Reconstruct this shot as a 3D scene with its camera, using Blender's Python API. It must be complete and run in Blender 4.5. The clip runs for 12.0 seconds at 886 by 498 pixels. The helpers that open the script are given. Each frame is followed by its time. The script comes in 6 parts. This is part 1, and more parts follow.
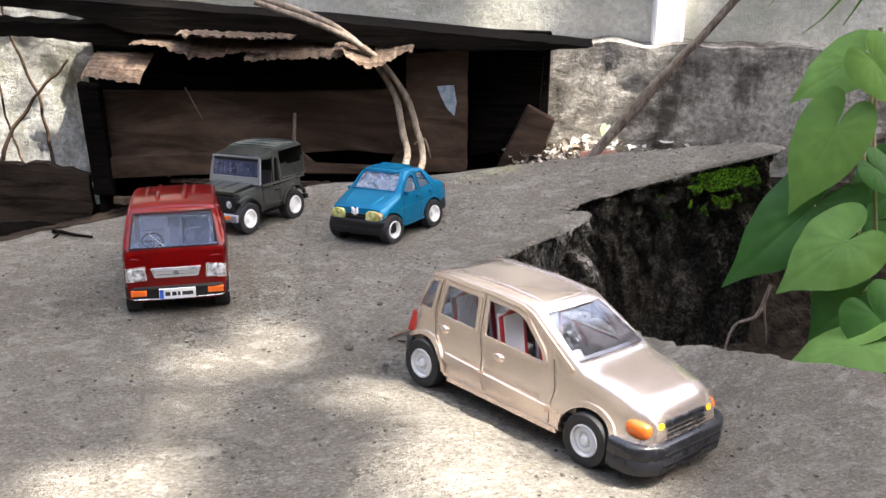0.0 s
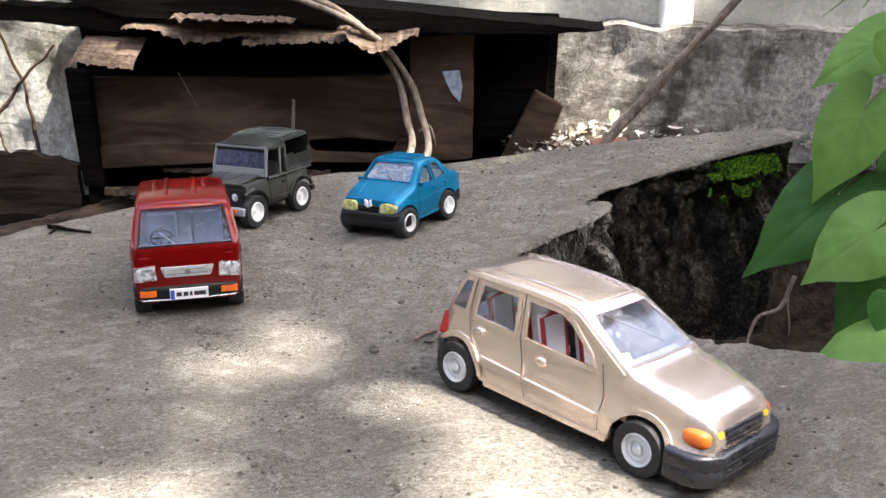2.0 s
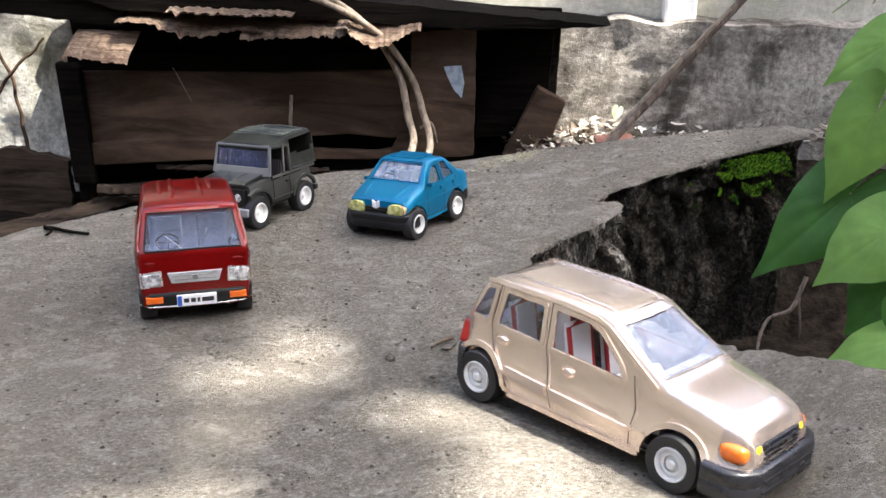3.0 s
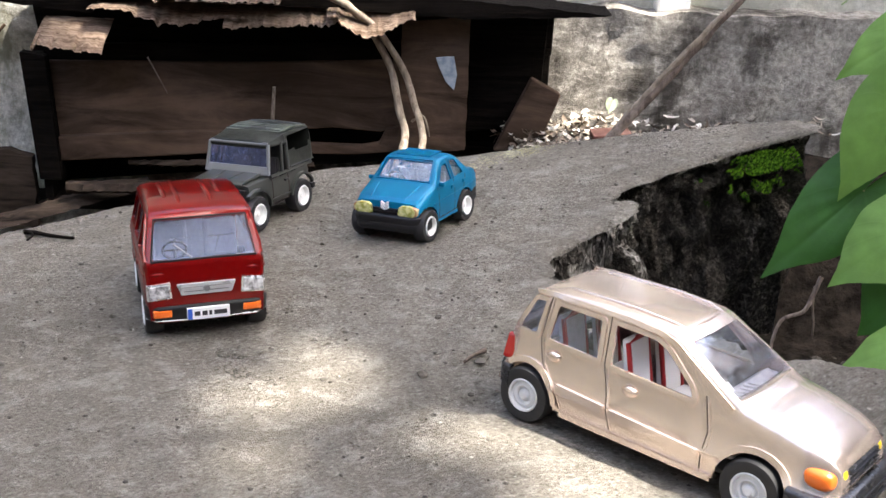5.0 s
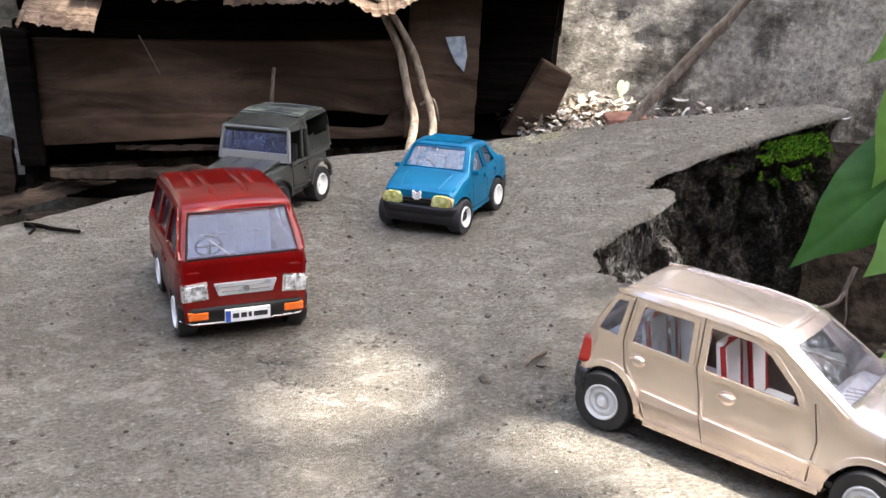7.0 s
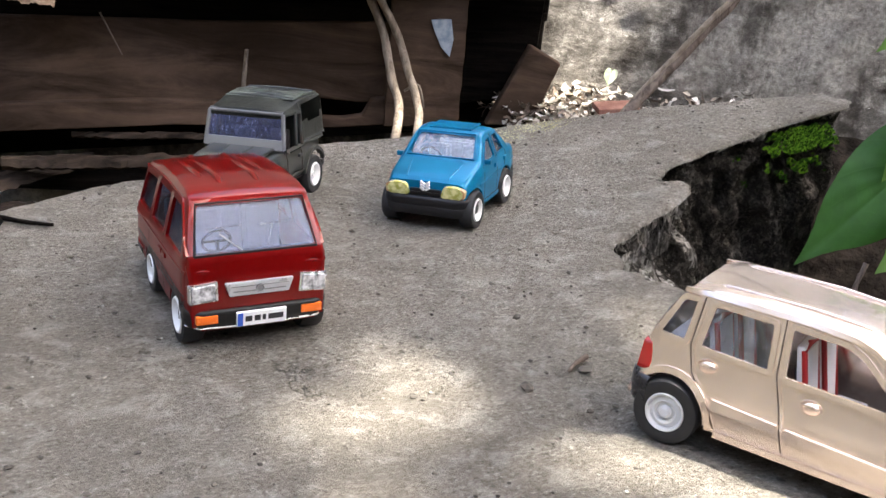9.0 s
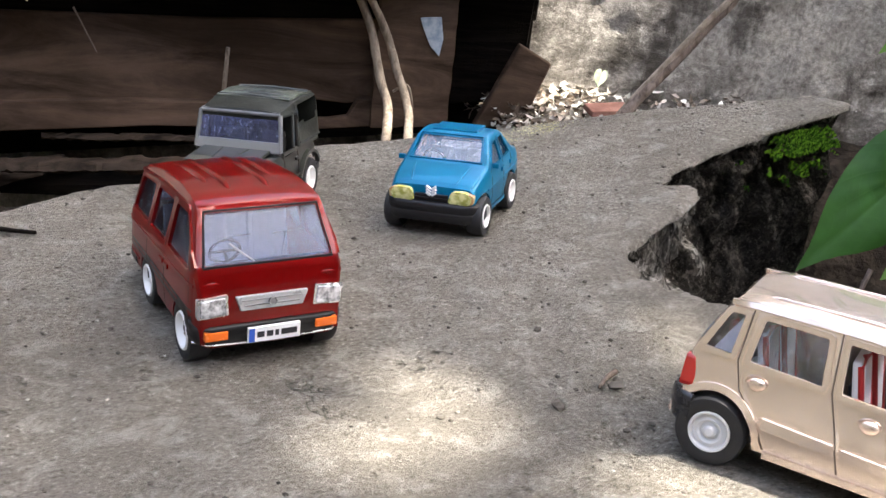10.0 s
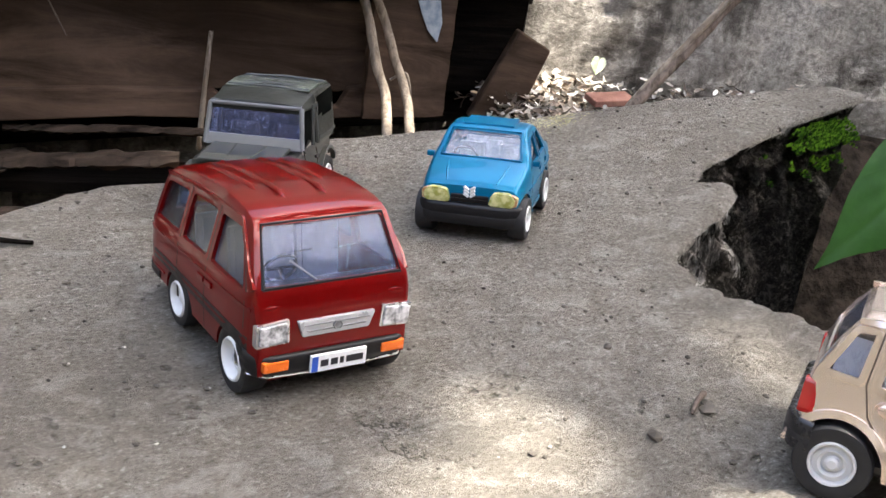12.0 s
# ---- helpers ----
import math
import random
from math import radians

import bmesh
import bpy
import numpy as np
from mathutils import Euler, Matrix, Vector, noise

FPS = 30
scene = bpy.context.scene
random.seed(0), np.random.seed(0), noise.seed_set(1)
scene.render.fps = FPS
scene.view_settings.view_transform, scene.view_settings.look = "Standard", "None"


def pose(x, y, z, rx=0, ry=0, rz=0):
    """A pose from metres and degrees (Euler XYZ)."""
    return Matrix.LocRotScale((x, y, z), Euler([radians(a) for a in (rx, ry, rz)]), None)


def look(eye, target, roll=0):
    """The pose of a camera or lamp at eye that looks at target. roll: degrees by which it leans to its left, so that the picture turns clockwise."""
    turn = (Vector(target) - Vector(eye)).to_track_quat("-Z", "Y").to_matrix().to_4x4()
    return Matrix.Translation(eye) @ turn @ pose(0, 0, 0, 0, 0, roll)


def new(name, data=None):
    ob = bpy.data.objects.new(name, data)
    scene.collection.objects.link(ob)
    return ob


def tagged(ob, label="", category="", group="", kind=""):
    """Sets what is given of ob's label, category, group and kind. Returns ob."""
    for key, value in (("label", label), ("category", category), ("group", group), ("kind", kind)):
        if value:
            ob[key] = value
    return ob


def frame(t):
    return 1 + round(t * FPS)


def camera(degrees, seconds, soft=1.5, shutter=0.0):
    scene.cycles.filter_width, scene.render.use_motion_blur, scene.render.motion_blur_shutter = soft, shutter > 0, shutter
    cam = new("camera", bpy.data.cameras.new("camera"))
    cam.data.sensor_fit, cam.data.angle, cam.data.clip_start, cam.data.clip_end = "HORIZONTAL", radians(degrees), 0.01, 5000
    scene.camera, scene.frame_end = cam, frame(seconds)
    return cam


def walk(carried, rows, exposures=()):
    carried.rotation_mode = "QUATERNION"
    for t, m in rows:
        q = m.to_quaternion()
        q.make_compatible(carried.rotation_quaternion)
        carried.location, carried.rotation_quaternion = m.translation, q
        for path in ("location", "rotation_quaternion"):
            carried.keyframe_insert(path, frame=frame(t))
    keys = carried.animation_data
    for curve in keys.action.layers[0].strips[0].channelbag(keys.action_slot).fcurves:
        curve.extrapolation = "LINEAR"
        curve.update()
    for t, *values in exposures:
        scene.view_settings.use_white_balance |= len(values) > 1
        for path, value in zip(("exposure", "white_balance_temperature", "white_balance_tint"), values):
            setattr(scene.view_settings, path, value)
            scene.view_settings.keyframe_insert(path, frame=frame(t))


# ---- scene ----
cam = camera(42.00, 12.0)
PATH = [
    (0.0, (0.0188, -0.4558, 0.1993), (0.1131, 0.0019, 0.0215), 0.25),
    (0.5, (0.0147, -0.4503, 0.1974), (0.1128, 0.0067, 0.0196), 0.26),
    (1.0, (0.0100, -0.4434, 0.1965), (0.1113, 0.0120, 0.0167), 0.31),
    (1.5, (0.0058, -0.4359, 0.1962), (0.1101, 0.0176, 0.0132), 0.32),
    (2.0, (0.0007, -0.4280, 0.1965), (0.1084, 0.0237, 0.0111), 0.45),
    (2.5, (-0.0055, -0.4193, 0.1978), (0.1072, 0.0299, 0.0093), 0.72),
    (3.0, (-0.0116, -0.4107, 0.1973), (0.1066, 0.0365, 0.0074), 0.92),
    (5.0, (-0.0405, -0.3724, 0.1932), (0.1084, 0.0631, -0.0020), 2.14),
    (5.5, (-0.0488, -0.3616, 0.1912), (0.1082, 0.0707, -0.0050), 2.55),
    (6.0, (-0.0560, -0.3512, 0.1892), (0.1080, 0.0777, -0.0085), 2.81),
    (6.5, (-0.0631, -0.3409, 0.1868), (0.1074, 0.0847, -0.0126), 3.07),
    (7.0, (-0.0700, -0.3320, 0.1846), (0.1054, 0.0906, -0.0171), 3.32),
    (9.0, (-0.0911, -0.2884, 0.1678), (0.1192, 0.1185, -0.0328), 5.25),
    (9.5, (-0.0960, -0.2752, 0.1633), (0.1245, 0.1276, -0.0345), 5.80),
    (10.0, (-0.1020, -0.2612, 0.1596), (0.1300, 0.1352, -0.0380), 6.31),
    (10.5, (-0.1075, -0.2484, 0.1568), (0.1339, 0.1421, -0.0413), 6.63),
    (11.0, (-0.1126, -0.2353, 0.1537), (0.1380, 0.1489, -0.0452), 7.08),
    (11.5, (-0.1172, -0.2225, 0.1514), (0.1427, 0.1547, -0.0492), 7.61),
    (12.0, (-0.1223, -0.2089, 0.1482), (0.1446, 0.1636, -0.0519), 7.96),
]
walk(cam, [(t, look(eye, target, roll)) for t, eye, target, roll in PATH], exposures=[(0.0, 3.17, 6800, 10), (3.0, 3.24, 6800, 10), (12.0, 3.42, 6950, 10)])

# ---- world, sun and exposure ----
SUN_DIR = Vector((0.38, -0.24, 0.90)).normalized()
world = bpy.data.worlds.new("world")
scene.world = world
world.use_nodes = True
wn = world.node_tree.nodes
sky = wn.new("ShaderNodeTexSky")
sky.sky_type, sky.sun_disc = "NISHITA", False
sky.air_density, sky.dust_density, sky.ozone_density = 0.7, 4.0, 0.6
sky.sun_elevation = math.asin(SUN_DIR.z)
sky.sun_rotation = math.atan2(SUN_DIR.x, SUN_DIR.y)
world.node_tree.links.new(sky.outputs[0], wn["Background"].inputs[0])
wn["Background"].inputs[1].default_value = 0.13
sun_data = bpy.data.lights.new("sun", "SUN")
sun_data.energy, sun_data.angle, sun_data.color = 2.6, radians(0.6), (1.0, 0.97, 0.92)
sun = new("sun", sun_data)
sun.matrix_world = look(SUN_DIR * 2, (0, 0, 0))

# ---- mesh helpers ----
def part(name, bm, material, parent=None, label="", smooth=None):
    """One bmesh as one mesh object, under a thing or a part."""
    me = bpy.data.meshes.new(name)
    bm.to_mesh(me)
    bm.free()
    return mesh_object(name, me, material, parent, label, smooth)


def mesh_object(name, me, material, parent=None, label="", smooth=None):
    for m in (material if isinstance(material, (list, tuple)) else [material]):
        me.materials.append(m)
    if smooth is not None:
        me.shade_smooth()
        me.set_sharp_from_angle(angle=radians(smooth))
    ob = new(name, me)
    if parent is not None:
        ob.parent = parent
    if label:
        ob["label"] = label
    return ob


def thing(name, m, label, category, group="", kind=""):
    ob = new(name)
    ob.empty_display_size = 0.01
    ob.matrix_world = m
    return tagged(ob, label, category, group, kind)


def box_bm(x0, x1, y0, y1, z0, z1, bevel=0.0, seg=2):
    bm = bmesh.new()
    bmesh.ops.create_cube(bm, size=1.0)
    for v in bm.verts:
        v.co = Vector(((x0 + x1) / 2 + v.co.x * (x1 - x0), (y0 + y1) / 2 + v.co.y * (y1 - y0), (z0 + z1) / 2 + v.co.z * (z1 - z0)))
    if bevel:
        bmesh.ops.bevel(bm, geom=bm.edges[:], offset=bevel, segments=seg, affect="EDGES", profile=0.6)
    return bm


def prism_bm(poly, a0, a1, axis="y", bevel=0.0, seg=2, taper=0.0):
    """A polygon given in the two other axes, extruded along axis from a0 to a1."""
    bm = bmesh.new()
    def at(p, a, s):
        cx = sum(q[0] for q in poly) / len(poly)
        cy = sum(q[1] for q in poly) / len(poly)
        u, v = cx + (p[0] - cx) * s, cy + (p[1] - cy) * s
        return {"y": (u, a, v), "x": (a, u, v), "z": (u, v, a)}[axis]
    lo = [bm.verts.new(at(p, a0, 1.0)) for p in poly]
    hi = [bm.verts.new(at(p, a1, 1.0 - taper)) for p in poly]
    n = len(poly)
    bm.faces.new(lo)
    bm.faces.new(hi)
    for i in range(n):
        bm.faces.new((lo[i], lo[(i + 1) % n], hi[(i + 1) % n], hi[i]))
    bmesh.ops.recalc_face_normals(bm, faces=bm.faces[:])
    if bevel:
        bmesh.ops.bevel(bm, geom=bm.edges[:], offset=bevel, segments=seg, affect="EDGES", profile=0.6)
    return bm


def lathe_bm(profile, seg=32, axis="y"):
    """Rings of (radius, along) turned round an axis; a radius of 0 closes the end."""
    bm = bmesh.new()
    rings = []
    for r, a in profile:
        n = 1 if r == 0 else seg
        ring = []
        for i in range(n):
            t = 2 * math.pi * i / seg
            c, s = r * math.cos(t), r * math.sin(t)
            ring.append(bm.verts.new({"y": (c, a, s), "z": (c, s, a), "x": (a, c, s)}[axis]))
        rings.append(ring)
    for p, q in zip(rings, rings[1:]):
        for i in range(seg):
            j = (i + 1) % seg
            if len(p) == 1 and len(q) == 1:
                continue
            if len(p) == 1:
                bm.faces.new((p[0], q[j], q[i]))
            elif len(q) == 1:
                bm.faces.new((p[i], p[j], q[0]))
            else:
                bm.faces.new((p[i], p[j], q[j], q[i]))
    bmesh.ops.recalc_face_normals(bm, faces=bm.faces[:])
    return bm


def tube_bm(points, radius, seg=8, ends=True):
    """A round bar along a line of points; radius is a number or one for each point."""
    bm = bmesh.new()
    pts = [Vector(p) for p in points]
    rs = radius if isinstance(radius, (list, tuple)) else [radius] * len(pts)
    rings = []
    for i, p in enumerate(pts):
        d = (pts[min(i + 1, len(pts) - 1)] - pts[max(i - 1, 0)]).normalized()
        side = d.orthogonal().normalized() if i == 0 else (last - d * last.dot(d)).normalized()
        last = side
        up = d.cross(side)
        rings.append([bm.verts.new(p + (side * math.cos(2 * math.pi * k / seg) + up * math.sin(2 * math.pi * k / seg)) * rs[i]) for k in range(seg)])
    for a, b in zip(rings, rings[1:]):
        for k in range(seg):
            bm.faces.new((a[k], a[(k + 1) % seg], b[(k + 1) % seg], b[k]))
    if ends:
        bm.faces.new(rings[0][::-1])
        bm.faces.new(rings[-1])
    bmesh.ops.recalc_face_normals(bm, faces=bm.faces[:])
    return bm


def merge(*bms):
    """Several bmeshes as one."""
    out = bmesh.new()
    for b in bms:
        me = bpy.data.meshes.new("tmp")
        b.to_mesh(me)
        b.free()
        out.from_mesh(me)
        bpy.data.meshes.remove(me)
    return out


def moved(bm, m):
    bm.transform(m)
    return bm


def cut(bm, cutters):
    """The bmesh less each of the cutters, as a mesh."""
    me = bpy.data.meshes.new("body")
    bm.to_mesh(me)
    bm.free()
    ob = new("cut_work", me)
    tools = []
    for c in cutters:
        cm = bpy.data.meshes.new("cut_tool")
        c.to_mesh(cm)
        c.free()
        t = new("cut_tool", cm)
        tools.append(t)
        mod = ob.modifiers.new("cut", "BOOLEAN")
        mod.operation, mod.solver, mod.object = "DIFFERENCE", "EXACT", t
    bpy.context.view_layer.update()
    dg = bpy.context.evaluated_depsgraph_get()
    out = bpy.data.meshes.new_from_object(ob.evaluated_get(dg))
    for o in tools + [ob]:
        data = o.data
        bpy.data.objects.remove(o)
        bpy.data.meshes.remove(data)
    return out


def lerp_table(table, x):
    if x <= table[0][0]:
        return table[0][1]
    for (a, u), (b, v) in zip(table, table[1:]):
        if x <= b:
            return u + (v - u) * (x - a) / (b - a)
    return table[-1][1]


# ---- materials ----
def mat(name, color, rough=0.5, metal=0.0, coat=0.0, spec=0.5, grain=None, bump=None, trans=0.0, rvar=0.0, sheen=0.0):
    """A principled material. grain: (scale, other colour, contrast); bump: (scale, strength, distance in metres)."""
    m = bpy.data.materials.new(name)
    m.use_nodes = True
    nt = m.node_tree
    b = nt.nodes["Principled BSDF"]
    b.inputs["Base Color"].default_value = (*color, 1)
    b.inputs["Roughness"].default_value = rough
    b.inputs["Metallic"].default_value = metal
    b.inputs["Coat Weight"].default_value = coat
    b.inputs["Coat Roughness"].default_value = 0.06
    b.inputs["Specular IOR Level"].default_value = spec
    b.inputs["Transmission Weight"].default_value = trans
    co = nt.nodes.new("ShaderNodeTexCoord")
    if grain:
        n1 = noise_node(nt, co, grain[0], 6.0)
        ramp = ramp_node(nt, n1.outputs["Fac"], [(0.5 - grain[2], color), (0.5 + grain[2], grain[1])])
        nt.links.new(ramp.outputs[0], b.inputs["Base Color"])
    if rvar:
        n2 = noise_node(nt, co, 180.0, 4.0)
        mr = nt.nodes.new("ShaderNodeMapRange")
        mr.inputs[1].default_value, mr.inputs[2].default_value = 0.3, 0.7
        mr.inputs[3].default_value, mr.inputs[4].default_value = max(0.02, rough - rvar), min(1, rough + rvar)
        nt.links.new(n2.outputs["Fac"], mr.inputs[0])
        nt.links.new(mr.outputs[0], b.inputs["Roughness"])
    if bump:
        n3 = noise_node(nt, co, bump[0], 8.0)
        bump_node(nt, b, n3.outputs["Fac"], bump[1], bump[2])
    return m


def noise_node(nt, co, scale, detail=6.0, rough=0.6, stretch=None, distort=0.0):
    n = nt.nodes.new("ShaderNodeTexNoise")
    n.inputs["Scale"].default_value, n.inputs["Detail"].default_value, n.inputs["Roughness"].default_value = scale, detail, rough
    n.inputs["Distortion"].default_value = distort
    if stretch:
        mp = nt.nodes.new("ShaderNodeMapping")
        mp.inputs["Scale"].default_value = stretch
        nt.links.new(co.outputs["Object"], mp.inputs[0])
        nt.links.new(mp.outputs[0], n.inputs["Vector"])
    else:
        nt.links.new(co.outputs["Object"], n.inputs["Vector"])
    return n


def ramp_node(nt, fac, stops):
    r = nt.nodes.new("ShaderNodeValToRGB")
    els = r.color_ramp.elements
    while len(els) < len(stops):
        els.new(0.5)
    for e, (p, c) in zip(els, stops):
        e.position, e.color = p, (*c, 1)
    nt.links.new(fac, r.inputs[0])
    return r


def bump_node(nt, bsdf, height, strength, distance, before=None):
    bp = nt.nodes.new("ShaderNodeBump")
    bp.inputs["Strength"].default_value, bp.inputs["Distance"].default_value = strength, distance
    nt.links.new(height, bp.inputs["Height"])
    if before is not None:
        nt.links.new(before.outputs[0], bp.inputs["Normal"])
    nt.links.new(bp.outputs[0], bsdf.inputs["Normal"])
    return bp


def mix_color(nt, fac, a, b, mode="MIX"):
    mx = nt.nodes.new("ShaderNodeMix")
    mx.data_type, mx.blend_type = "RGBA", mode
    for sock, val in ((mx.inputs[0], fac), (mx.inputs[6], a), (mx.inputs[7], b)):
        if isinstance(val, (int, float)):
            sock.default_value = val
        elif isinstance(val, tuple):
            sock.default_value = (*val, 1)
        else:
            nt.links.new(val, sock)
    return mx.outputs[2]


def concrete(name, dark, mid, light, stain, fine=420.0, broad=14.0, bump=1.0, cracks=0.0, drawn=(1, 1, 1)):
    """Weathered concrete: fine grit, pits, broad stains and pale worn places."""
    m = bpy.data.materials.new(name)
    m.use_nodes = True
    nt = m.node_tree
    b = nt.nodes["Principled BSDF"]
    b.inputs["Roughness"].default_value = 0.93
    b.inputs["Specular IOR Level"].default_value = 0.1
    co = nt.nodes.new("ShaderNodeTexCoord")
    n1 = noise_node(nt, co, fine, 8.0, 0.7, drawn)
    c1 = ramp_node(nt, n1.outputs["Fac"], [(0.36, dark), (0.48, mid), (0.55, mid), (0.66, light)])
    n2 = noise_node(nt, co, broad, 8.0, 0.65, distort=0.6)
    s2 = ramp_node(nt, n2.outputs["Fac"], [(0.42, (0, 0, 0)), (0.62, (1, 1, 1))])
    c2 = mix_color(nt, s2.outputs[0], c1.outputs[0], mix_color(nt, 0.55, c1.outputs[0], stain))
    n3 = noise_node(nt, co, broad * 9.0, 10.0, 0.76, drawn, 0.5)
    s3 = ramp_node(nt, n3.outputs["Fac"], [(0.5, (0, 0, 0)), (0.62, (1, 1, 1))])
    c3 = mix_color(nt, s3.outputs[0], c2, mix_color(nt, 0.42, c2, light))
    v = nt.nodes.new("ShaderNodeTexVoronoi")
    v.inputs["Scale"].default_value = fine * 0.3
    nt.links.new(co.outputs["Object"], v.inputs["Vector"])
    pit = ramp_node(nt, v.outputs["Distance"], [(0.12, (1, 1, 1)), (0.34, (0, 0, 0))])
    n4 = noise_node(nt, co, 34.0, 8.0, 0.75)
    keep = ramp_node(nt, n4.outputs["Fac"], [(0.55, (0, 0, 0)), (0.65, (1, 1, 1))])
    pits = mix_color(nt, 1.0, pit.outputs[0], keep.outputs[0], "MULTIPLY")
    c4 = mix_color(nt, pits, c3, mix_color(nt, 0.7, c3, tuple(0.6 * q for q in dark)))
    if cracks:
        warp = noise_node(nt, co, 40.0, 6.0, 0.7)
        add = nt.nodes.new("ShaderNodeVectorMath")
        add.operation = "MULTIPLY_ADD"
        add.inputs[1].default_value = (0.03, 0.03, 0.03)
        nt.links.new(warp.outputs["Color"], add.inputs[0])
        nt.links.new(co.outputs["Object"], add.inputs[2])
        cell = nt.nodes.new("ShaderNodeTexVoronoi")
        cell.feature = "DISTANCE_TO_EDGE"
        cell.inputs["Scale"].default_value = cracks
        nt.links.new(add.outputs[0], cell.inputs["Vector"])
        line = ramp_node(nt, cell.outputs["Distance"], [(0.002, (1, 1, 1)), (0.009, (0, 0, 0))])
        some = noise_node(nt, co, 19.0, 3.0)
        gate = ramp_node(nt, some.outputs["Fac"], [(0.61, (0, 0, 0)), (0.66, (0.6, 0.6, 0.6))])
        crack = mix_color(nt, 1.0, line.outputs[0], gate.outputs[0], "MULTIPLY")
        c4 = mix_color(nt, crack, c4, tuple(0.5 * q for q in dark))
        pits = mix_color(nt, 1.0, pits, crack, "LIGHTEN")
    nt.links.new(c4, b.inputs["Base Color"])
    h1 = bump_node(nt, b, n1.outputs["Fac"], 0.6 * bump, 0.0016)
    h2 = bump_node(nt, b, n3.outputs["Fac"], 0.6 * bump, 0.004, h1)
    sub = nt.nodes.new("ShaderNodeMath")
    sub.operation = "MULTIPLY"
    sub.inputs[1].default_value = -1.0
    nt.links.new(pits, sub.inputs[0])
    bump_node(nt, b, sub.outputs[0], 0.8 * bump, 0.003, h2)
    return m


def streaked(name, dark, mid, light):
    """A broken concrete face: upright ribs, with black hollows and pale edges painted in as shade and light."""
    m = bpy.data.materials.new(name)
    m.use_nodes = True
    nt = m.node_tree
    b = nt.nodes["Principled BSDF"]
    b.inputs["Roughness"].default_value = 0.95
    b.inputs["Specular IOR Level"].default_value = 0.1
    co = nt.nodes.new("ShaderNodeTexCoord")
    ribs = noise_node(nt, co, 330.0, 8.0, 0.68, (1, 1, 0.28), 0.9)
    lumps = noise_node(nt, co, 120.0, 8.0, 0.7, (1, 1, 0.6), 0.5)
    # hollow shade and edge light are coloured in from the relief noise
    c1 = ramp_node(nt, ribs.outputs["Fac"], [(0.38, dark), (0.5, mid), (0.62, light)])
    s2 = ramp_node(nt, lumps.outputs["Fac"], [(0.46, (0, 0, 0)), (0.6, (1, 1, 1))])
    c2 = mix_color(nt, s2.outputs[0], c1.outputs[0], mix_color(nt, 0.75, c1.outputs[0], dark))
    nt.links.new(c2, b.inputs["Base Color"])
    h = bump_node(nt, b, ribs.outputs["Fac"], 1.0, 0.004)
    bump_node(nt, b, lumps.outputs["Fac"], 0.8, 0.006, h)
    return m


def wood(name, dark, light, grain_dir=(1, 14, 14), scale=22.0, rough=0.85, bump=1.0):
    """Old wood: long grain, blotches and grey wear."""
    m = bpy.data.materials.new(name)
    m.use_nodes = True
    nt = m.node_tree
    b = nt.nodes["Principled BSDF"]
    b.inputs["Roughness"].default_value = rough
    b.inputs["Specular IOR Level"].default_value = 0.06
    co = nt.nodes.new("ShaderNodeTexCoord")
    n1 = noise_node(nt, co, scale, 8.0, 0.65, grain_dir, 0.8)
    c1 = ramp_node(nt, n1.outputs["Fac"], [(0.35, dark), (0.65, light)])
    n2 = noise_node(nt, co, 16.0, 6.0, 0.6)
    s2 = ramp_node(nt, n2.outputs["Fac"], [(0.4, (0, 0, 0)), (0.65, (1, 1, 1))])
    c2 = mix_color(nt, s2.outputs[0], c1.outputs[0], mix_color(nt, 0.6, c1.outputs[0], dark))
    nt.links.new(c2, b.inputs["Base Color"])
    bump_node(nt, b, n1.outputs["Fac"], 0.6 * bump, 0.002)
    return m


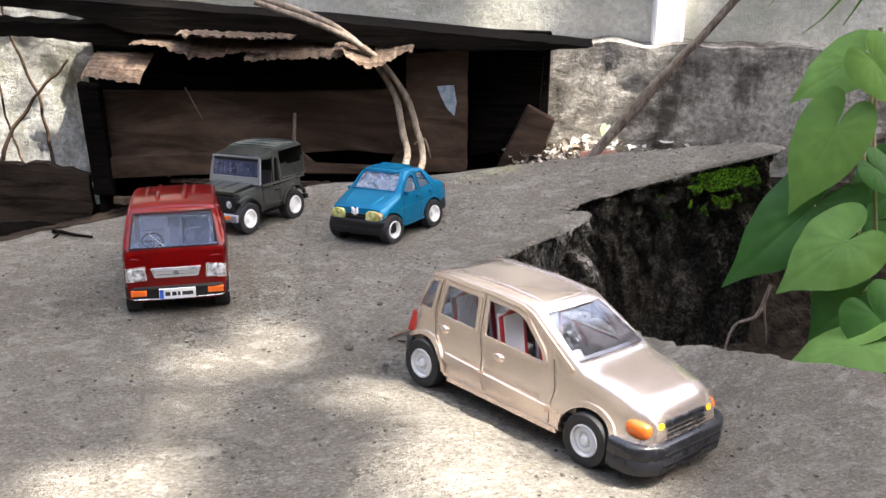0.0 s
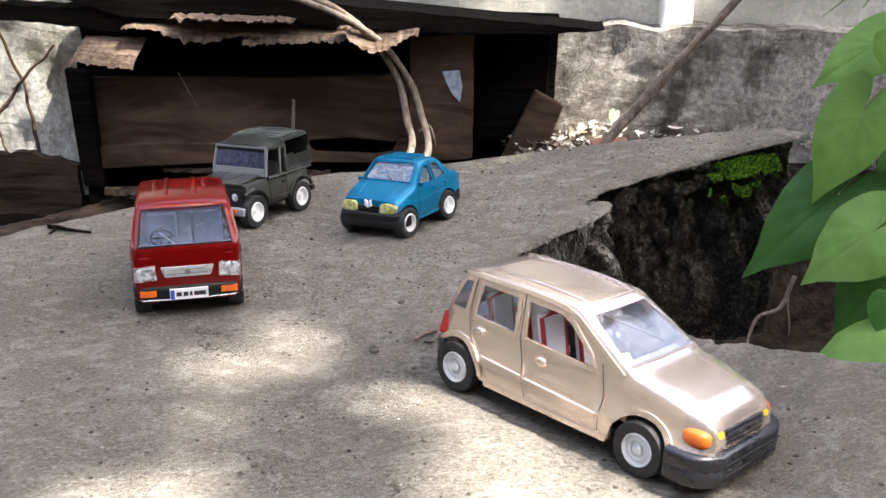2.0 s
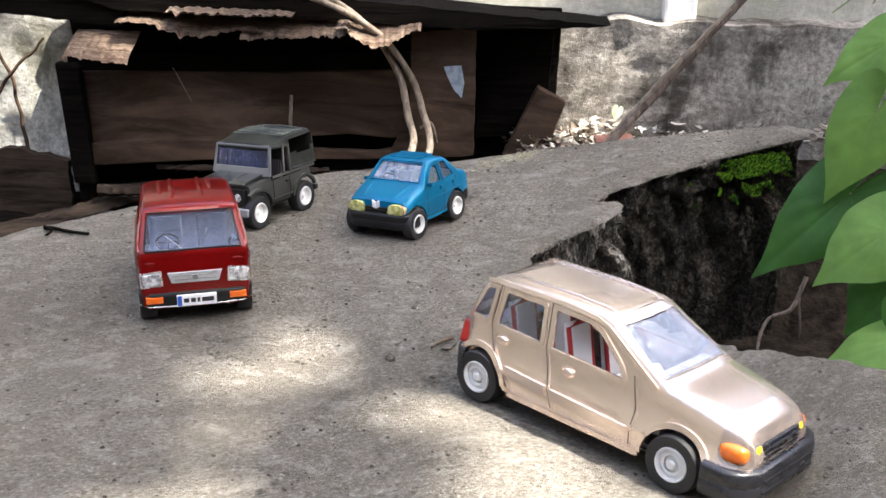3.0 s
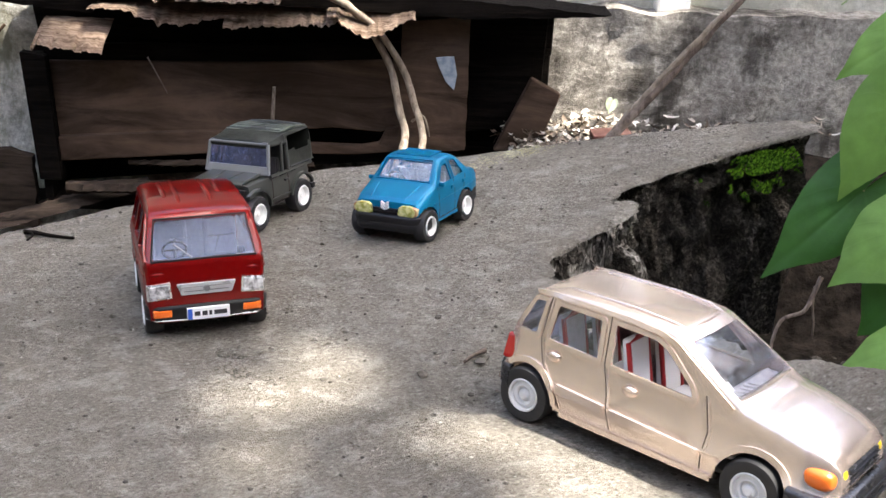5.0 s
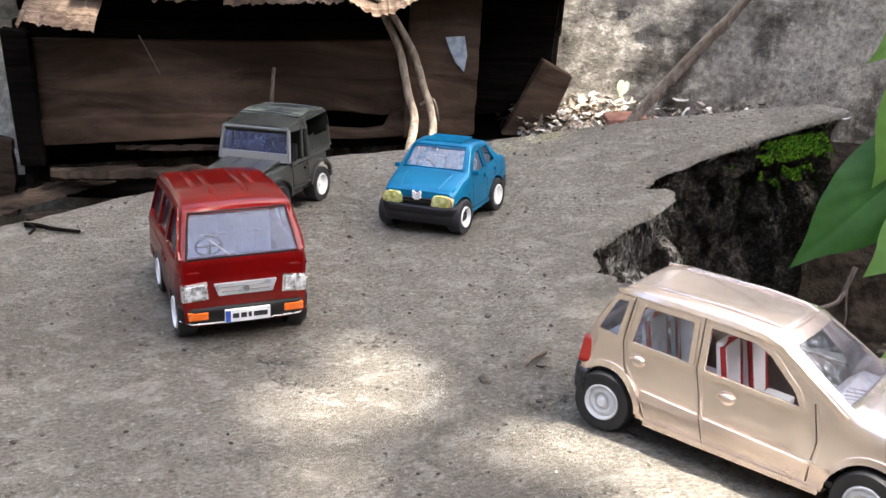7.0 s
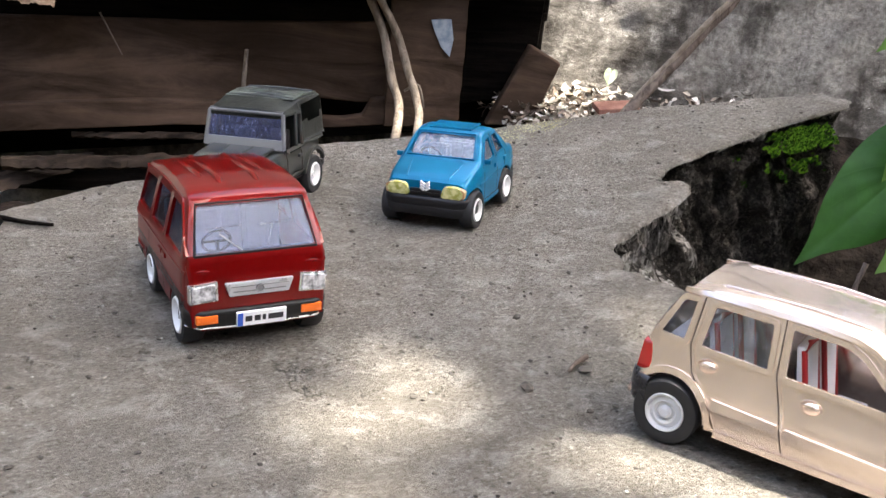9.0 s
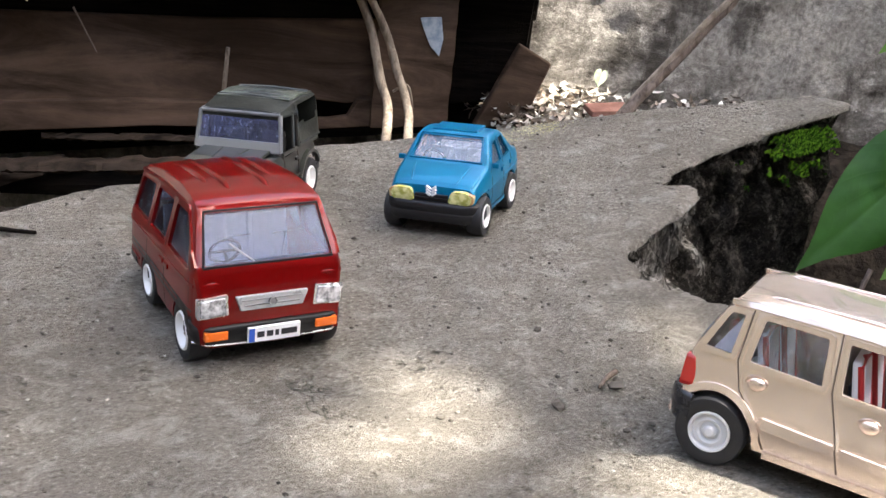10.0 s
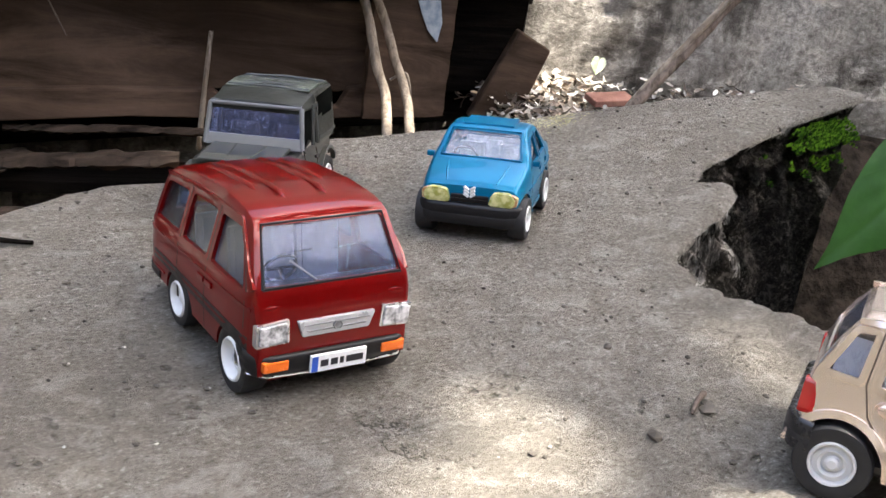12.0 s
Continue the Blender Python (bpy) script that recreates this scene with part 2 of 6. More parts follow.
def glass(name, tint, rough=0.03, sheen_max=0.3, spread=(0.56, 0.72), gloss=(0.45, 0.06), sheen_tone=(0.75, 0.8, 0.9)):
    """Clear toy plastic: mostly see-through, with a gloss, and scratches and sky reflections painted as pale haze."""
    m = bpy.data.materials.new(name)
    m.use_nodes = True
    nt = m.node_tree
    nt.nodes.remove(nt.nodes["Principled BSDF"])
    out = nt.nodes["Material Output"]
    tr = nt.nodes.new("ShaderNodeBsdfTransparent")
    tr.inputs[0].default_value = (*tint, 1)
    gl = nt.nodes.new("ShaderNodeBsdfGlossy")
    gl.inputs["Roughness"].default_value = rough
    # pale diffuse streaks: scratches, and reflected sky put in as colour
    df = nt.nodes.new("ShaderNodeBsdfDiffuse")
    df.inputs[0].default_value = (*sheen_tone, 1)
    co = nt.nodes.new("ShaderNodeTexCoord")
    n = noise_node(nt, co, 700.0, 8.0, 0.78, (1, 0.6, 0.3), 0.6)
    haze = nt.nodes.new("ShaderNodeMapRange")
    haze.inputs[1].default_value, haze.inputs[2].default_value = spread
    haze.inputs[3].default_value, haze.inputs[4].default_value = 0.006, sheen_max
    nt.links.new(n.outputs["Fac"], haze.inputs[0])
    mx = nt.nodes.new("ShaderNodeMixShader")
    nt.links.new(haze.outputs[0], mx.inputs[0])
    nt.links.new(tr.outputs[0], mx.inputs[1])
    nt.links.new(df.outputs[0], mx.inputs[2])
    fr = nt.nodes.new("ShaderNodeLayerWeight")
    fr.inputs[0].default_value = 0.5
    pw = nt.nodes.new("ShaderNodeMath")
    pw.operation = "POWER"
    pw.inputs[1].default_value = 3.0
    nt.links.new(fr.outputs["Facing"], pw.inputs[0])
    gain = nt.nodes.new("ShaderNodeMath")
    gain.operation = "MULTIPLY_ADD"
    gain.inputs[1].default_value, gain.inputs[2].default_value = gloss
    nt.links.new(pw.outputs[0], gain.inputs[0])
    mx2 = nt.nodes.new("ShaderNodeMixShader")
    nt.links.new(gain.outputs[0], mx2.inputs[0])
    nt.links.new(mx.outputs[0], mx2.inputs[1])
    nt.links.new(gl.outputs[0], mx2.inputs[2])
    ripple = nt.nodes.new("ShaderNodeBump")
    ripple.inputs["Strength"].default_value = 0.12
    ripple.inputs["Distance"].default_value = 0.001
    nt.links.new(noise_node(nt, co, 70.0, 1.0, 0.5).outputs["Fac"], ripple.inputs["Height"])
    nt.links.new(ripple.outputs[0], gl.inputs["Normal"])
    nt.links.new(mx2.outputs[0], out.inputs[0])
    return m


def yard_wall(name, dark, pale, moss_tone, share):
    """Old plaster: black weather stains, pale flaking places, drawn-out trowel lines."""
    m = bpy.data.materials.new(name)
    m.use_nodes = True
    nt = m.node_tree
    b = nt.nodes["Principled BSDF"]
    b.inputs["Roughness"].default_value = 0.95
    b.inputs["Specular IOR Level"].default_value = 0.2
    co = nt.nodes.new("ShaderNodeTexCoord")
    big = noise_node(nt, co, 13.0, 9.0, 0.66, None, 0.15)
    lines = noise_node(nt, co, 75.0, 9.0, 0.75, (0.75, 1, 1.25), 0.1)
    fine = noise_node(nt, co, 240.0, 8.0, 0.75)
    drip = noise_node(nt, co, 24.0, 7.0, 0.72, (1.4, 1, 0.6), 0.1)
    s1 = ramp_node(nt, big.outputs["Fac"], [(share - 0.09, (0, 0, 0)), (share + 0.09, (1, 1, 1))])
    mid = tuple(0.68 * p + 0.32 * q for p, q in zip(dark, pale))
    c0 = ramp_node(nt, lines.outputs["Fac"], [(0.36, dark), (0.52, mid), (0.62, pale)])
    c1 = ramp_node(nt, fine.outputs["Fac"], [(0.36, mid), (0.6, pale)])
    c2 = mix_color(nt, s1.outputs[0], c0.outputs[0], c1.outputs[0])
    s2 = ramp_node(nt, drip.outputs["Fac"], [(0.52, (0, 0, 0)), (0.62, (1, 1, 1))])
    f = nt.nodes.new("ShaderNodeMath")
    f.operation = "MULTIPLY"
    f.inputs[1].default_value = 0.7
    nt.links.new(s2.outputs[0], f.inputs[0])
    c3 = mix_color(nt, f.outputs[0], c2, moss_tone)
    nt.links.new(c3, b.inputs["Base Color"])
    h = bump_node(nt, b, lines.outputs["Fac"], 0.8, 0.004)
    bump_node(nt, b, fine.outputs["Fac"], 0.6, 0.0015, h)
    return m


M_SLAB = concrete("slab_concrete", (0.135, 0.12, 0.1), (0.272, 0.248, 0.21), (0.52, 0.485, 0.425), (0.175, 0.157, 0.13), 760.0, 11.0, 2.0, 13.0, (0.78, 1.2, 1))
# lower broken faces: the shade of the pit is put into this dark colour
M_BREAK_SHADED = concrete("broken_concrete", (0.009, 0.0075, 0.006), (0.042, 0.036, 0.029), (0.3, 0.27, 0.23), (0.02, 0.017, 0.013), 520.0, 26.0, 2.0)
# upper broken faces: the light they catch is put into this pale colour
M_BREAK_LIT = streaked("lit_broken_concrete", (0.012, 0.010, 0.008), (0.2, 0.185, 0.16), (0.62, 0.59, 0.53))
M_WALL_DULL = yard_wall("dull_plaster", (0.04, 0.04, 0.03), (0.16, 0.155, 0.13), (0.06, 0.07, 0.04), 0.5)
M_WALL = yard_wall("stained_plaster", (0.035, 0.028, 0.022), (0.56, 0.52, 0.46), (0.04, 0.033, 0.026), 0.53)
# plaster made paler to carry the sunlight on the left wall
M_WALL_SUNLIT = yard_wall("sunlit_toned_plaster", (0.16, 0.15, 0.12), (0.86, 0.84, 0.77), (0.2, 0.2, 0.13), 0.44)
M_WALL_UP = yard_wall("grey_plaster", (0.36, 0.35, 0.29), (0.68, 0.66, 0.58), (0.45, 0.45, 0.36), 0.45)
M_SOIL = mat("dark_soil", (0.009, 0.007, 0.0055), 0.95, spec=0.05, grain=(90.0, (0.036, 0.029, 0.023), 0.12), bump=(120.0, 1.0, 0.006))
M_WOOD = wood("old_brown_board", (0.034, 0.022, 0.015), (0.15, 0.1, 0.072), (1, 5, 5), 12.0)
# darker copy of the brown board; the gap's shade is in its colour
M_WOOD_GAP_SHADE = wood("shaded_brown_board", (0.012, 0.009, 0.007), (0.075, 0.055, 0.042), (1, 9, 9), 18.0)
# dark wood, taken near black so its colour holds the crate's inner shade
M_WOOD_DARK = wood("dark_and_shaded_wood", (0.002, 0.0016, 0.0013), (0.012, 0.009, 0.007))
M_WOOD_ROT = wood("splintered_wood", (0.10, 0.062, 0.042), (0.46, 0.35, 0.27), (2, 26, 26), 16.0)
M_TWIG = wood("dry_stem", (0.15, 0.118, 0.09), (0.37, 0.31, 0.245), (3, 3, 1), 90.0)
M_TWIG_DARK = wood("dark_stem", (0.07, 0.053, 0.042), (0.28, 0.22, 0.18), (3, 3, 1), 90.0)
M_RUBBER = mat("tyre_rubber", (0.012, 0.012, 0.013), 0.62, bump=(900.0, 0.2, 0.0003), rvar=0.12)
M_BLACK = mat("black_plastic", (0.010, 0.010, 0.011), 0.4, spec=0.3, rvar=0.12, bump=(700.0, 0.12, 0.0003))
M_CHARCOAL = mat("charcoal_plastic", (0.014, 0.0145, 0.018), 0.28, rvar=0.14, bump=(700.0, 0.1, 0.0003))
M_WHITE = mat("white_plastic", (0.78, 0.78, 0.77), 0.38, rvar=0.1)
M_RIM = mat("pale_grey_rim_plastic", (0.58, 0.58, 0.58), 0.35, rvar=0.12)
M_SILVER = mat("silver_foil", (0.72, 0.72, 0.73), 0.28, metal=0.9, rvar=0.12, bump=(500.0, 0.3, 0.0004))
M_GRILLE = mat("dull_silver_plastic", (0.5, 0.51, 0.53), 0.3, metal=0.35, rvar=0.1)
M_CHROME_EDGE = mat("worn_chrome", (0.65, 0.63, 0.6), 0.25, metal=1.0, rvar=0.1)
M_ORANGE = mat("orange_lens", (0.8, 0.16, 0.02), 0.25, coat=0.5, rvar=0.1)
M_ORANGE_WORN = mat("worn_amber_lens", (0.42, 0.17, 0.06), 0.3, coat=0.5, grain=(500.0, (0.5, 0.42, 0.2), 0.12))
M_YELLOW = mat("yellow_lens", (0.85, 0.6, 0.03), 0.25, coat=0.5, rvar=0.1)
M_LENS = mat("greenish_lamp_lens", (0.32, 0.33, 0.07), 0.16, coat=1.0, grain=(420.0, (0.68, 0.66, 0.3), 0.1))
M_CLEAR_LENS = mat("printed_headlamp", (0.12, 0.125, 0.13), 0.2, coat=0.8, grain=(360.0, (0.7, 0.71, 0.73), 0.12))
M_RED_LENS = mat("red_lens", (0.36, 0.012, 0.01), 0.25, coat=0.5)
M_SEAM = mat("panel_gap", (0.03, 0.02, 0.015), 0.8)
M_SEAM_BROWN = mat("brown_panel_gap", (0.1, 0.075, 0.058), 0.8)
M_SEAT_WHITE = mat("white_seat_card", (0.75, 0.74, 0.73), 0.6)
M_SEAT_RED = mat("red_seat_plastic", (0.35, 0.015, 0.015), 0.5)
M_FRAME_GREY = mat("dull_grey_frame", (0.2, 0.205, 0.21), 0.4, metal=0.3, rvar=0.12)
M_INTERIOR = mat("dark_interior_plastic", (0.06, 0.055, 0.05), 0.6)
M_GREY_INT = mat("grey_interior_plastic", (0.24, 0.25, 0.28), 0.5)
M_DASH = mat("cream_dashboard", (0.72, 0.66, 0.6), 0.5)
M_PLATE = mat("plate_white", (0.82, 0.83, 0.84), 0.35)
M_INK = mat("plate_ink", (0.02, 0.02, 0.025), 0.5)
M_INK_BLUE = mat("plate_blue", (0.03, 0.1, 0.5), 0.4)


def paint(name, color, dark, metal, rough, coat=1.0):
    """Toy-car paint: a clear coat over faintly uneven colour."""
    m = bpy.data.materials.new(name)
    m.use_nodes = True
    nt = m.node_tree
    b = nt.nodes["Principled BSDF"]
    b.inputs["Metallic"].default_value = metal
    b.inputs["Roughness"].default_value = rough
    b.inputs["Specular IOR Level"].default_value = 0.08
    b.inputs["Coat Weight"].default_value = coat
    b.inputs["Coat Roughness"].default_value = 0.02
    co = nt.nodes.new("ShaderNodeTexCoord")
    n1 = noise_node(nt, co, 40.0, 2.0)
    c1 = ramp_node(nt, n1.outputs["Fac"], [(0.35, dark), (0.6, color)])
    nt.links.new(c1.outputs[0], b.inputs["Base Color"])
    wave = noise_node(nt, co, 60.0, 1.0)
    bump_node(nt, b, wave.outputs["Fac"], 0.1, 0.0008)
    return m


M_GOLD = paint("champagne_metallic_paint", (0.75, 0.622, 0.54), (0.705, 0.58, 0.5), 0.8, 0.24, 0.7)
M_RED = paint("deep_red_paint", (0.165, 0.0012, 0.0015), (0.13, 0.001, 0.001), 0.25, 0.3, coat=0.6)
M_BLUE = paint("bright_blue_paint", (0.0, 0.16, 0.31), (0.0, 0.13, 0.255), 0.3, 0.3, coat=0.35)
M_OLIVE = paint("dark_olive_grey_paint", (0.07, 0.072, 0.064), (0.05, 0.052, 0.046), 0.3, 0.36, coat=0.7)
M_CANVAS = mat("black_green_canvas", (0.012, 0.013, 0.011), 0.38, spec=0.22, grain=(90.0, (0.032, 0.035, 0.03), 0.15), bump=(500.0, 0.4, 0.0004))
M_CANVAS_PALE = mat("grey_green_canvas", (0.03, 0.034, 0.028), 0.32, spec=0.5, grain=(140.0, (0.11, 0.125, 0.1), 0.12), bump=(420.0, 0.5, 0.0006))
M_GLASS = glass("scratched_sheen_plastic", (0.66, 0.72, 0.82), 0.12, 0.26, (0.53, 0.74))
M_GLASS_SHEEN = glass("pale_sheen_plastic", (0.9, 0.92, 0.94), 0.06, 0.42, (0.45, 0.68))
M_GLASS_SCREEN = glass("sky_haze_plastic", (0.86, 0.88, 0.92), 0.05, 0.34, (0.5, 0.74))
M_GLASS_VAN = glass("sky_streak_plastic", (0.66, 0.72, 0.86), 0.08, 0.34, (0.44, 0.8), (0.22, 0.03), (0.6, 0.68, 0.9))
M_GLASS_BLUE = glass("bluish_clear_plastic", (0.34, 0.4, 0.72), 0.05, 0.45, (0.4, 0.8), (0.4, 0.06), (0.5, 0.58, 0.85))

# ---- the slab, the ground and the walls ----
def place(x, y, z, heading, pitch=0.0, roll=0.0, size=1.0):
    return Matrix.Translation((x, y, z)) @ Matrix.Rotation(radians(heading), 4, "Z") @ Matrix.Rotation(radians(pitch), 4, "Y") @ Matrix.Rotation(radians(roll), 4, "X") @ Matrix.Scale(size, 4)


GOLD_AT = place(0.1306, -0.1042, -0.0029, -58.1, -0.3, -5.2)
BLUE_AT = place(0.0841, 0.0665, 0.0022, -137.7, -0.8, 6.0)
JEEP_AT = place(0.0188, 0.0994, 0.0010, -133.2, -4.0, 5.0, 0.82)
VAN_AT = place(0, 0, 0, -90)
# where the slab is worn uneven: pose of the worn patch, its middle along the pose, radius
WORN = [(GOLD_AT, -0.005, 0.050), (BLUE_AT, -0.0228, 0.029), (JEEP_AT, -0.0195, 0.030)]


def slab_height(x, y):
    """The slab rises gently towards its far right end and is uneven where it is worn."""
    u = (x + 0.5 * y - 0.13) / 0.03
    h = 0.11 * math.log1p(math.exp(min(u, 40))) * 0.03
    for at, mid, radius in WORN:
        c, n = at @ Vector((mid / at.to_scale().x, 0, 0)), at.col[2].to_3d().normalized()
        w = max(0.0, min(1.0, (radius * 1.75 - math.hypot(x - c.x, y - c.y)) / (radius * 0.75)))
        if w:
            w = w * w * (3 - 2 * w)
            h += w * (c.z - (n.x * (x - c.x) + n.y * (y - c.y)) / n.z - h)
    return h


SLAB_RIGHT = [(-0.45, 0.70), (-0.2, 0.36), (-0.117, 0.256), (-0.082, 0.212), (-0.059, 0.191), (-0.022, 0.161), (0.0, 0.147), (0.016, 0.141), (0.032, 0.146),
              (0.044, 0.168), (0.053, 0.189), (0.060, 0.201), (0.068, 0.204), (0.073, 0.192), (0.079, 0.199), (0.088, 0.231), (0.096, 0.264), (0.098, 0.276),
              (0.1005, 0.302), (0.103, 0.320), (0.110, 0.3265), (0.120, 0.322), (0.127, 0.290), (0.132, 0.262), (0.138, 0.240), (0.142, 0.200), (0.146, 0.160), (0.151, 0.130), (0.156, 0.108), (0.160, 0.085)]
SLAB_LEFT = [(-0.45, -1.2), (0.0, -0.33), (0.095, -0.125), (0.111, -0.090), (0.125, -0.060), (0.138, -0.030), (0.147, 0.0), (0.154, 0.04), (0.160, 0.075)]


def build_slab():
    ys = list(np.arange(-0.45, -0.16, 0.006)) + list(np.arange(-0.16, 0.1605, 0.0014))
    cols = 230
    us = [(i / cols) for i in range(cols + 1)]
    verts, faces, mats = [], [], []
    rows = []
    for y in ys:
        xl = lerp_table(SLAB_LEFT, y)
        xr = lerp_table(SLAB_RIGHT, y)
        n0 = noise.noise(Vector((y * 160, 1.7, 0))) * 0.0034 + noise.noise(Vector((y * 420, 4.7, 0))) * 0.0024
        xr += n0 * (1 if y > -0.15 else 0.5)
        xl += noise.noise(Vector((y * 130, 9.0, 0))) * 0.004
        row = []
        for u in us:
            w = 1 - (1 - u) ** 1.5
            x = xl + (xr - xl) * w
            z = slab_height(x, y)
            z += noise.noise(Vector((x * 22, y * 22, 3.3))) * 0.0008 + noise.noise(Vector((x * 90, y * 90, 7.1))) * 0.0007 + noise.noise(Vector((x * 330, y * 330, 2.1))) * 0.0004
            hollow = math.hypot((x - 0.078) / 0.012, (y + 0.064) / 0.008) + 0.25 * noise.noise(Vector((x * 160, y * 160, 6.0)))
            if hollow < 1:
                z -= 0.0032 * min(1.0, (1 - hollow) * 2.2)
            edge = min(xr - x, x - xl)
            if edge < 0.007:
                z -= (1 - edge / 0.007) ** 2 * (0.0016 + 0.002 * abs(noise.noise(Vector((x * 70, y * 70, 0.2)))))
            row.append(len(verts))
            verts.append((x, y, z))
        rows.append(row)
    for a, b in zip(rows, rows[1:]):
        for i in range(cols):
            faces.append((a[i], a[i + 1], b[i + 1], b[i]))
            mats.append(0)

    def skirt(line, step):
        """The broken side under an edge: blocks, ribs and hollows going down to the soil."""
        pts = [Vector(verts[i]) for i in line]
        fine = []
        for p, q in zip(pts, pts[1:]):
            n = max(1, min(24, int((q - p).length / step))) if min(abs(p.y), abs(q.y)) < 0.2 and p.x > -0.2 else 1
            fine += [p.lerp(q, k / n) for k in range(n)]
        fine.append(pts[-1])
        outs = []
        for k in range(len(fine)):
            t = fine[min(len(fine) - 1, k + 4)] - fine[max(0, k - 4)]
            outs.append(Vector((t.y, -t.x, 0)).normalized())
        depth = [0.0, 0.0006, 0.0016, 0.003, 0.005, 0.0075, 0.010, 0.013, 0.016, 0.0195, 0.023, 0.027, 0.031, 0.036, 0.042, 0.049, 0.057, 0.066, 0.078, 0.095, 0.115]
        prev = None
        for d in depth:
            now = []
            for p, o in zip(fine, outs):
                q = p - Vector((0, 0, d))
                w = Vector((noise.noise(q * 60), noise.noise(q * 60 + Vector((3, 0, 0))), noise.noise(q * 60 + Vector((0, 5, 0))))) * 0.006
                block = (noise.cell((q + w) * 95) - 0.5) * 0.006 + (noise.cell((q + w) * 220) - 0.5) * 0.0028
                rib = noise.noise(Vector((q.x * 300, q.y * 300, q.z * 40))) * 0.0028 + noise.noise(Vector((q.x * 28, q.y * 28, q.z * 30))) * 0.006
                fade = min(1.0, d / 0.004)
                bulge = max(0.0, min(1.0, (0.052 - abs(p.y - 0.036)) / 0.018)) * (1 if p.x < 0.235 else 0) * min(d, 0.034)
                push = (-0.0005 - 0.06 * d + 0.42 * bulge + (block + rib) * 0.9 - 0.001) * fade
                now.append(len(verts))
                verts.append(tuple(q + o * push - Vector((0, 0, 0.0002))))
            if prev:
                for k in range(len(fine) - 1):
                    faces.append((prev[k], prev[k + 1], now[k + 1], now[k]))
                    c = (fine[k].x, fine[k].y)
                    # pale above rim, dark below: light on top and shade beneath, as colour
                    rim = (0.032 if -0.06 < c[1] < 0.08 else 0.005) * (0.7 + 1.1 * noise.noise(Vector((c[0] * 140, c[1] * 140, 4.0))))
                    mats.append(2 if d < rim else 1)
            prev = now

    right = [r[-1] for r in rows]
    left = [r[0] for r in rows]
    far = rows[-1]
    skirt(right, 0.0009)
    skirt(left[::-1], 0.002)
    skirt(far[::-1], 0.002)
    me = bpy.data.meshes.new("slab")
    me.from_pydata(verts, [], faces)
    me.update()
    ob = mesh_object("slab", me, [M_SLAB, M_BREAK_SHADED, M_BREAK_LIT])
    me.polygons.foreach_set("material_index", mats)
    me.shade_smooth()
    return tagged(ob, "weathered grey concrete slab with broken crumbling edges", "slab", kind="structure")


build_slab()


def build_ground():
    n = 150
    verts, faces = [], []
    for j in range(n + 1):
        for i in range(n + 1):
            a, b = i / n * 2 - 1, j / n * 2 - 1
            x = 0.15 + math.copysign(abs(a) ** 3.2 * 60 + abs(a) * 0.45, a)
            y = 0.1 + math.copysign(abs(b) ** 3.2 * 60 + abs(b) * 0.45, b)
            near = max(0.0, 1 - math.hypot(x - 0.15, y - 0.1) / 1.5)
            z = -0.105 + near * (noise.noise(Vector((x * 18, y * 18, 0.5))) * 0.012 + noise.noise(Vector((x * 60, y * 60, 1.5))) * 0.004)
            bank = max(0.0, min(1.0, (y + 0.3 * x - 0.235) / 0.05)) * max(0.0, min(1.0, (x - 0.16) / 0.05)) * near
            z += bank * 0.092
            verts.append((x, y, z))
    for j in range(n):
        for i in range(n):
            k = j * (n + 1) + i
            faces.append((k, k + 1, k + n + 2, k + n + 1))
    me = bpy.data.meshes.new("ground")
    me.from_pydata(verts, [], faces)
    me.update()
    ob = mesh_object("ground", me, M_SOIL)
    me.shade_smooth()
    tagged(ob, "dark soil round and below the slab", "ground", kind="structure")


build_ground()

WALL_AT, WALL_ALONG, WALL_BACK = Vector((0.262, 0.245, 0)), Vector((0.955, -0.297, 0)).normalized(), Vector((0.297, 0.955, 0)).normalized()


def wall_frame():
    return Matrix(((WALL_ALONG.x, WALL_BACK.x, 0, WALL_AT.x), (WALL_ALONG.y, WALL_BACK.y, 0, WALL_AT.y), (0, 0, 1, 0), (0, 0, 0, 1)))


def relief_wall(name, s0, s1, z0, z1, depth, front, material, label, rough=0.0025, top=0.003):
    """A wall with an uneven face: s runs along it, front is the distance of its face behind the wall's line."""
    bm = bmesh.new()
    ns, nz = int((s1 - s0) / 0.006), max(6, int((z1 - z0) / 0.006))
    grid = []
    for j in range(nz + 1):
        row = []
        for i in range(ns + 1):
            s, z = s0 + (s1 - s0) * i / ns, z0 + (z1 - z0) * j / nz
            d = noise.noise(Vector((s * 30, z * 30, front * 9))) * rough + noise.noise(Vector((s * 110, z * 110, 2))) * rough * 0.5
            dz = (noise.noise(Vector((s * 45, 3, 5))) * top) if j == nz else 0
            row.append(bm.verts.new((s, front + d, z + dz)))
        grid.append(row)
    for j in range(nz):
        for i in range(ns):
            bm.faces.new((grid[j][i], grid[j][i + 1], grid[j + 1][i + 1], grid[j + 1][i]))
    back = [bm.verts.new((v.co.x, front + depth, v.co.z)) for v in grid[-1]]
    low = [bm.verts.new((v.co.x, front + depth, z0)) for v in grid[0]]
    for i in range(ns):
        bm.faces.new((grid[-1][i], grid[-1][i + 1], back[i + 1], back[i]))
        bm.faces.new((back[i], back[i + 1], low[i + 1], low[i]))
    ob = part(name, bm, material, smooth=50)
    ob.matrix_world = wall_frame()
    return tagged(ob, label, "wall", kind="structure")


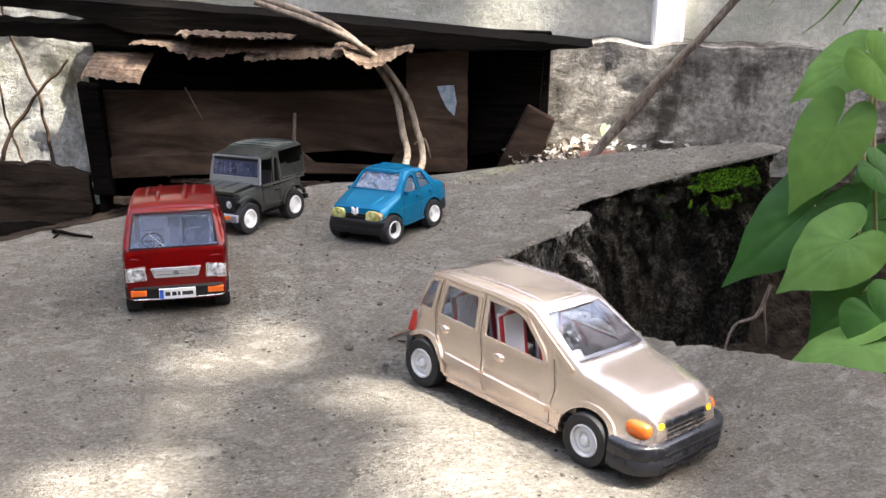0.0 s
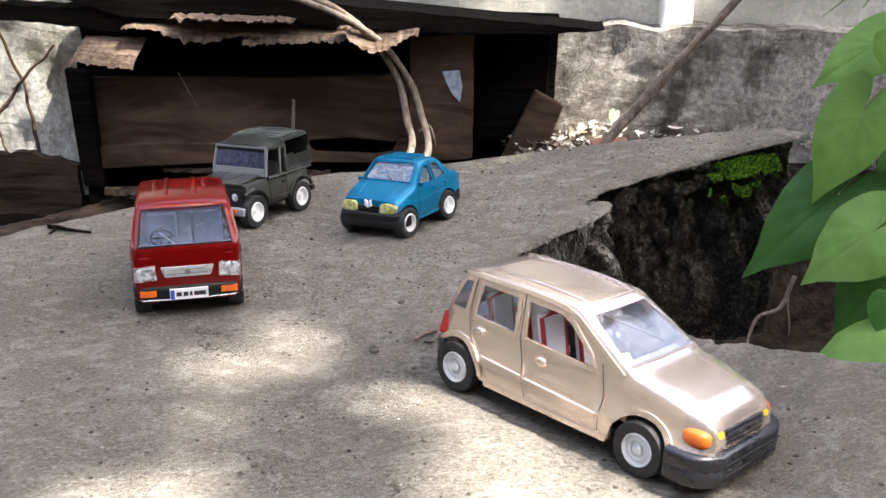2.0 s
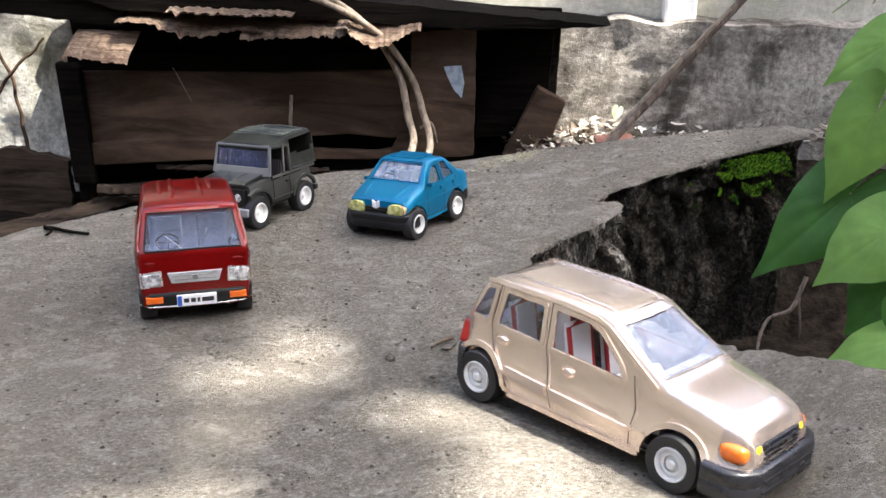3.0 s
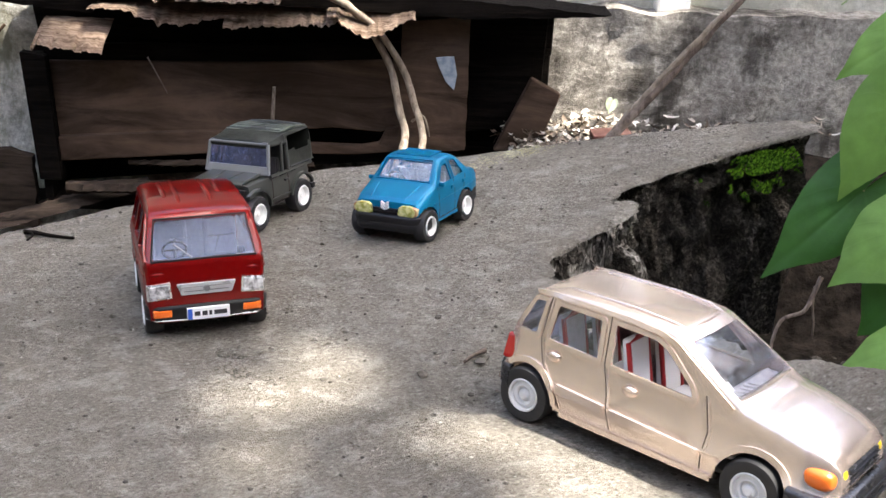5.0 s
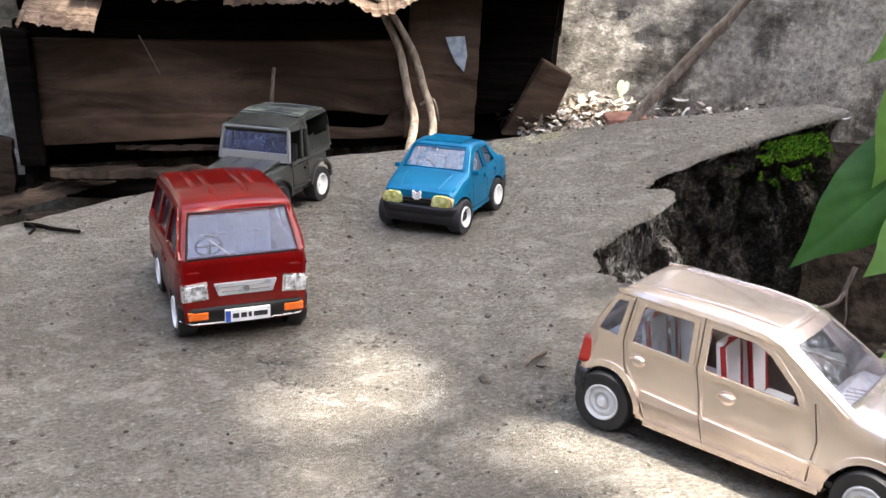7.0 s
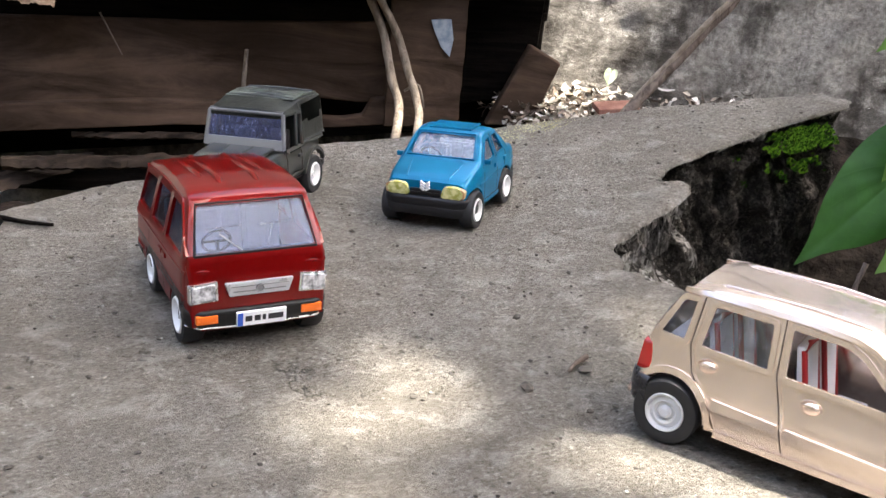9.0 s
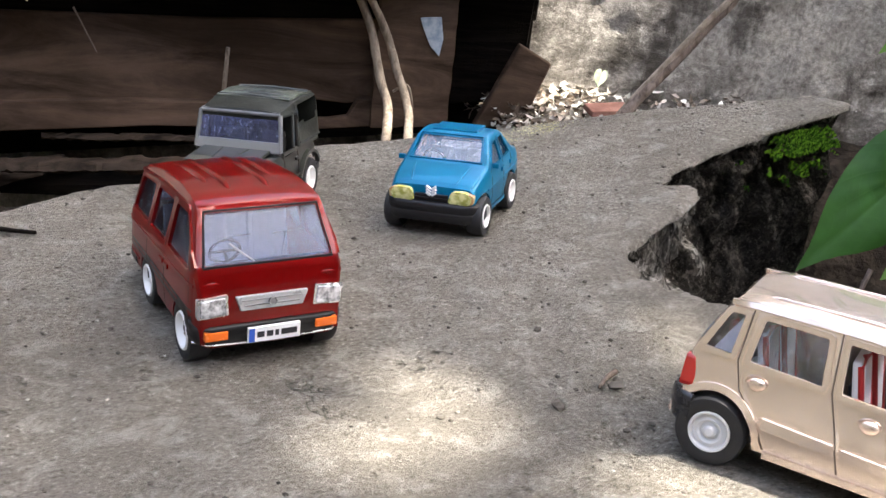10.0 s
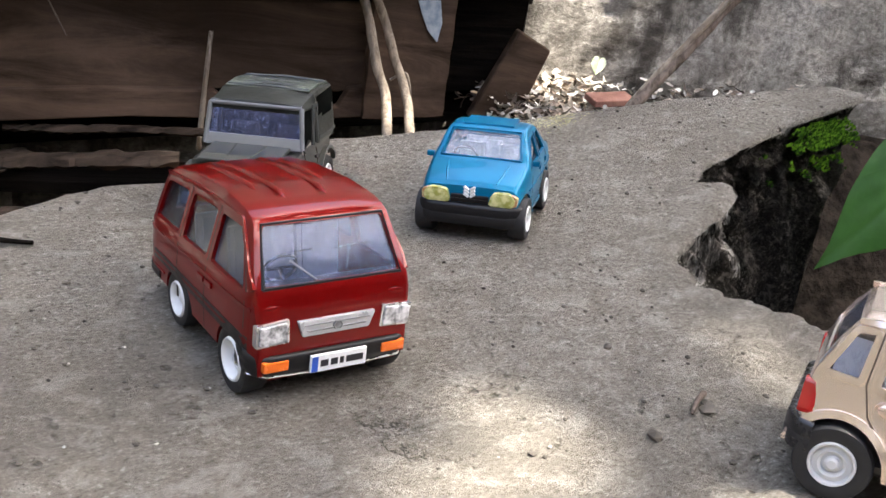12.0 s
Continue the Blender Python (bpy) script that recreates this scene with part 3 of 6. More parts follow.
relief_wall("wall_plinth", -0.9, 1.3, -0.13, 0.060, 0.06, 0.0, M_WALL, "stained cement plinth of the yard wall with flaking pale patches")
relief_wall("wall_upper", -1.2, 1.6, 0.02, 0.17, 0.05, 0.022, M_WALL_UP, "grey plastered yard wall above the plinth", 0.0015)
# added wall piece whose pale colour stands for sun on the wall
relief_wall("wall_sunlit_piece", -0.9, -0.27, -0.13, 0.125, 0.02, -0.012, M_WALL_SUNLIT, "yard wall behind the crate, coloured pale as if sunlit, with dark mould stains", 0.004)
pil = part("wall_pilaster", box_bm(0.036, 0.056, 0.008, 0.03, 0.058, 0.17, 0.002), M_WHITE)
pil.matrix_world = wall_frame()
tagged(pil, "pale upright strip on the yard wall", "pilaster", kind="structure")

# unseen plain walls round the yard, added to block low sky light
for nm, box in (("sky_block_south", (-2.2, 2.6, -1.9, -1.8, -0.3, 1.5)), ("sky_block_west", (-2.0, -1.9, -1.8, 2.2, -0.3, 1.5)), ("sky_block_east", (2.9, 3.0, -1.8, 2.2, -0.3, 1.5)), ("sky_block_north", (-1.9, 2.9, 2.2, 2.3, -0.3, 2.6))):
    tagged(part(nm, box_bm(*box, 0.004), M_WALL_DULL), "unseen dull plaster wall added round the yard to block low sky light", "wall", kind="structure")

# ---- the broken crate ----
CRATE_AT = Vector((0.1723, 0.2210, -0.003))
CRATE_ALONG, CRATE_BACK = Vector((-0.956, 0.2926, 0.013)).normalized(), Vector((0.2926, 0.956, 0)).normalized()
CRATE_UP = CRATE_BACK.cross(CRATE_ALONG).normalized()
if CRATE_UP.z < 0:
    CRATE_UP = -CRATE_UP
CRATE = Matrix([[CRATE_ALONG[k], CRATE_BACK[k], CRATE_UP[k], CRATE_AT[k]] for k in range(3)] + [[0, 0, 0, 1]])
crate = thing("broken_crate", CRATE, "broken dark wooden crate of old boards standing behind the slab", "crate")


def board(name, poly, n0, n1, material, parent, label="", bevel=0.0006, jag=0.0):
    """A board: an outline in (along, up), its thickness from n0 to n1; jag makes its edges ragged."""
    if jag:
        out = []
        for (a, b), (c, d) in zip(poly, poly[1:] + poly[:1]):
            steps = max(1, int(math.hypot(c - a, d - b) / 0.004))
            for k in range(steps):
                t = k / steps
                j = noise.noise(Vector((a * 300 + t * 9, b * 300 + t * 7, 4.2))) * jag
                out.append((a + (c - a) * t + j * 0.6, b + (d - b) * t + j))
        poly = out
    return part(name, prism_bm(poly, n0, n1, "y", bevel if not jag else 0.0, 1), material, parent, label)


board("front_board", [(0.034, -0.0115), (0.061, -0.0145), (0.14, -0.017), (0.236, -0.026), (0.239, -0.012), (0.16, -0.0055), (0.104, -0.003), (0.096, -0.0095), (0.058, -0.0095), (0.048, -0.0075), (0.044, 0.001), (0.034, 0.003)], 0.0, 0.006, M_WOOD, crate)
board("front_board", [(0.034, 0.001), (0.048, -0.0025), (0.075, -0.001), (0.098, -0.0035), (0.16, -0.0095), (0.239, -0.016), (0.242, 0.031), (0.12, 0.035), (0.036, 0.040)], 0.0062, 0.0098, M_WOOD, crate)
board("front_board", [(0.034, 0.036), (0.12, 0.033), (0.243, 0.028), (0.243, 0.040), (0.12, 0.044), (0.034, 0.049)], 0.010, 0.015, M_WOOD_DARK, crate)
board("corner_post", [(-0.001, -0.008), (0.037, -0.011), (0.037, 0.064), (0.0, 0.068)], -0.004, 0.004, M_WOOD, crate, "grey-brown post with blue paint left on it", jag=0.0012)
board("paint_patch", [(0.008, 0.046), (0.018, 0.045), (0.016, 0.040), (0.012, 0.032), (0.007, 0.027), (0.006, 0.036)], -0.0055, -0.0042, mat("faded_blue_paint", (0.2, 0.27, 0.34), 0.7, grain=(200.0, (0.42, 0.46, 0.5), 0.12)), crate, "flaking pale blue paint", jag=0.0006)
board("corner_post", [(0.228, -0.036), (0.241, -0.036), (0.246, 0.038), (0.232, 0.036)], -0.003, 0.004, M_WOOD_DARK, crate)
# inner boards: the darkness inside the crate is painted with near-black wood
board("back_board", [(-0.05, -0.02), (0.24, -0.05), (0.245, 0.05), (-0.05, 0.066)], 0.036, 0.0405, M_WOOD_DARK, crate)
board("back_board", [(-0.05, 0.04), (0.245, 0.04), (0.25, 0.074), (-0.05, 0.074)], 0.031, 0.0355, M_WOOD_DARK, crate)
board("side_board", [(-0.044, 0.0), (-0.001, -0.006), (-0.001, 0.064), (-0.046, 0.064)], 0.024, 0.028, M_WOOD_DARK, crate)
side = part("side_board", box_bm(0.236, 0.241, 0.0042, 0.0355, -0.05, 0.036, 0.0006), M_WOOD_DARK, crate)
board("fallen_board", [(0.247, -0.068), (0.345, -0.068), (0.35, -0.018), (0.31, -0.021), (0.28, -0.018), (0.247, -0.026)], 0.006, 0.012, M_WOOD_GAP_SHADE, crate, jag=0.003)
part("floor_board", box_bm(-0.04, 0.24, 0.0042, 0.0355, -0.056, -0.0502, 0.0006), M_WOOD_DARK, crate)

ROOF = [(-0.074, 0.0755), (0.0, 0.080), (0.09, 0.086), (0.33, 0.097), (0.335, 0.0905), (0.245, 0.0855), (0.225, 0.081), (0.20, 0.074), (0.09, 0.073), (0.0, 0.0705), (-0.07, 0.0745)]
roof = thing("roof_board", CRATE, "dark rotten roofing board lying on the broken crate", "board")
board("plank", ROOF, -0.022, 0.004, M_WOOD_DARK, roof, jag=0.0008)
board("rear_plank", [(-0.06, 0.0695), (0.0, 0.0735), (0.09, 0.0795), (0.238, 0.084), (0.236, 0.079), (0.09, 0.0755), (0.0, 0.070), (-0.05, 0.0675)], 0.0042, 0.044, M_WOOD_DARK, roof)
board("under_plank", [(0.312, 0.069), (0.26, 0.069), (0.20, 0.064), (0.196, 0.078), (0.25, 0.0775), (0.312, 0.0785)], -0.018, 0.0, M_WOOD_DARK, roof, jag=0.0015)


def splinter(poly, n0, n1, label):
    """A torn layer of wood with a ragged rim, curling a little towards the front."""
    bm = bmesh.new()
    rows = 7
    top = [p for p in poly]
    grid = []
    for r in range(rows + 1):
        f = r / rows
        row = []
        for a, z0, z1 in top:
            j = noise.noise(Vector((a * 420, f * 3, 1.1))) * 0.0012 + noise.noise(Vector((a * 900, f * 2, 4.1))) * 0.0007
            curl = math.sin(f * math.pi * 0.8) * 0.004
            row.append(bm.verts.new((a, n0 + (n1 - n0) * f - curl + noise.noise(Vector((a * 160, f * 4, 8))) * 0.002, z0 + (z1 - z0) * f + j * (0.3 + f))))
        grid.append(row)
    for p, q in zip(grid, grid[1:]):
        for i in range(len(top) - 1):
            bm.faces.new((p[i], p[i + 1], q[i + 1], q[i]))
    bmesh.ops.solidify(bm, geom=bm.faces[:], thickness=0.0012)
    ob = part("splintered_board", bm, M_WOOD_ROT, smooth=40)
    ob.matrix_world = CRATE
    return tagged(ob, label, "board", "splintered boards under the roof")


def spread(a0, a1, zt, zb, step=0.0008):
    n = max(2, int((a1 - a0) / step))
    return [(a0 + (a1 - a0) * i / n, zt(i / n), zb(i / n) + noise.noise(Vector(((a0 + (a1 - a0) * i / n) * 260, 2, 3))) * 0.0022) for i in range(n + 1)]


splinter(spread(0.030, 0.076, lambda t: 0.0745, lambda t: 0.0718 - 0.0145 * math.sin(min(1, t * 1.05) * math.pi) ** 1.5 * (0.4 + 0.6 * t)), -0.006, -0.034, "torn pale curl of wood under the roofing board")
splinter(spread(0.066, 0.13, lambda t: 0.0725, lambda t: 0.0665 - 0.0045 * t), -0.004, -0.029, "ragged brown wood layer under the roofing board")
splinter(spread(0.11, 0.20, lambda t: 0.0705, lambda t: 0.0635 + 0.0035 * t + 0.003 * math.sin(t * 9)), -0.004, -0.028, "long splintered wood layer under the roofing board")
splinter(spread(0.190, 0.226, lambda t: 0.061, lambda t: 0.049 + 0.003 * t), -0.014, -0.042, "short torn wood end under the roofing board")
splinter(spread(0.10, 0.17, lambda t: 0.0785, lambda t: 0.0765), 0.0, -0.033, "thin pale splinter under the roofing board")

lean = part("leaning_plank", prism_bm([(-0.018, -0.012), (-0.043, -0.012), (-0.0547, 0.0232), (-0.0372, 0.032)], 0.009, 0.015, "y", 0.0008, 1), M_WOOD)
lean.matrix_world = CRATE
tagged(lean, "short brown plank leaning against the crate", "plank")

# planks and rubble in the gap to the left of the crate
for k, (p, q, w, th, m, lab) in enumerate([
        ((-0.13, 0.235, -0.050), (0.0, 0.285, -0.040), 0.014, 0.005, M_WOOD_GAP_SHADE, "split brown plank lying in the gap"),
        ((-0.10, 0.215, -0.066), (0.10, 0.232, -0.034), 0.012, 0.006, M_WOOD_ROT, "pale torn plank lying in the gap behind the slab"),
        ((-0.17, 0.21, -0.080), (0.02, 0.24, -0.052), 0.016, 0.008, M_WOOD_DARK, "near-black plank lying in the gap"),
        ((-0.22, 0.26, -0.070), (-0.05, 0.34, -0.060), 0.02, 0.01, M_WOOD_DARK, "near-black beam lying beside the crate"),
        ((-0.05, 0.185, -0.070), (0.16, 0.205, -0.026), 0.012, 0.006, M_WOOD_GAP_SHADE, "brown plank lying below the crate"),
        ((-0.045, 0.266, -0.034), (0.048, 0.226, -0.026), 0.008, 0.008, M_WOOD_GAP_SHADE, "torn grey-brown plank with a splintered end"),
        ((-0.01, 0.282, -0.027), (0.088, 0.232, -0.019), 0.004, 0.004, M_WOOD_GAP_SHADE, "thin splintered batten below the crate"),
        ((-0.06, 0.242, -0.047), (0.034, 0.206, -0.038), 0.006, 0.005, M_WOOD_GAP_SHADE, "thin dark batten in the gap"),
        ((-0.09, 0.232, -0.056), (0.012, 0.196, -0.046), 0.007, 0.006, M_WOOD_GAP_SHADE, "broken dark batten in the gap"),
        ((-0.08, 0.205, -0.064), (-0.01, 0.182, -0.05), 0.006, 0.005, M_WOOD_DARK, "near-black batten in the gap"),
        ((0.085, 0.19, -0.024), (0.128, 0.176, -0.006), 0.003, 0.003, M_WOOD_ROT, "small pale splinter below the vines")]):
    a, b = Vector(p), Vector(q)
    d = b - a
    bm = bmesh.new()
    n = 44
    prev = None
    for i in range(n + 1):
        t = i / n
        c = a + d * t
        s = Vector((-d.y, d.x, 0)).normalized()
        hw = w * (0.75 + 0.2 * noise.noise(Vector((t * 5, k, 1))) + 0.2 * noise.noise(Vector((t * 40, k, 2)))) * (0.35 + 0.65 * min(1, min(t, 1 - t) * 9))
        hz = th * (0.8 + 0.4 * noise.noise(Vector((t * 9, k, 6))))
        lift = noise.noise(Vector((t * 3, k, 3))) * 0.0015
        ring = [bm.verts.new(c + s * x * hw + Vector((0, 0, z * hz + lift + noise.noise(Vector((t * 30, x * 3, k))) * 0.0012))) for x, z in ((-1, 0), (-0.6, 0.5), (0, 0.62), (0.7, 0.45), (1, 0), (0, -0.5))]
        if prev:
            for u in range(6):
                bm.faces.new((prev[u], prev[(u + 1) % 6], ring[(u + 1) % 6], ring[u]))
        prev = ring
    tagged(part("fallen_plank", bm, m, smooth=35), lab, "plank", "planks in the gap")

# ---- toy cars: in millimetres, forward along x, left along y ----
class Shell:
    """A car body as sections along its length, to be hollowed and cut."""

    def __init__(self, top, bottom, belt, width, tumble=0.18, crown=0.8, edge=2.2, stretch=1.0, shoulder=0.968):
        self.top, self.bottom, self.belt, self.width = ([(x * stretch, v) for x, v in t] for t in (top, bottom, belt, width))
        self.tumble, self.crown, self.edge, self.stretch, self.shoulder = tumble, crown, edge, stretch, shoulder
        self.x0, self.x1 = self.top[0][0], self.top[-1][0]

    def section(self, x, inset=0.0):
        zt, zb, hw = lerp_table(self.top, x) - inset, lerp_table(self.bottom, x) + inset, lerp_table(self.width, x) - inset
        zm = min(lerp_table(self.belt, x), zt - 1.2)
        rr = min(self.edge, (zt - zm) * 0.5)
        sh = hw * self.shoulder
        yr = sh - self.tumble * (zt - zm)
        cr = self.crown
        pts = [(0, zb), (hw * 0.86, zb), (hw * 0.97, zb + 1.4), (hw, zb + 0.45 * (zm - zb)), (hw * 0.99 if self.shoulder > 0.95 else hw * (0.35 + 0.65 * self.shoulder), zm - (1.0 if self.shoulder > 0.95 else 0.3 * (zm - zb))), (sh, zm),
               (yr + self.tumble * rr, zt - rr), (yr - rr * 0.28, zt - rr * 0.28), (yr - rr, zt), (yr * 0.55, zt + cr * 0.7), (0, zt + cr)]
        return pts

    def side(self, x, z):
        pts = self.section(x)[2:8]
        for (y0, z0), (y1, z1) in zip(pts, pts[1:]):
            if z <= z1 or (y1, z1) == pts[-1]:
                t = max(0.0, min(1.0, (z - z0) / max(1e-6, z1 - z0)))
                return y0 + (y1 - y0) * t
        return pts[-1][0]

    def stations(self):
        xs = set()
        for t in (self.top, self.bottom, self.belt, self.width):
            xs.update(x for x, _ in t if self.x0 <= x <= self.x1)
        xs = sorted(xs)
        out = [xs[0]]
        for b in xs[1:]:
            a = out[-1]
            n = max(1, int((b - a) / 3.0))
            out += [a + (b - a) * (i + 1) / n for i in range(n)]
        clean = [out[0]]
        for x in out[1:]:
            if x - clean[-1] > 0.15:
                clean.append(x)
        return clean

    def solid(self, inset=0.0, trim=0.0):
        bm = bmesh.new()
        rings = []
        for x in self.stations():
            if x < self.x0 + trim or x > self.x1 - trim:
                continue
            half = self.section(x, inset)
            loop = half + [(-y, z) for y, z in half[-2:0:-1]]
            rings.append([bm.verts.new((x, y, z)) for y, z in loop])
        n = len(rings[0])
        for a, b in zip(rings, rings[1:]):
            for i in range(n):
                bm.faces.new((a[i], b[i], b[(i + 1) % n], a[(i + 1) % n]))
        bm.faces.new(rings[0])
        bm.faces.new(rings[-1][::-1])
        bmesh.ops.recalc_face_normals(bm, faces=bm.faces[:])
        return bm

    def front_x(self, z, y=0.0, low=None):
        """Where the windscreen or rear window lies at a height, looking from the front (low: search from the rear)."""
        xs = self.stations()
        order = xs if low else xs[::-1]
        for a, b in zip(order, order[1:]):
            za, zb = lerp_table(self.top, a), lerp_table(self.top, b)
            if za <= z <= zb:
                return a + (b - a) * (z - za) / max(1e-6, zb - za)
        return order[0]

    def side_pane(self, poly, sgn, inset=0.5, thick=0.5):
        """A thin pane that follows the side."""
        bm = bmesh.new()
        o = [bm.verts.new((x, sgn * (self.side(x, z) - inset), z)) for x, z in poly]
        i = [bm.verts.new((x, sgn * (self.side(x, z) - inset - thick), z)) for x, z in poly]
        n = len(poly)
        bm.faces.new(o)
        bm.faces.new(i[::-1])
        for k in range(n):
            bm.faces.new((o[k], i[k], i[(k + 1) % n], o[(k + 1) % n]))
        bmesh.ops.recalc_face_normals(bm, faces=bm.faces[:])
        return bm

    def screen(self, z0, z1, w0, w1, rear=False, inset=0.5, thick=0.6):
        bm = bmesh.new()
        rows, cols = 6, 8
        sgn = 1 if rear else -1
        def at(r, c, d):
            z = z0 + (z1 - z0) * r / rows
            w = w0 + (w1 - w0) * r / rows
            x = self.front_x(z, low=rear)
            y = w * (2 * c / cols - 1)
            return (x + sgn * d, y, z)
        a = [[bm.verts.new(at(r, c, inset)) for c in range(cols + 1)] for r in range(rows + 1)]
        b = [[bm.verts.new(at(r, c, inset + thick)) for c in range(cols + 1)] for r in range(rows + 1)]
        for r in range(rows):
            for c in range(cols):
                bm.faces.new((a[r][c], a[r][c + 1], a[r + 1][c + 1], a[r + 1][c]))
                bm.faces.new((b[r][c], b[r + 1][c], b[r + 1][c + 1], b[r][c + 1]))
        bmesh.ops.recalc_face_normals(bm, faces=bm.faces[:])
        return bm

    def strip(self, line, sgn, wide=0.5, proud=0.12, thick=0.35):
        """A narrow strip along a line of (x, z) on the side: a panel gap or a moulding."""
        bm = bmesh.new()
        prev = None
        fine = []
        for (a, b), (c, d) in zip(line, line[1:]):
            n = max(1, int(math.hypot(c - a, d - b) / 2.0))
            fine += [(a + (c - a) * i / n, b + (d - b) * i / n) for i in range(n)]
        fine.append(line[-1])
        for k, (x, z) in enumerate(fine):
            p, q = fine[max(0, k - 1)], fine[min(len(fine) - 1, k + 1)]
            tx, tz = q[0] - p[0], q[1] - p[1]
            n = math.hypot(tx, tz) or 1
            nx, nz = -tz / n * wide / 2, tx / n * wide / 2
            ring = []
            for s, d in ((1, proud), (-1, proud), (-1, -thick), (1, -thick)):
                xx, zz = x + nx * s, z + nz * s
                ring.append(bm.verts.new((xx, sgn * (self.side(xx, zz) + d), zz)))
            if prev:
                for u in range(4):
                    bm.faces.new((prev[u], prev[(u + 1) % 4], ring[(u + 1) % 4], ring[u]))
            else:
                bm.faces.new(ring)
            prev = ring
        bm.faces.new(prev[::-1])
        bmesh.ops.recalc_face_normals(bm, faces=bm.faces[:])
        return bm


MM = Matrix.Diagonal((0.001, 0.001, 0.001, 1))


def mm(bm):
    bm.transform(MM)
    return bm


def rounded(poly, r=1.2, n=4):
    """A polygon with rounded corners."""
    out = []
    k = len(poly)
    for i in range(k):
        p, a, b = Vector(poly[i]), Vector(poly[i - 1]), Vector(poly[(i + 1) % k])
        da, db = (a - p), (b - p)
        rr = min(r, da.length * 0.45, db.length * 0.45)
        s, e = p + da.normalized() * rr, p + db.normalized() * rr
        for j in range(n + 1):
            t = j / n
            out.append(tuple((s * (1 - t) ** 2 + p * 2 * t * (1 - t) + e * t * t)))
    return out


def wheel(car, x, y, r, wide, sgn, rim_mat, rim_r, hub=False):
    """Tyre with tread, rim dish and hub; y is the outer face."""
    w = part("wheel", mm(lathe_bm([(rim_r * 0.9, -wide), (r * 0.92, -wide), (r, -wide * 0.85), (r, -wide * 0.15), (r * 0.95, -0.15), (r * 0.86, 0.0), (rim_r * 1.08, -0.1), (rim_r * 0.98, -0.5), (rim_r * 0.9, -wide)], 40)), M_RUBBER, car, smooth=40)
    prof = [(0, 0.1), (rim_r * 0.2, 0.1), (rim_r * 0.3, -0.3), (rim_r * 0.33, -1.3), (rim_r * 0.46, -1.5), (rim_r * 0.5, -0.7), (rim_r * 0.6, -0.4), (rim_r * 0.74, -0.9), (rim_r * 0.84, -1.1), (rim_r * 0.9, 0.15), (rim_r * 0.98, 0.25), (rim_r * 1.03, -0.4), (rim_r * 0.98, -wide * 0.8), (0, -wide * 0.8)] if hub else \
           [(0, -0.9), (rim_r * 0.2, -0.9), (rim_r * 0.26, -1.6), (rim_r * 0.5, -2.4), (rim_r * 0.76, -2.2), (rim_r * 0.82, -0.4), (rim_r * 0.9, 0.2), (rim_r * 0.98, 0.2), (rim_r * 1.03, -0.3), (rim_r * 0.98, -wide * 0.8), (0, -wide * 0.8)]
    part("rim", mm(lathe_bm(prof, 36)), rim_mat, w, smooth=30)
    w.matrix_local = Matrix.Translation((x / 1000, y / 1000, r / 1000)) @ (Matrix.Diagonal((1, -1, 1, 1)) if sgn < 0 else Matrix.Identity(4))
    return w


def arch(x, r, y0, y1, z):
    bm = lathe_bm([(0, y0), (r, y0), (r, y1), (0, y1)], 28)
    bm.transform(Matrix.Translation((x, 0, z)))
    return bm


def bumper_bm(sh, x_end, hw, z0, z1, back, round_r, direction=1, proud=1.4):
    """A wrap-round bumper: a U in plan with rounded corners."""
    bm = bmesh.new()
    line = []
    cx = x_end - direction * round_r
    line.append((x_end - direction * back, hw))
    for k in range(7):
        a = math.pi / 2 * k / 6
        line.append((cx + direction * round_r * math.sin(a), hw - round_r + round_r * math.cos(a)))
    full = line + [(x, -y) for x, y in line[::-1]]
    zm = (z0 + z1) / 2
    prof = [(0.0, z1), (proud * 0.75, z1 - 0.4), (proud, z1 - 1.2), (proud, zm + 0.5), (proud * 0.8, zm), (proud, zm - 0.5), (proud * 0.9, z0 + 1.0), (proud * 0.55, z0), (-1.0, z0 + 0.2), (-1.0, z1 - 0.2)]
    rings = []
    n = len(full)
    for i, (x, y) in enumerate(full):
        p, q = full[max(0, i - 1)], full[min(n - 1, i + 1)]
        tx, ty = q[0] - p[0], q[1] - p[1]
        l = math.hypot(tx, ty) or 1
        ox, oy = (-ty / l, tx / l) if direction > 0 else (ty / l, -tx / l)
        if direction > 0:
            ox, oy = -ox, -oy
            ox, oy = -ox, -oy
        # outward is away from the middle
        mx, my = x - (x_end - direction * 14), y
        if ox * mx + oy * my < 0:
            ox, oy = -ox, -oy
        crown = direction * 1.6 * (1 - (y / hw) ** 2) if abs(y) < hw - round_r + 0.01 else 0
        rings.append([bm.verts.new((x + ox * d + crown, y + oy * d, z)) for d, z in prof])
    m = len(prof)
    for a, b in zip(rings, rings[1:]):
        for k in range(m):
            bm.faces.new((a[k], a[(k + 1) % m], b[(k + 1) % m], b[k]))
    bm.faces.new(rings[0])
    bm.faces.new(rings[-1][::-1])
    bmesh.ops.recalc_face_normals(bm, faces=bm.faces[:])
    return bm


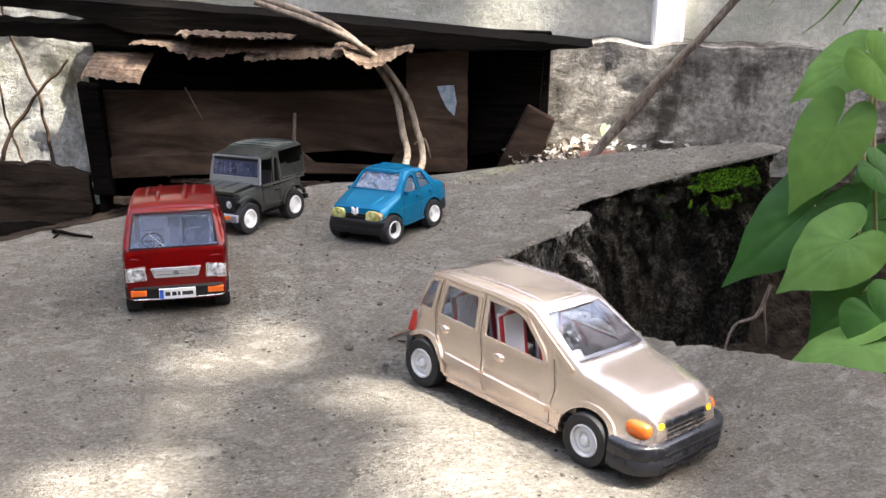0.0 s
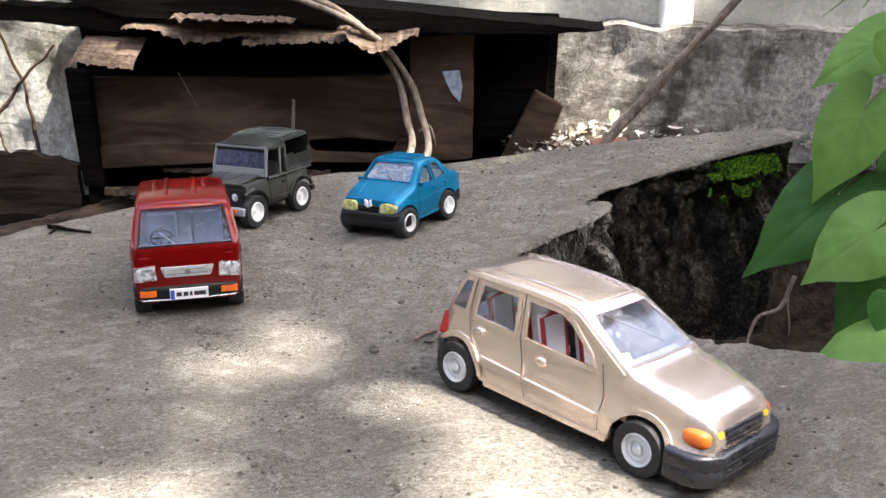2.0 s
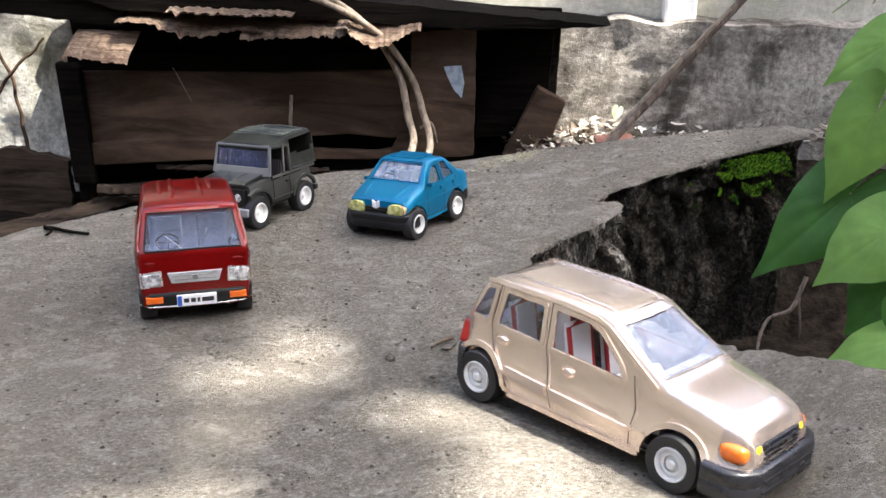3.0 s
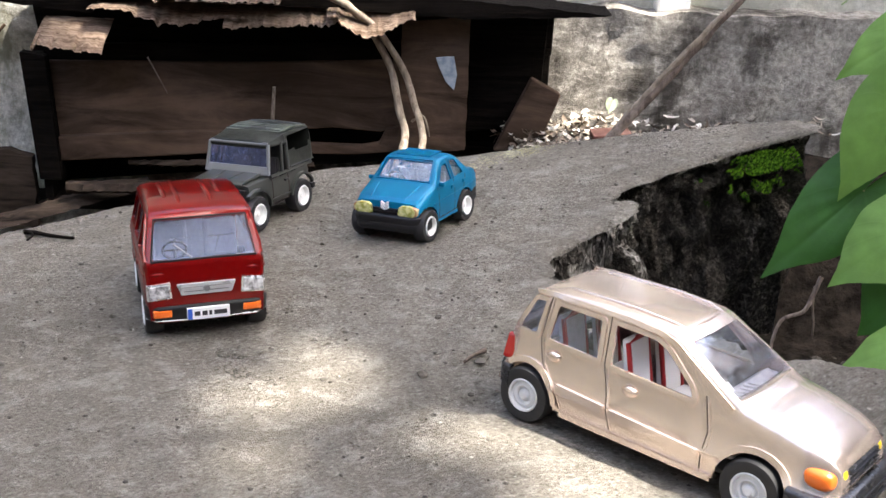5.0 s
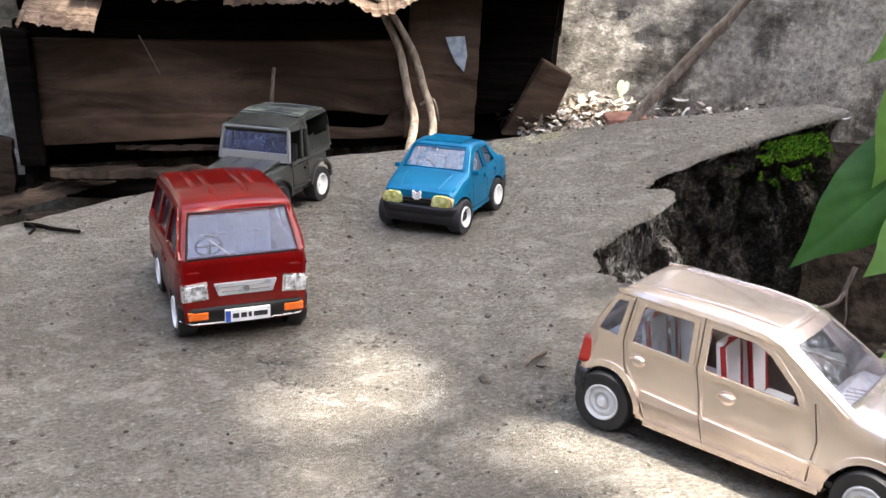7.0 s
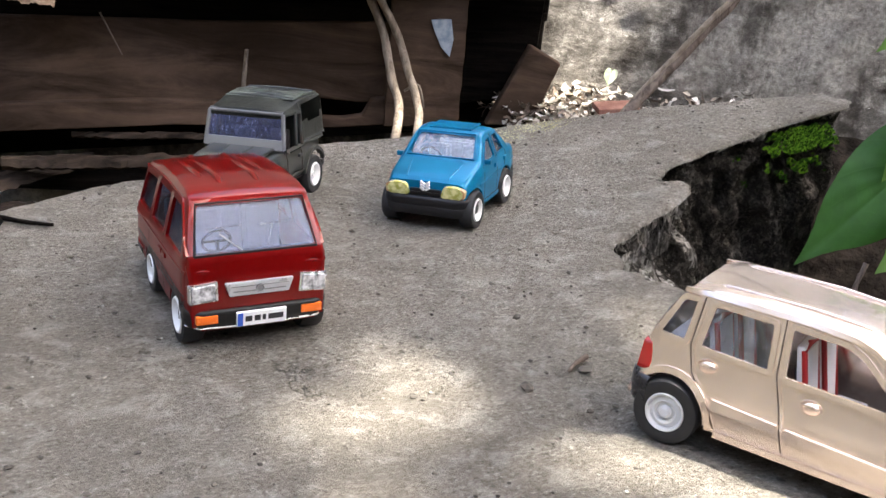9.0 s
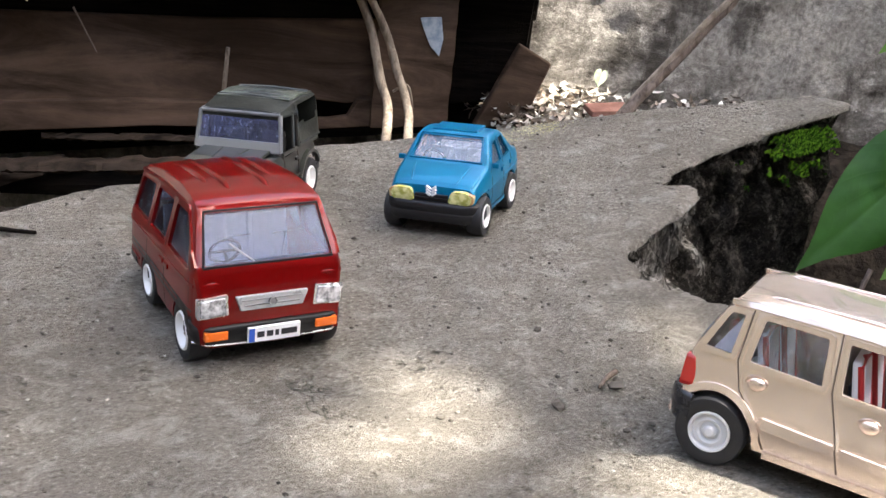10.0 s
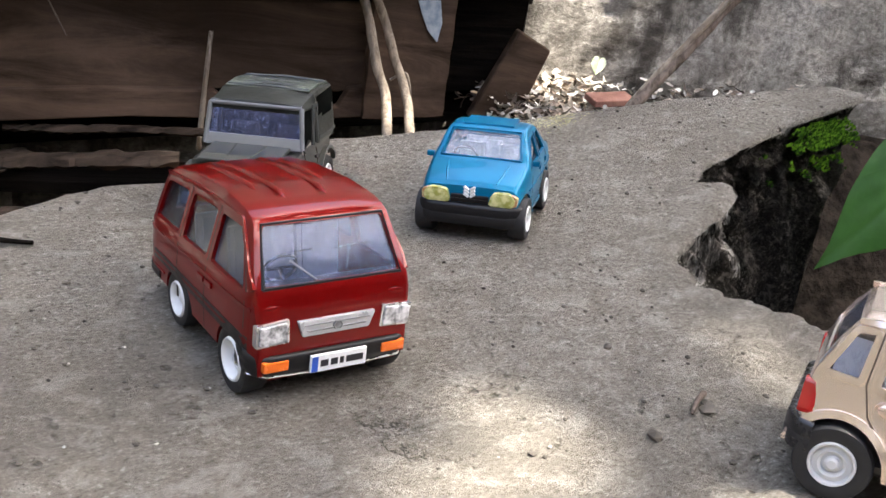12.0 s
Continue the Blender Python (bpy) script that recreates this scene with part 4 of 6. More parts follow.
def seat(car, x, y, mat_back, mat_rim, wide=11, high=17, z=9):
    s = part("seat", mm(merge(moved(box_bm(-1.2, 1.2, -wide / 2, wide / 2, 0, high, 0.9), Matrix.Translation((x - 0.5, y, z + 2)) @ Matrix.Rotation(radians(-12), 4, "Y")))), mat_rim, car)
    part("seat_face", mm(moved(box_bm(1.25, 1.75, -wide / 2 + 1.2, wide / 2 - 1.2, 1, high - 1.2, 0.2), Matrix.Translation((x - 0.5, y, z + 2)) @ Matrix.Rotation(radians(-12), 4, "Y"))), mat_back, s)
    part("cushion", mm(box_bm(x + 1.2, x + 10, y - wide / 2, y + wide / 2, z, z + 4, 1.0)), M_INTERIOR if mat_rim is M_SEAT_RED else mat_rim, s)
    return s


def steering(car, x, y, z):
    bm = bmesh.new()
    ring = [Vector((0, math.cos(a) * 4.2, math.sin(a) * 4.2)) for a in [2 * math.pi * k / 20 for k in range(21)]]
    return part("steering_wheel", mm(moved(merge(tube_bm(ring, 0.5, 6), tube_bm([(0, -4, 0), (0, 4, 0)], 0.5, 6), tube_bm([(0, 0, 0), (6, 0, -3)], 0.6, 6)), Matrix.Translation((x, y, z)) @ Matrix.Rotation(radians(20), 4, "Y"))), M_BLACK, car)


def lowered_tail(car, amount, length):
    """Lets the body sink towards its tail, as the moulded toy does; wheels stay round."""
    for o in car.children_recursive:
        if o.type == "MESH" and o.name.split(".")[0] not in ("wheel", "rim", "axle"):
            for v in o.data.vertices:
                v.co.z *= 1 - amount * max(0.0, min(1.0, -v.co.x * 1000 / length))


def raised_body(car, k):
    """Makes the body taller above its sills; wheels stay round."""
    for o in car.children_recursive:
        if o.type == "MESH" and o.name.split(".")[0] not in ("wheel", "rim", "axle"):
            for v in o.data.vertices:
                v.co.z = 0.007 + (v.co.z - 0.007) * k


def car_body(car, sh, windows, screens, arches, material, wall=1.1, extra=()):
    """Hollow shell with window openings and wheel arches."""
    cutters = [sh.solid(wall, 2.2)]
    cutters += [prism_bm(w, -60, 60, "y") for w in windows]
    for z0, z1, w0, w1, xa, xb in screens:
        cutters.append(prism_bm(rounded([(-w0, z0), (w0, z0), (w1, z1), (-w1, z1)], 1.0), xa, xb, "x"))
    for x, r, z, depth in arches:
        cutters.append(arch(x, r, 12, 60, z))
        cutters.append(arch(x, r, -60, -12, z))
    cutters += list(extra)
    me = cut(sh.solid(), cutters)
    me.transform(MM)
    return mesh_object("body", me, material, car, smooth=28)


# -- champagne hatchback --
def build_gold(m):
    car = thing("toy_hatchback", m, "champagne metallic toy hatchback with dark bumpers standing on the slab", "toy car", "toy cars")
    sh = Shell(
        top=[(-55, 15.5), (-54.7, 21.5), (-54.2, 27), (-53.0, 31), (-50.4, 36.6), (-47.6, 41.0), (-45.6, 43.2), (-40, 44.5), (-28, 45.2), (-13, 45.4), (-3, 45.0), (1.4, 44.6), (3.6, 43.8), (25, 31.6), (27.5, 30.2), (38, 28.4), (47, 26.2), (52.5, 24.2), (55.2, 21.6), (56.4, 18.5), (56.8, 14)],
        bottom=[(-55, 11), (-52, 8), (-48, 7), (44, 7), (53, 8), (56.8, 10)],
        belt=[(-55, 26), (-40, 27.4), (0, 26.6), (26, 25.6), (56.8, 18.6)],
        width=[(-55, 19), (-53.5, 21), (-50, 22.4), (-38, 23.2), (-10, 23.4), (16, 23.4), (34, 23.2), (46, 22.2), (53, 20.4), (56.8, 17.8)], tumble=0.2, crown=0.5, edge=1.6, shoulder=0.87)
    win_q = rounded([(-51.6, 29.4), (-43.2, 29.2), (-42.0, 41.4), (-46.8, 40.8)], 1.2)
    win_r = rounded([(-39.6, 29.0), (-20.0, 28.6), (-21.4, 41.6), (-38.2, 41.4)], 1.4)
    win_f = rounded([(-16.6, 28.2), (13.0, 27.6), (10.6, 32.0), (1.4, 39.6), (-3.5, 41.6), (-17.8, 41.8)], 1.4)
    wf, wr = 33.8, -44.0
    car_body(car, sh, [win_q, win_r, win_f], [(31.6, 42.6, 17.6, 13.9, 0, 38), (32.5, 41.8, 15.8, 12.8, -68, -45)], [(wr, 11.2, 9.2, 12), (wf, 11.2, 9.2, 12)], M_GOLD, 1.2)
    part("windscreen", mm(sh.screen(31.2, 43.0, 18.0, 14.4)), M_GLASS_SCREEN, car)
    part("rear_window", mm(sh.screen(32.3, 42.2, 16.2, 13.2, True)), M_GLASS, car)
    # raised edge of the roof pressing
    part("roof_edge", mm(merge(*[tube_bm([(-41.5, s * 10.8, 43.8), (-37, s * 11.6, 45.0), (-13, s * 12.0, 45.9), (-2, s * 11.8, 45.4), (2.6, s * 11.2, 44.5)], [0.3, 0.55, 0.55, 0.5, 0.3], 8) for s in (1, -1)], tube_bm([(2.2, -13.6, 44.1), (2.9, 0, 44.7), (2.2, 13.6, 44.1)], 0.5, 8))), M_GOLD, car, smooth=60)
    for sgn in (1, -1):
        part("side_window", mm(sh.side_pane(win_q, sgn, 0.9)), M_GLASS_SCREEN, car)
        part("side_window", mm(sh.side_pane(win_r, sgn, 0.9)), M_GLASS_SCREEN, car)
        for w in (win_q, win_r, win_f):
            part("window_surround", mm(sh.strip(w + w[:1], sgn, 1.5, 0.5, 0.5)), M_GOLD, car, smooth=50)
        part("gutter", mm(sh.strip([(-47, 42.6), (-40, 43.4), (-13, 43.9), (-2, 43.2), (3, 41.8), (15.5, 34.4), (24, 29.4)], sgn, 1.3, 0.6, 0.5)), M_GOLD, car, smooth=50)
        part("bonnet_crease", mm(tube_bm([(28.5, sgn * 14.6, 29.9), (38, sgn * 12.8, 28.2), (48, sgn * 10.8, 25.3)], [0.2, 0.5, 0.2], 6)), M_GOLD, car, smooth=60)
        # panel gaps round the doors
        for line in ([(-19.4, 42.8), (-18.2, 28.4), (-14.5, 18), (-12.0, 9.5)], [(-41.0, 42.2), (-41.8, 29), (-39.6, 22), (-33.2, 15.5), (-30.5, 9.5)], [(15.4, 30.6), (18.4, 21), (18.2, 9.5)], [(-30.5, 9.6), (18.2, 9.6)]):
            part("door_gap", mm(sh.strip(line, sgn, 0.4, 0.03, 0.3)), M_SEAM_BROWN, car)
            part("door_edge", mm(sh.strip([(x + 0.75, z) for x, z in line], sgn, 0.6, 0.22, 0.3)), M_GOLD, car)
        part("door_moulding", mm(sh.strip([(-32.0, 16.4), (-14.6, 15.7)], sgn, 2.6, 1.1)), M_GOLD, car, smooth=40)
        part("door_moulding", mm(sh.strip([(-12.4, 15.4), (17.4, 14.4)], sgn, 2.6, 1.1)), M_GOLD, car, smooth=40)
        part("sill", mm(sh.strip([(-30, 8.2), (22, 8.2)], sgn, 1.8, 0.7)), M_GOLD, car, smooth=40)
        for hx, hz in ((-35.8, 24.8), (-7.9, 23.4)):
            bm = lathe_bm([(0, 1.0), (1.5, 0.9), (2.2, 0.5), (2.5, -0.2), (2.9, 0.1), (3.2, -0.6), (0, -0.6)], 20)
            bm.transform(Matrix.Translation((hx, sgn * (sh.side(hx, hz) + 0.0), hz)) @ Matrix.Diagonal((1.0, sgn, 0.72, 1)))
            part("door_handle", mm(bm), M_GOLD, car, smooth=40)
        for ax in (wr, wf):
            pts = [(ax + math.cos(a) * 11.8, 9.2 + math.sin(a) * 11.8) for a in [math.pi * (0.02 + 0.96 * k / 18) for k in range(19)]]
            part("arch_lip", mm(sh.strip(pts, sgn, 1.8, 0.8, 0.8)), M_GOLD, car, smooth=50)
        def bulb(cx, cy, cz, rx, ry, rz):
            bm = bmesh.new()
            bmesh.ops.create_uvsphere(bm, u_segments=28, v_segments=18, radius=1.0)
            for v in bm.verts:
                v.co = Vector((cx + rx * math.copysign(abs(v.co.x) ** 0.75, v.co.x), sgn * cy + ry * math.copysign(abs(v.co.y) ** 0.7, v.co.y), cz + rz * math.copysign(abs(v.co.z) ** 0.75, v.co.z)))
            return mm(bm)
        part("headlamp", bulb(52.4, 12.8, 18.6, 3.9, 3.1, 3.2), M_YELLOW, car, smooth=60)
        part("indicator", bulb(50.2, 16.6, 18.5, 4.9, 3.5, 3.2), M_ORANGE, car, smooth=60)
        tail = rounded([(15.4, 18.6), (20.8, 18.6), (18.6, 26.2), (15.4, 26.2)], 0.8)
        part("tail_lamp", mm(prism_bm([(y * sgn, z) for y, z in tail], -55.0, -51.0, "x", 0.6)), M_RED_LENS, car, smooth=40)
    part("grille", mm(merge(prism_bm(rounded([(-10.8, 15.6), (10.8, 15.6), (10.8, 21.2), (-10.8, 21.2)], 0.8), 52, 56.4, "x", 0.3), *[box_bm(55.4, 57.0, -10.4, 10.4, z, z + 0.7, 0.2) for z in (16.4, 17.9, 19.4)])), M_CHARCOAL, car)
    part("front_bumper", mm(bumper_bm(sh, 57.2, 22.8, 5.2, 15.6, 13.0, 7.0, 1, 1.8)), M_CHARCOAL, car, smooth=50)
    part("bumper_slot", mm(merge(box_bm(57.6, 60.3, -15, 15, 11.6, 12.4, 0.3), box_bm(57.6, 60.3, -15, 15, 8.0, 8.8, 0.3))), M_BLACK, car)
    part("rear_bumper", mm(bumper_bm(sh, -55.0, 22.2, 9.5, 17.6, 5.0, 5.0, -1, 1.2)), M_CHARCOAL, car, smooth=50)
    part("underbody", mm(box_bm(-50, 50, -15, 15, 6.2, 9.5, 0.6)), M_BLACK, car)
    for x in (wr, wf):
        part("axle", mm(tube_bm([(x, -17, 9.2), (x, 17, 9.2)], 1.2)), M_SILVER, car)
        for sgn in (1, -1):
            wheel(car, x, sgn * 23.2, 9.2, 7.5, sgn, M_RIM, 5.4, True)
    # inside
    part("cabin_floor", mm(box_bm(-48, 26, -19.5, 19.5, 9, 10.5)), M_INTERIOR, car)
    for x in (-9.5, -33):
        for y in (-9.5, 9.5):
            lean = Matrix.Translation((x - 0.5, y, 13)) @ Matrix.Rotation(radians(-14), 4, "Y")
            st = seat(car, x, y, M_SEAT_WHITE, M_SEAT_WHITE, 12, 24, 11)
            part("piping", mm(moved(tube_bm([(1.6, -5.6, 1), (1.6, -5.6, 22.6), (1.6, 0, 23.4), (1.6, 5.6, 22.6), (1.6, 5.6, 1)], 0.8, 8), lean)), M_SEAT_RED, st, "red piping")
            part("seat_print", mm(moved(merge(box_bm(1.76, 1.9, -2.6, -1.2, 13.0, 16.6), box_bm(1.76, 1.9, -0.7, 0.7, 13.0, 16.6), box_bm(1.76, 1.9, 1.2, 2.6, 13.0, 16.6), box_bm(-1.9, -1.3, -2.6, 2.6, 13.0, 16.6)), lean)), M_INK, st)
    part("dashboard", mm(merge(prism_bm([(13, 14), (26, 14), (26.5, 28.4), (17, 28.8), (13, 25)], -18.8, 18.8, "y", 0.8), *[moved(box_bm(-3.2, 3.2, -0.6, 0.6, 0, 0.9, 0.2), Matrix.Translation((21, -8 + k * 2.8, 28.6)) @ Matrix.Rotation(radians(25), 4, "Z")) for k in range(5)], prism_bm([(13.5, 24), (18, 28.8), (15.5, 31.2), (13, 30)], -14, -6, "y", 0.6))), M_DASH, car)
    steering(car, 10, -9.5, 27)
    part("parcel_shelf", mm(box_bm(-50, -42, -17, 17, 26.5, 27.5)), M_DASH, car, "pale parcel shelf")
    return car


# -- red van --
def build_van(m, stretch):
    car = thing("toy_van", m, "glossy deep red toy van with a white number plate", "toy car", "toy cars")
    S = stretch
    sh = Shell(
        top=[(-103, 13), (-102.8, 24), (-102, 32), (-98.5, 43), (-96.5, 46), (-92, 48), (-70, 49.6), (-40, 49.2), (-20, 47.4), (-14, 46.0), (-12.2, 44.8), (-3.6, 30.2), (-2.6, 28.4), (-1.4, 24), (-0.6, 19), (-0.2, 12)],
        bottom=[(-103, 9), (-98, 7), (-4, 7), (-0.2, 8)],
        belt=[(-103, 29.5), (-0.2, 29.5)],
        width=[(-103, 18.8), (-101, 20.6), (-96, 21.4), (-20, 21.6), (-6, 21.4), (-2.4, 20.6), (-0.2, 19.6)], tumble=0.2, crown=0.5, edge=1.1, stretch=1.0)
    for t in (sh.top, sh.bottom, sh.belt, sh.width):
        t[:] = [((x + 14) * S - 14 if x < -14 else x, v) for x, v in t]
    sh.x0 = sh.top[0][0]
    X = lambda x: (x + 14) * S - 14 if x < -14 else x
    w1 = rounded([(X(-36), 29.6), (-8.2, 29.0), (-15.2, 42.6), (X(-36), 43.2)], 1.2)
    w2 = rounded([(X(-66), 29.8), (X(-41), 29.8), (X(-41), 43.4), (X(-66), 43.6)], 1.2)
    w3 = rounded([(X(-97), 30.2), (X(-71), 30), (X(-71), 43.6), (X(-93.5), 43.2)], 1.2)
    wf, wr = -11.5, -46.5
    car_body(car, sh, [w1, w2, w3], [(30.6, 43.8, 17.8, 15.6, -16, 8), (31, 42, 15, 13.5, X(-103) - 8, X(-95))], [(wf, 9.6, 8.4, 12), (wr, 9.0, 8.6, 12)], M_RED, 1.1)
    part("windscreen", mm(sh.screen(30.2, 44.2, 18.3, 16.1)), M_GLASS_VAN, car)
    fr = [(-18.1, 30.3), (18.1, 30.3), (15.9, 44.2), (-15.9, 44.2), (-18.1, 30.3)]
    ring = [Vector((sh.front_x(z) + 0.05, y, z)) for y, z in fr]
    part("windscreen_gasket", mm(tube_bm(ring, 0.45, 6)), M_BLACK, car)
    for blade_y, arm_y in ((-8.7, -11.1), (6.6, 3.8)):
        on = lambda y, z: (sh.front_x(z) - 0.35, y, z)
        part("wiper", mm(merge(tube_bm([on(blade_y - 4.9, 37.1), on(blade_y, 37.4), on(blade_y + 4.9, 37.5)], 0.22, 6), tube_bm([on(arm_y, 31.8), on(arm_y + 2.1, 37.3)], 0.26, 6))), M_GLASS_SHEEN, car, "clear wiper moulded on the windscreen")
    part("rear_window", mm(sh.screen(30.8, 42.4, 15.5, 14, True)), M_GLASS, car)
    for sgn in (1, -1):
        for w in (w1, w2, w3):
            part("side_window", mm(sh.side_pane(w, sgn, 0.9)), M_GLASS, car)
        for line in ([(X(-38.5), 45.4), (X(-38.5), 9)], [(X(-68.5), 45.5), (X(-68.5), 9)], [(X(-38.5), 45.4), (-15.8, 44.6), (-6.6, 29.2), (-6.0, 20)], [(X(-38.5), 45.6), (X(-68.5), 45.8)]):
            part("door_gap", mm(sh.strip(line, sgn, 0.4, 0.03, 0.3)), M_SEAM, car)
        part("waist_moulding", mm(sh.strip([(X(-101), 25.6), (-3.5, 25.6)], sgn, 0.8, 0.35)), M_RED, car)
        part("side_stripe", mm(sh.strip([(X(-101), 17.2), (-4.2, 16.6)], sgn, 3.4, 0.06)), M_BLACK, car, "dull black side stripe")
        part("lower_moulding", mm(sh.strip([(X(-101), 12.4), (X(-83), 12.4)], sgn, 0.8, 0.35)), M_RED, car)
        part("gutter", mm(sh.strip([(X(-97), 45.6), (X(-60), 46.6), (-16.5, 44.9), (-4.2, 30.4)], sgn, 0.9, 0.6)), M_RED, car, smooth=50)
        for hx in (X(-42), X(-34)):
            part("door_handle", mm(moved(box_bm(-2, 2, -0.3, 0.6, -0.8, 0.8, 0.3), Matrix.Translation((hx, sgn * sh.side(hx, 24), 23.5)) @ Matrix.Diagonal((1, sgn, 1, 1)))), M_RED, car)
        h = rounded([(12.6, 17.6), (19.9, 17.2), (19.9, 21.9), (13.0, 22.5)], 0.6)
        part("headlamp_bezel", mm(prism_bm([(y * sgn, z) for y, z in rounded([(11.9, 17.0), (20.5, 16.6), (20.5, 22.5), (12.3, 23.2)], 0.6)], -3, -0.35, "x", 0.25)), M_SILVER, car)
        part("headlamp", mm(prism_bm([(y * sgn, z) for y, z in h], -3, 0.15, "x", 0.3)), M_CLEAR_LENS, car)
        part("bonnet_swage", mm(moved(lathe_bm([(0, 0.9), (1.4, 0.7), (2.2, 0), (0, -0.3)], 18, "x"), Matrix.Translation((-2.6, sgn * 16.2, 25.4)) @ Matrix.Diagonal((1, 2.0, 0.7, 1)))), M_RED, car, smooth=50)
        part("indicator", mm(box_bm(-1.0, 1.2, sgn * 15.6 - 3.2, sgn * 15.6 + 3.2, 10.6, 13.2, 0.35)), M_ORANGE, car)
    part("grille", mm(merge(prism_bm(rounded([(-8.8, 18.0), (8.8, 18.0), (10.2, 22.2), (-10.2, 22.2)], 0.5), -3, 0.0, "x", 0.25))), M_GRILLE, car, "silver-white grille panel")
    part("grille_bar", mm(merge(box_bm(-0.4, 0.3, -7.8, 7.8, 19.3, 19.6, 0.1), box_bm(-0.4, 0.3, -8.6, 8.6, 20.9, 21.1, 0.08))), M_FRAME_GREY, car)
    part("badge", mm(moved(lathe_bm([(0, 0.5), (0.9, 0.45), (1.2, 0.6), (1.3, 0), (0, 0)], 6, "x"), Matrix.Translation((0.1, 0, 20.2)))), M_FRAME_GREY, car)
    part("front_bumper", mm(bumper_bm(sh, -0.6, 20.6, 9.0, 14.4, 9, 4.0, 1, 0.9)), M_BLACK, car, smooth=50)
    part("bumper_trim", mm(tube_bm([(-9, 21.3, 9.2), (-3, 20.9, 9.2), (0.6, 17.5, 9.2), (1.8, 0, 9.2), (0.6, -17.5, 9.2), (-3, -20.9, 9.2), (-9, -21.3, 9.2)], 0.28, 6)), M_CHROME_EDGE, car)
    part("rear_bumper", mm(bumper_bm(sh, X(-103), 20.4, 8.4, 13, 9, 3.5, -1, 0.9)), M_BLACK, car, smooth=50)
    plate = part("number_plate", mm(box_bm(1.6, 2.6, -7.4, 7.4, 9.5, 13.9, 0.2)), M_PLATE, car)
    part("plate_stripe", mm(box_bm(2.55, 2.72, -7.2, -5.6, 9.7, 13.7)), M_INK_BLUE, plate)
    for y0, y1 in ((-4.9, -2.9), (-2.2, -0.4), (0.2, 1.2), (1.9, 6.4)):
        part("plate_bar", mm(box_bm(2.55, 2.72, y0, y1, 10.9, 12.6)), M_INK, plate)
    for y, x0, x1 in ((-10.5, -84, -30), (-6.0, -90, -22), (5.0, -90, -22), (9.0, -84, -34)):
        part("roof_rib", mm(tube_bm([(X(x0), y, 48.0), (X(x0 + 6), y, 49.3), (X(-60), y, 49.8), (X(x1 - 8), y, 49.0), (X(x1), y, 46.8)], [0.6, 0.95, 1.05, 0.95, 0.6], 12)), M_RED, car, smooth=70)
    part("underbody", mm(box_bm(X(-95), -6, -14, 14, 5.6, 9, 0.6)), M_BLACK, car)
    for x in (wf, wr):
        part("axle", mm(tube_bm([(x, -17, 8.6), (x, 17, 8.6)], 1.2)), M_SILVER, car)
        for sgn in (1, -1):
            r = 8.4 if x == wf else 7.4
            wheel(car, x, sgn * 21.4, r, 6.5, sgn, M_WHITE, r * 0.64)
    part("cabin_floor", mm(box_bm(X(-98), -5, -19, 19, 9, 10.5)), M_INTERIOR, car)
    for y in (-9, 9):
        seat(car, -27, y, M_GREY_INT, M_GREY_INT, 12, 22, 14)
    seat(car, X(-64), 0, M_GREY_INT, M_GREY_INT, 32, 22, 12)
    part("dashboard", mm(prism_bm([(-12, 22), (-4.5, 22), (-4.8, 28.6), (-11, 29)], -18.5, 18.5, "y", 0.6)), M_INTERIOR, car)
    steering(car, -14, -9, 31)
    part("screen_wiper", mm(tube_bm([(-4.6, -4, 30.6), (-7.4, -10, 35.5)], 0.3, 6)), M_GREY_INT, car)
    return car


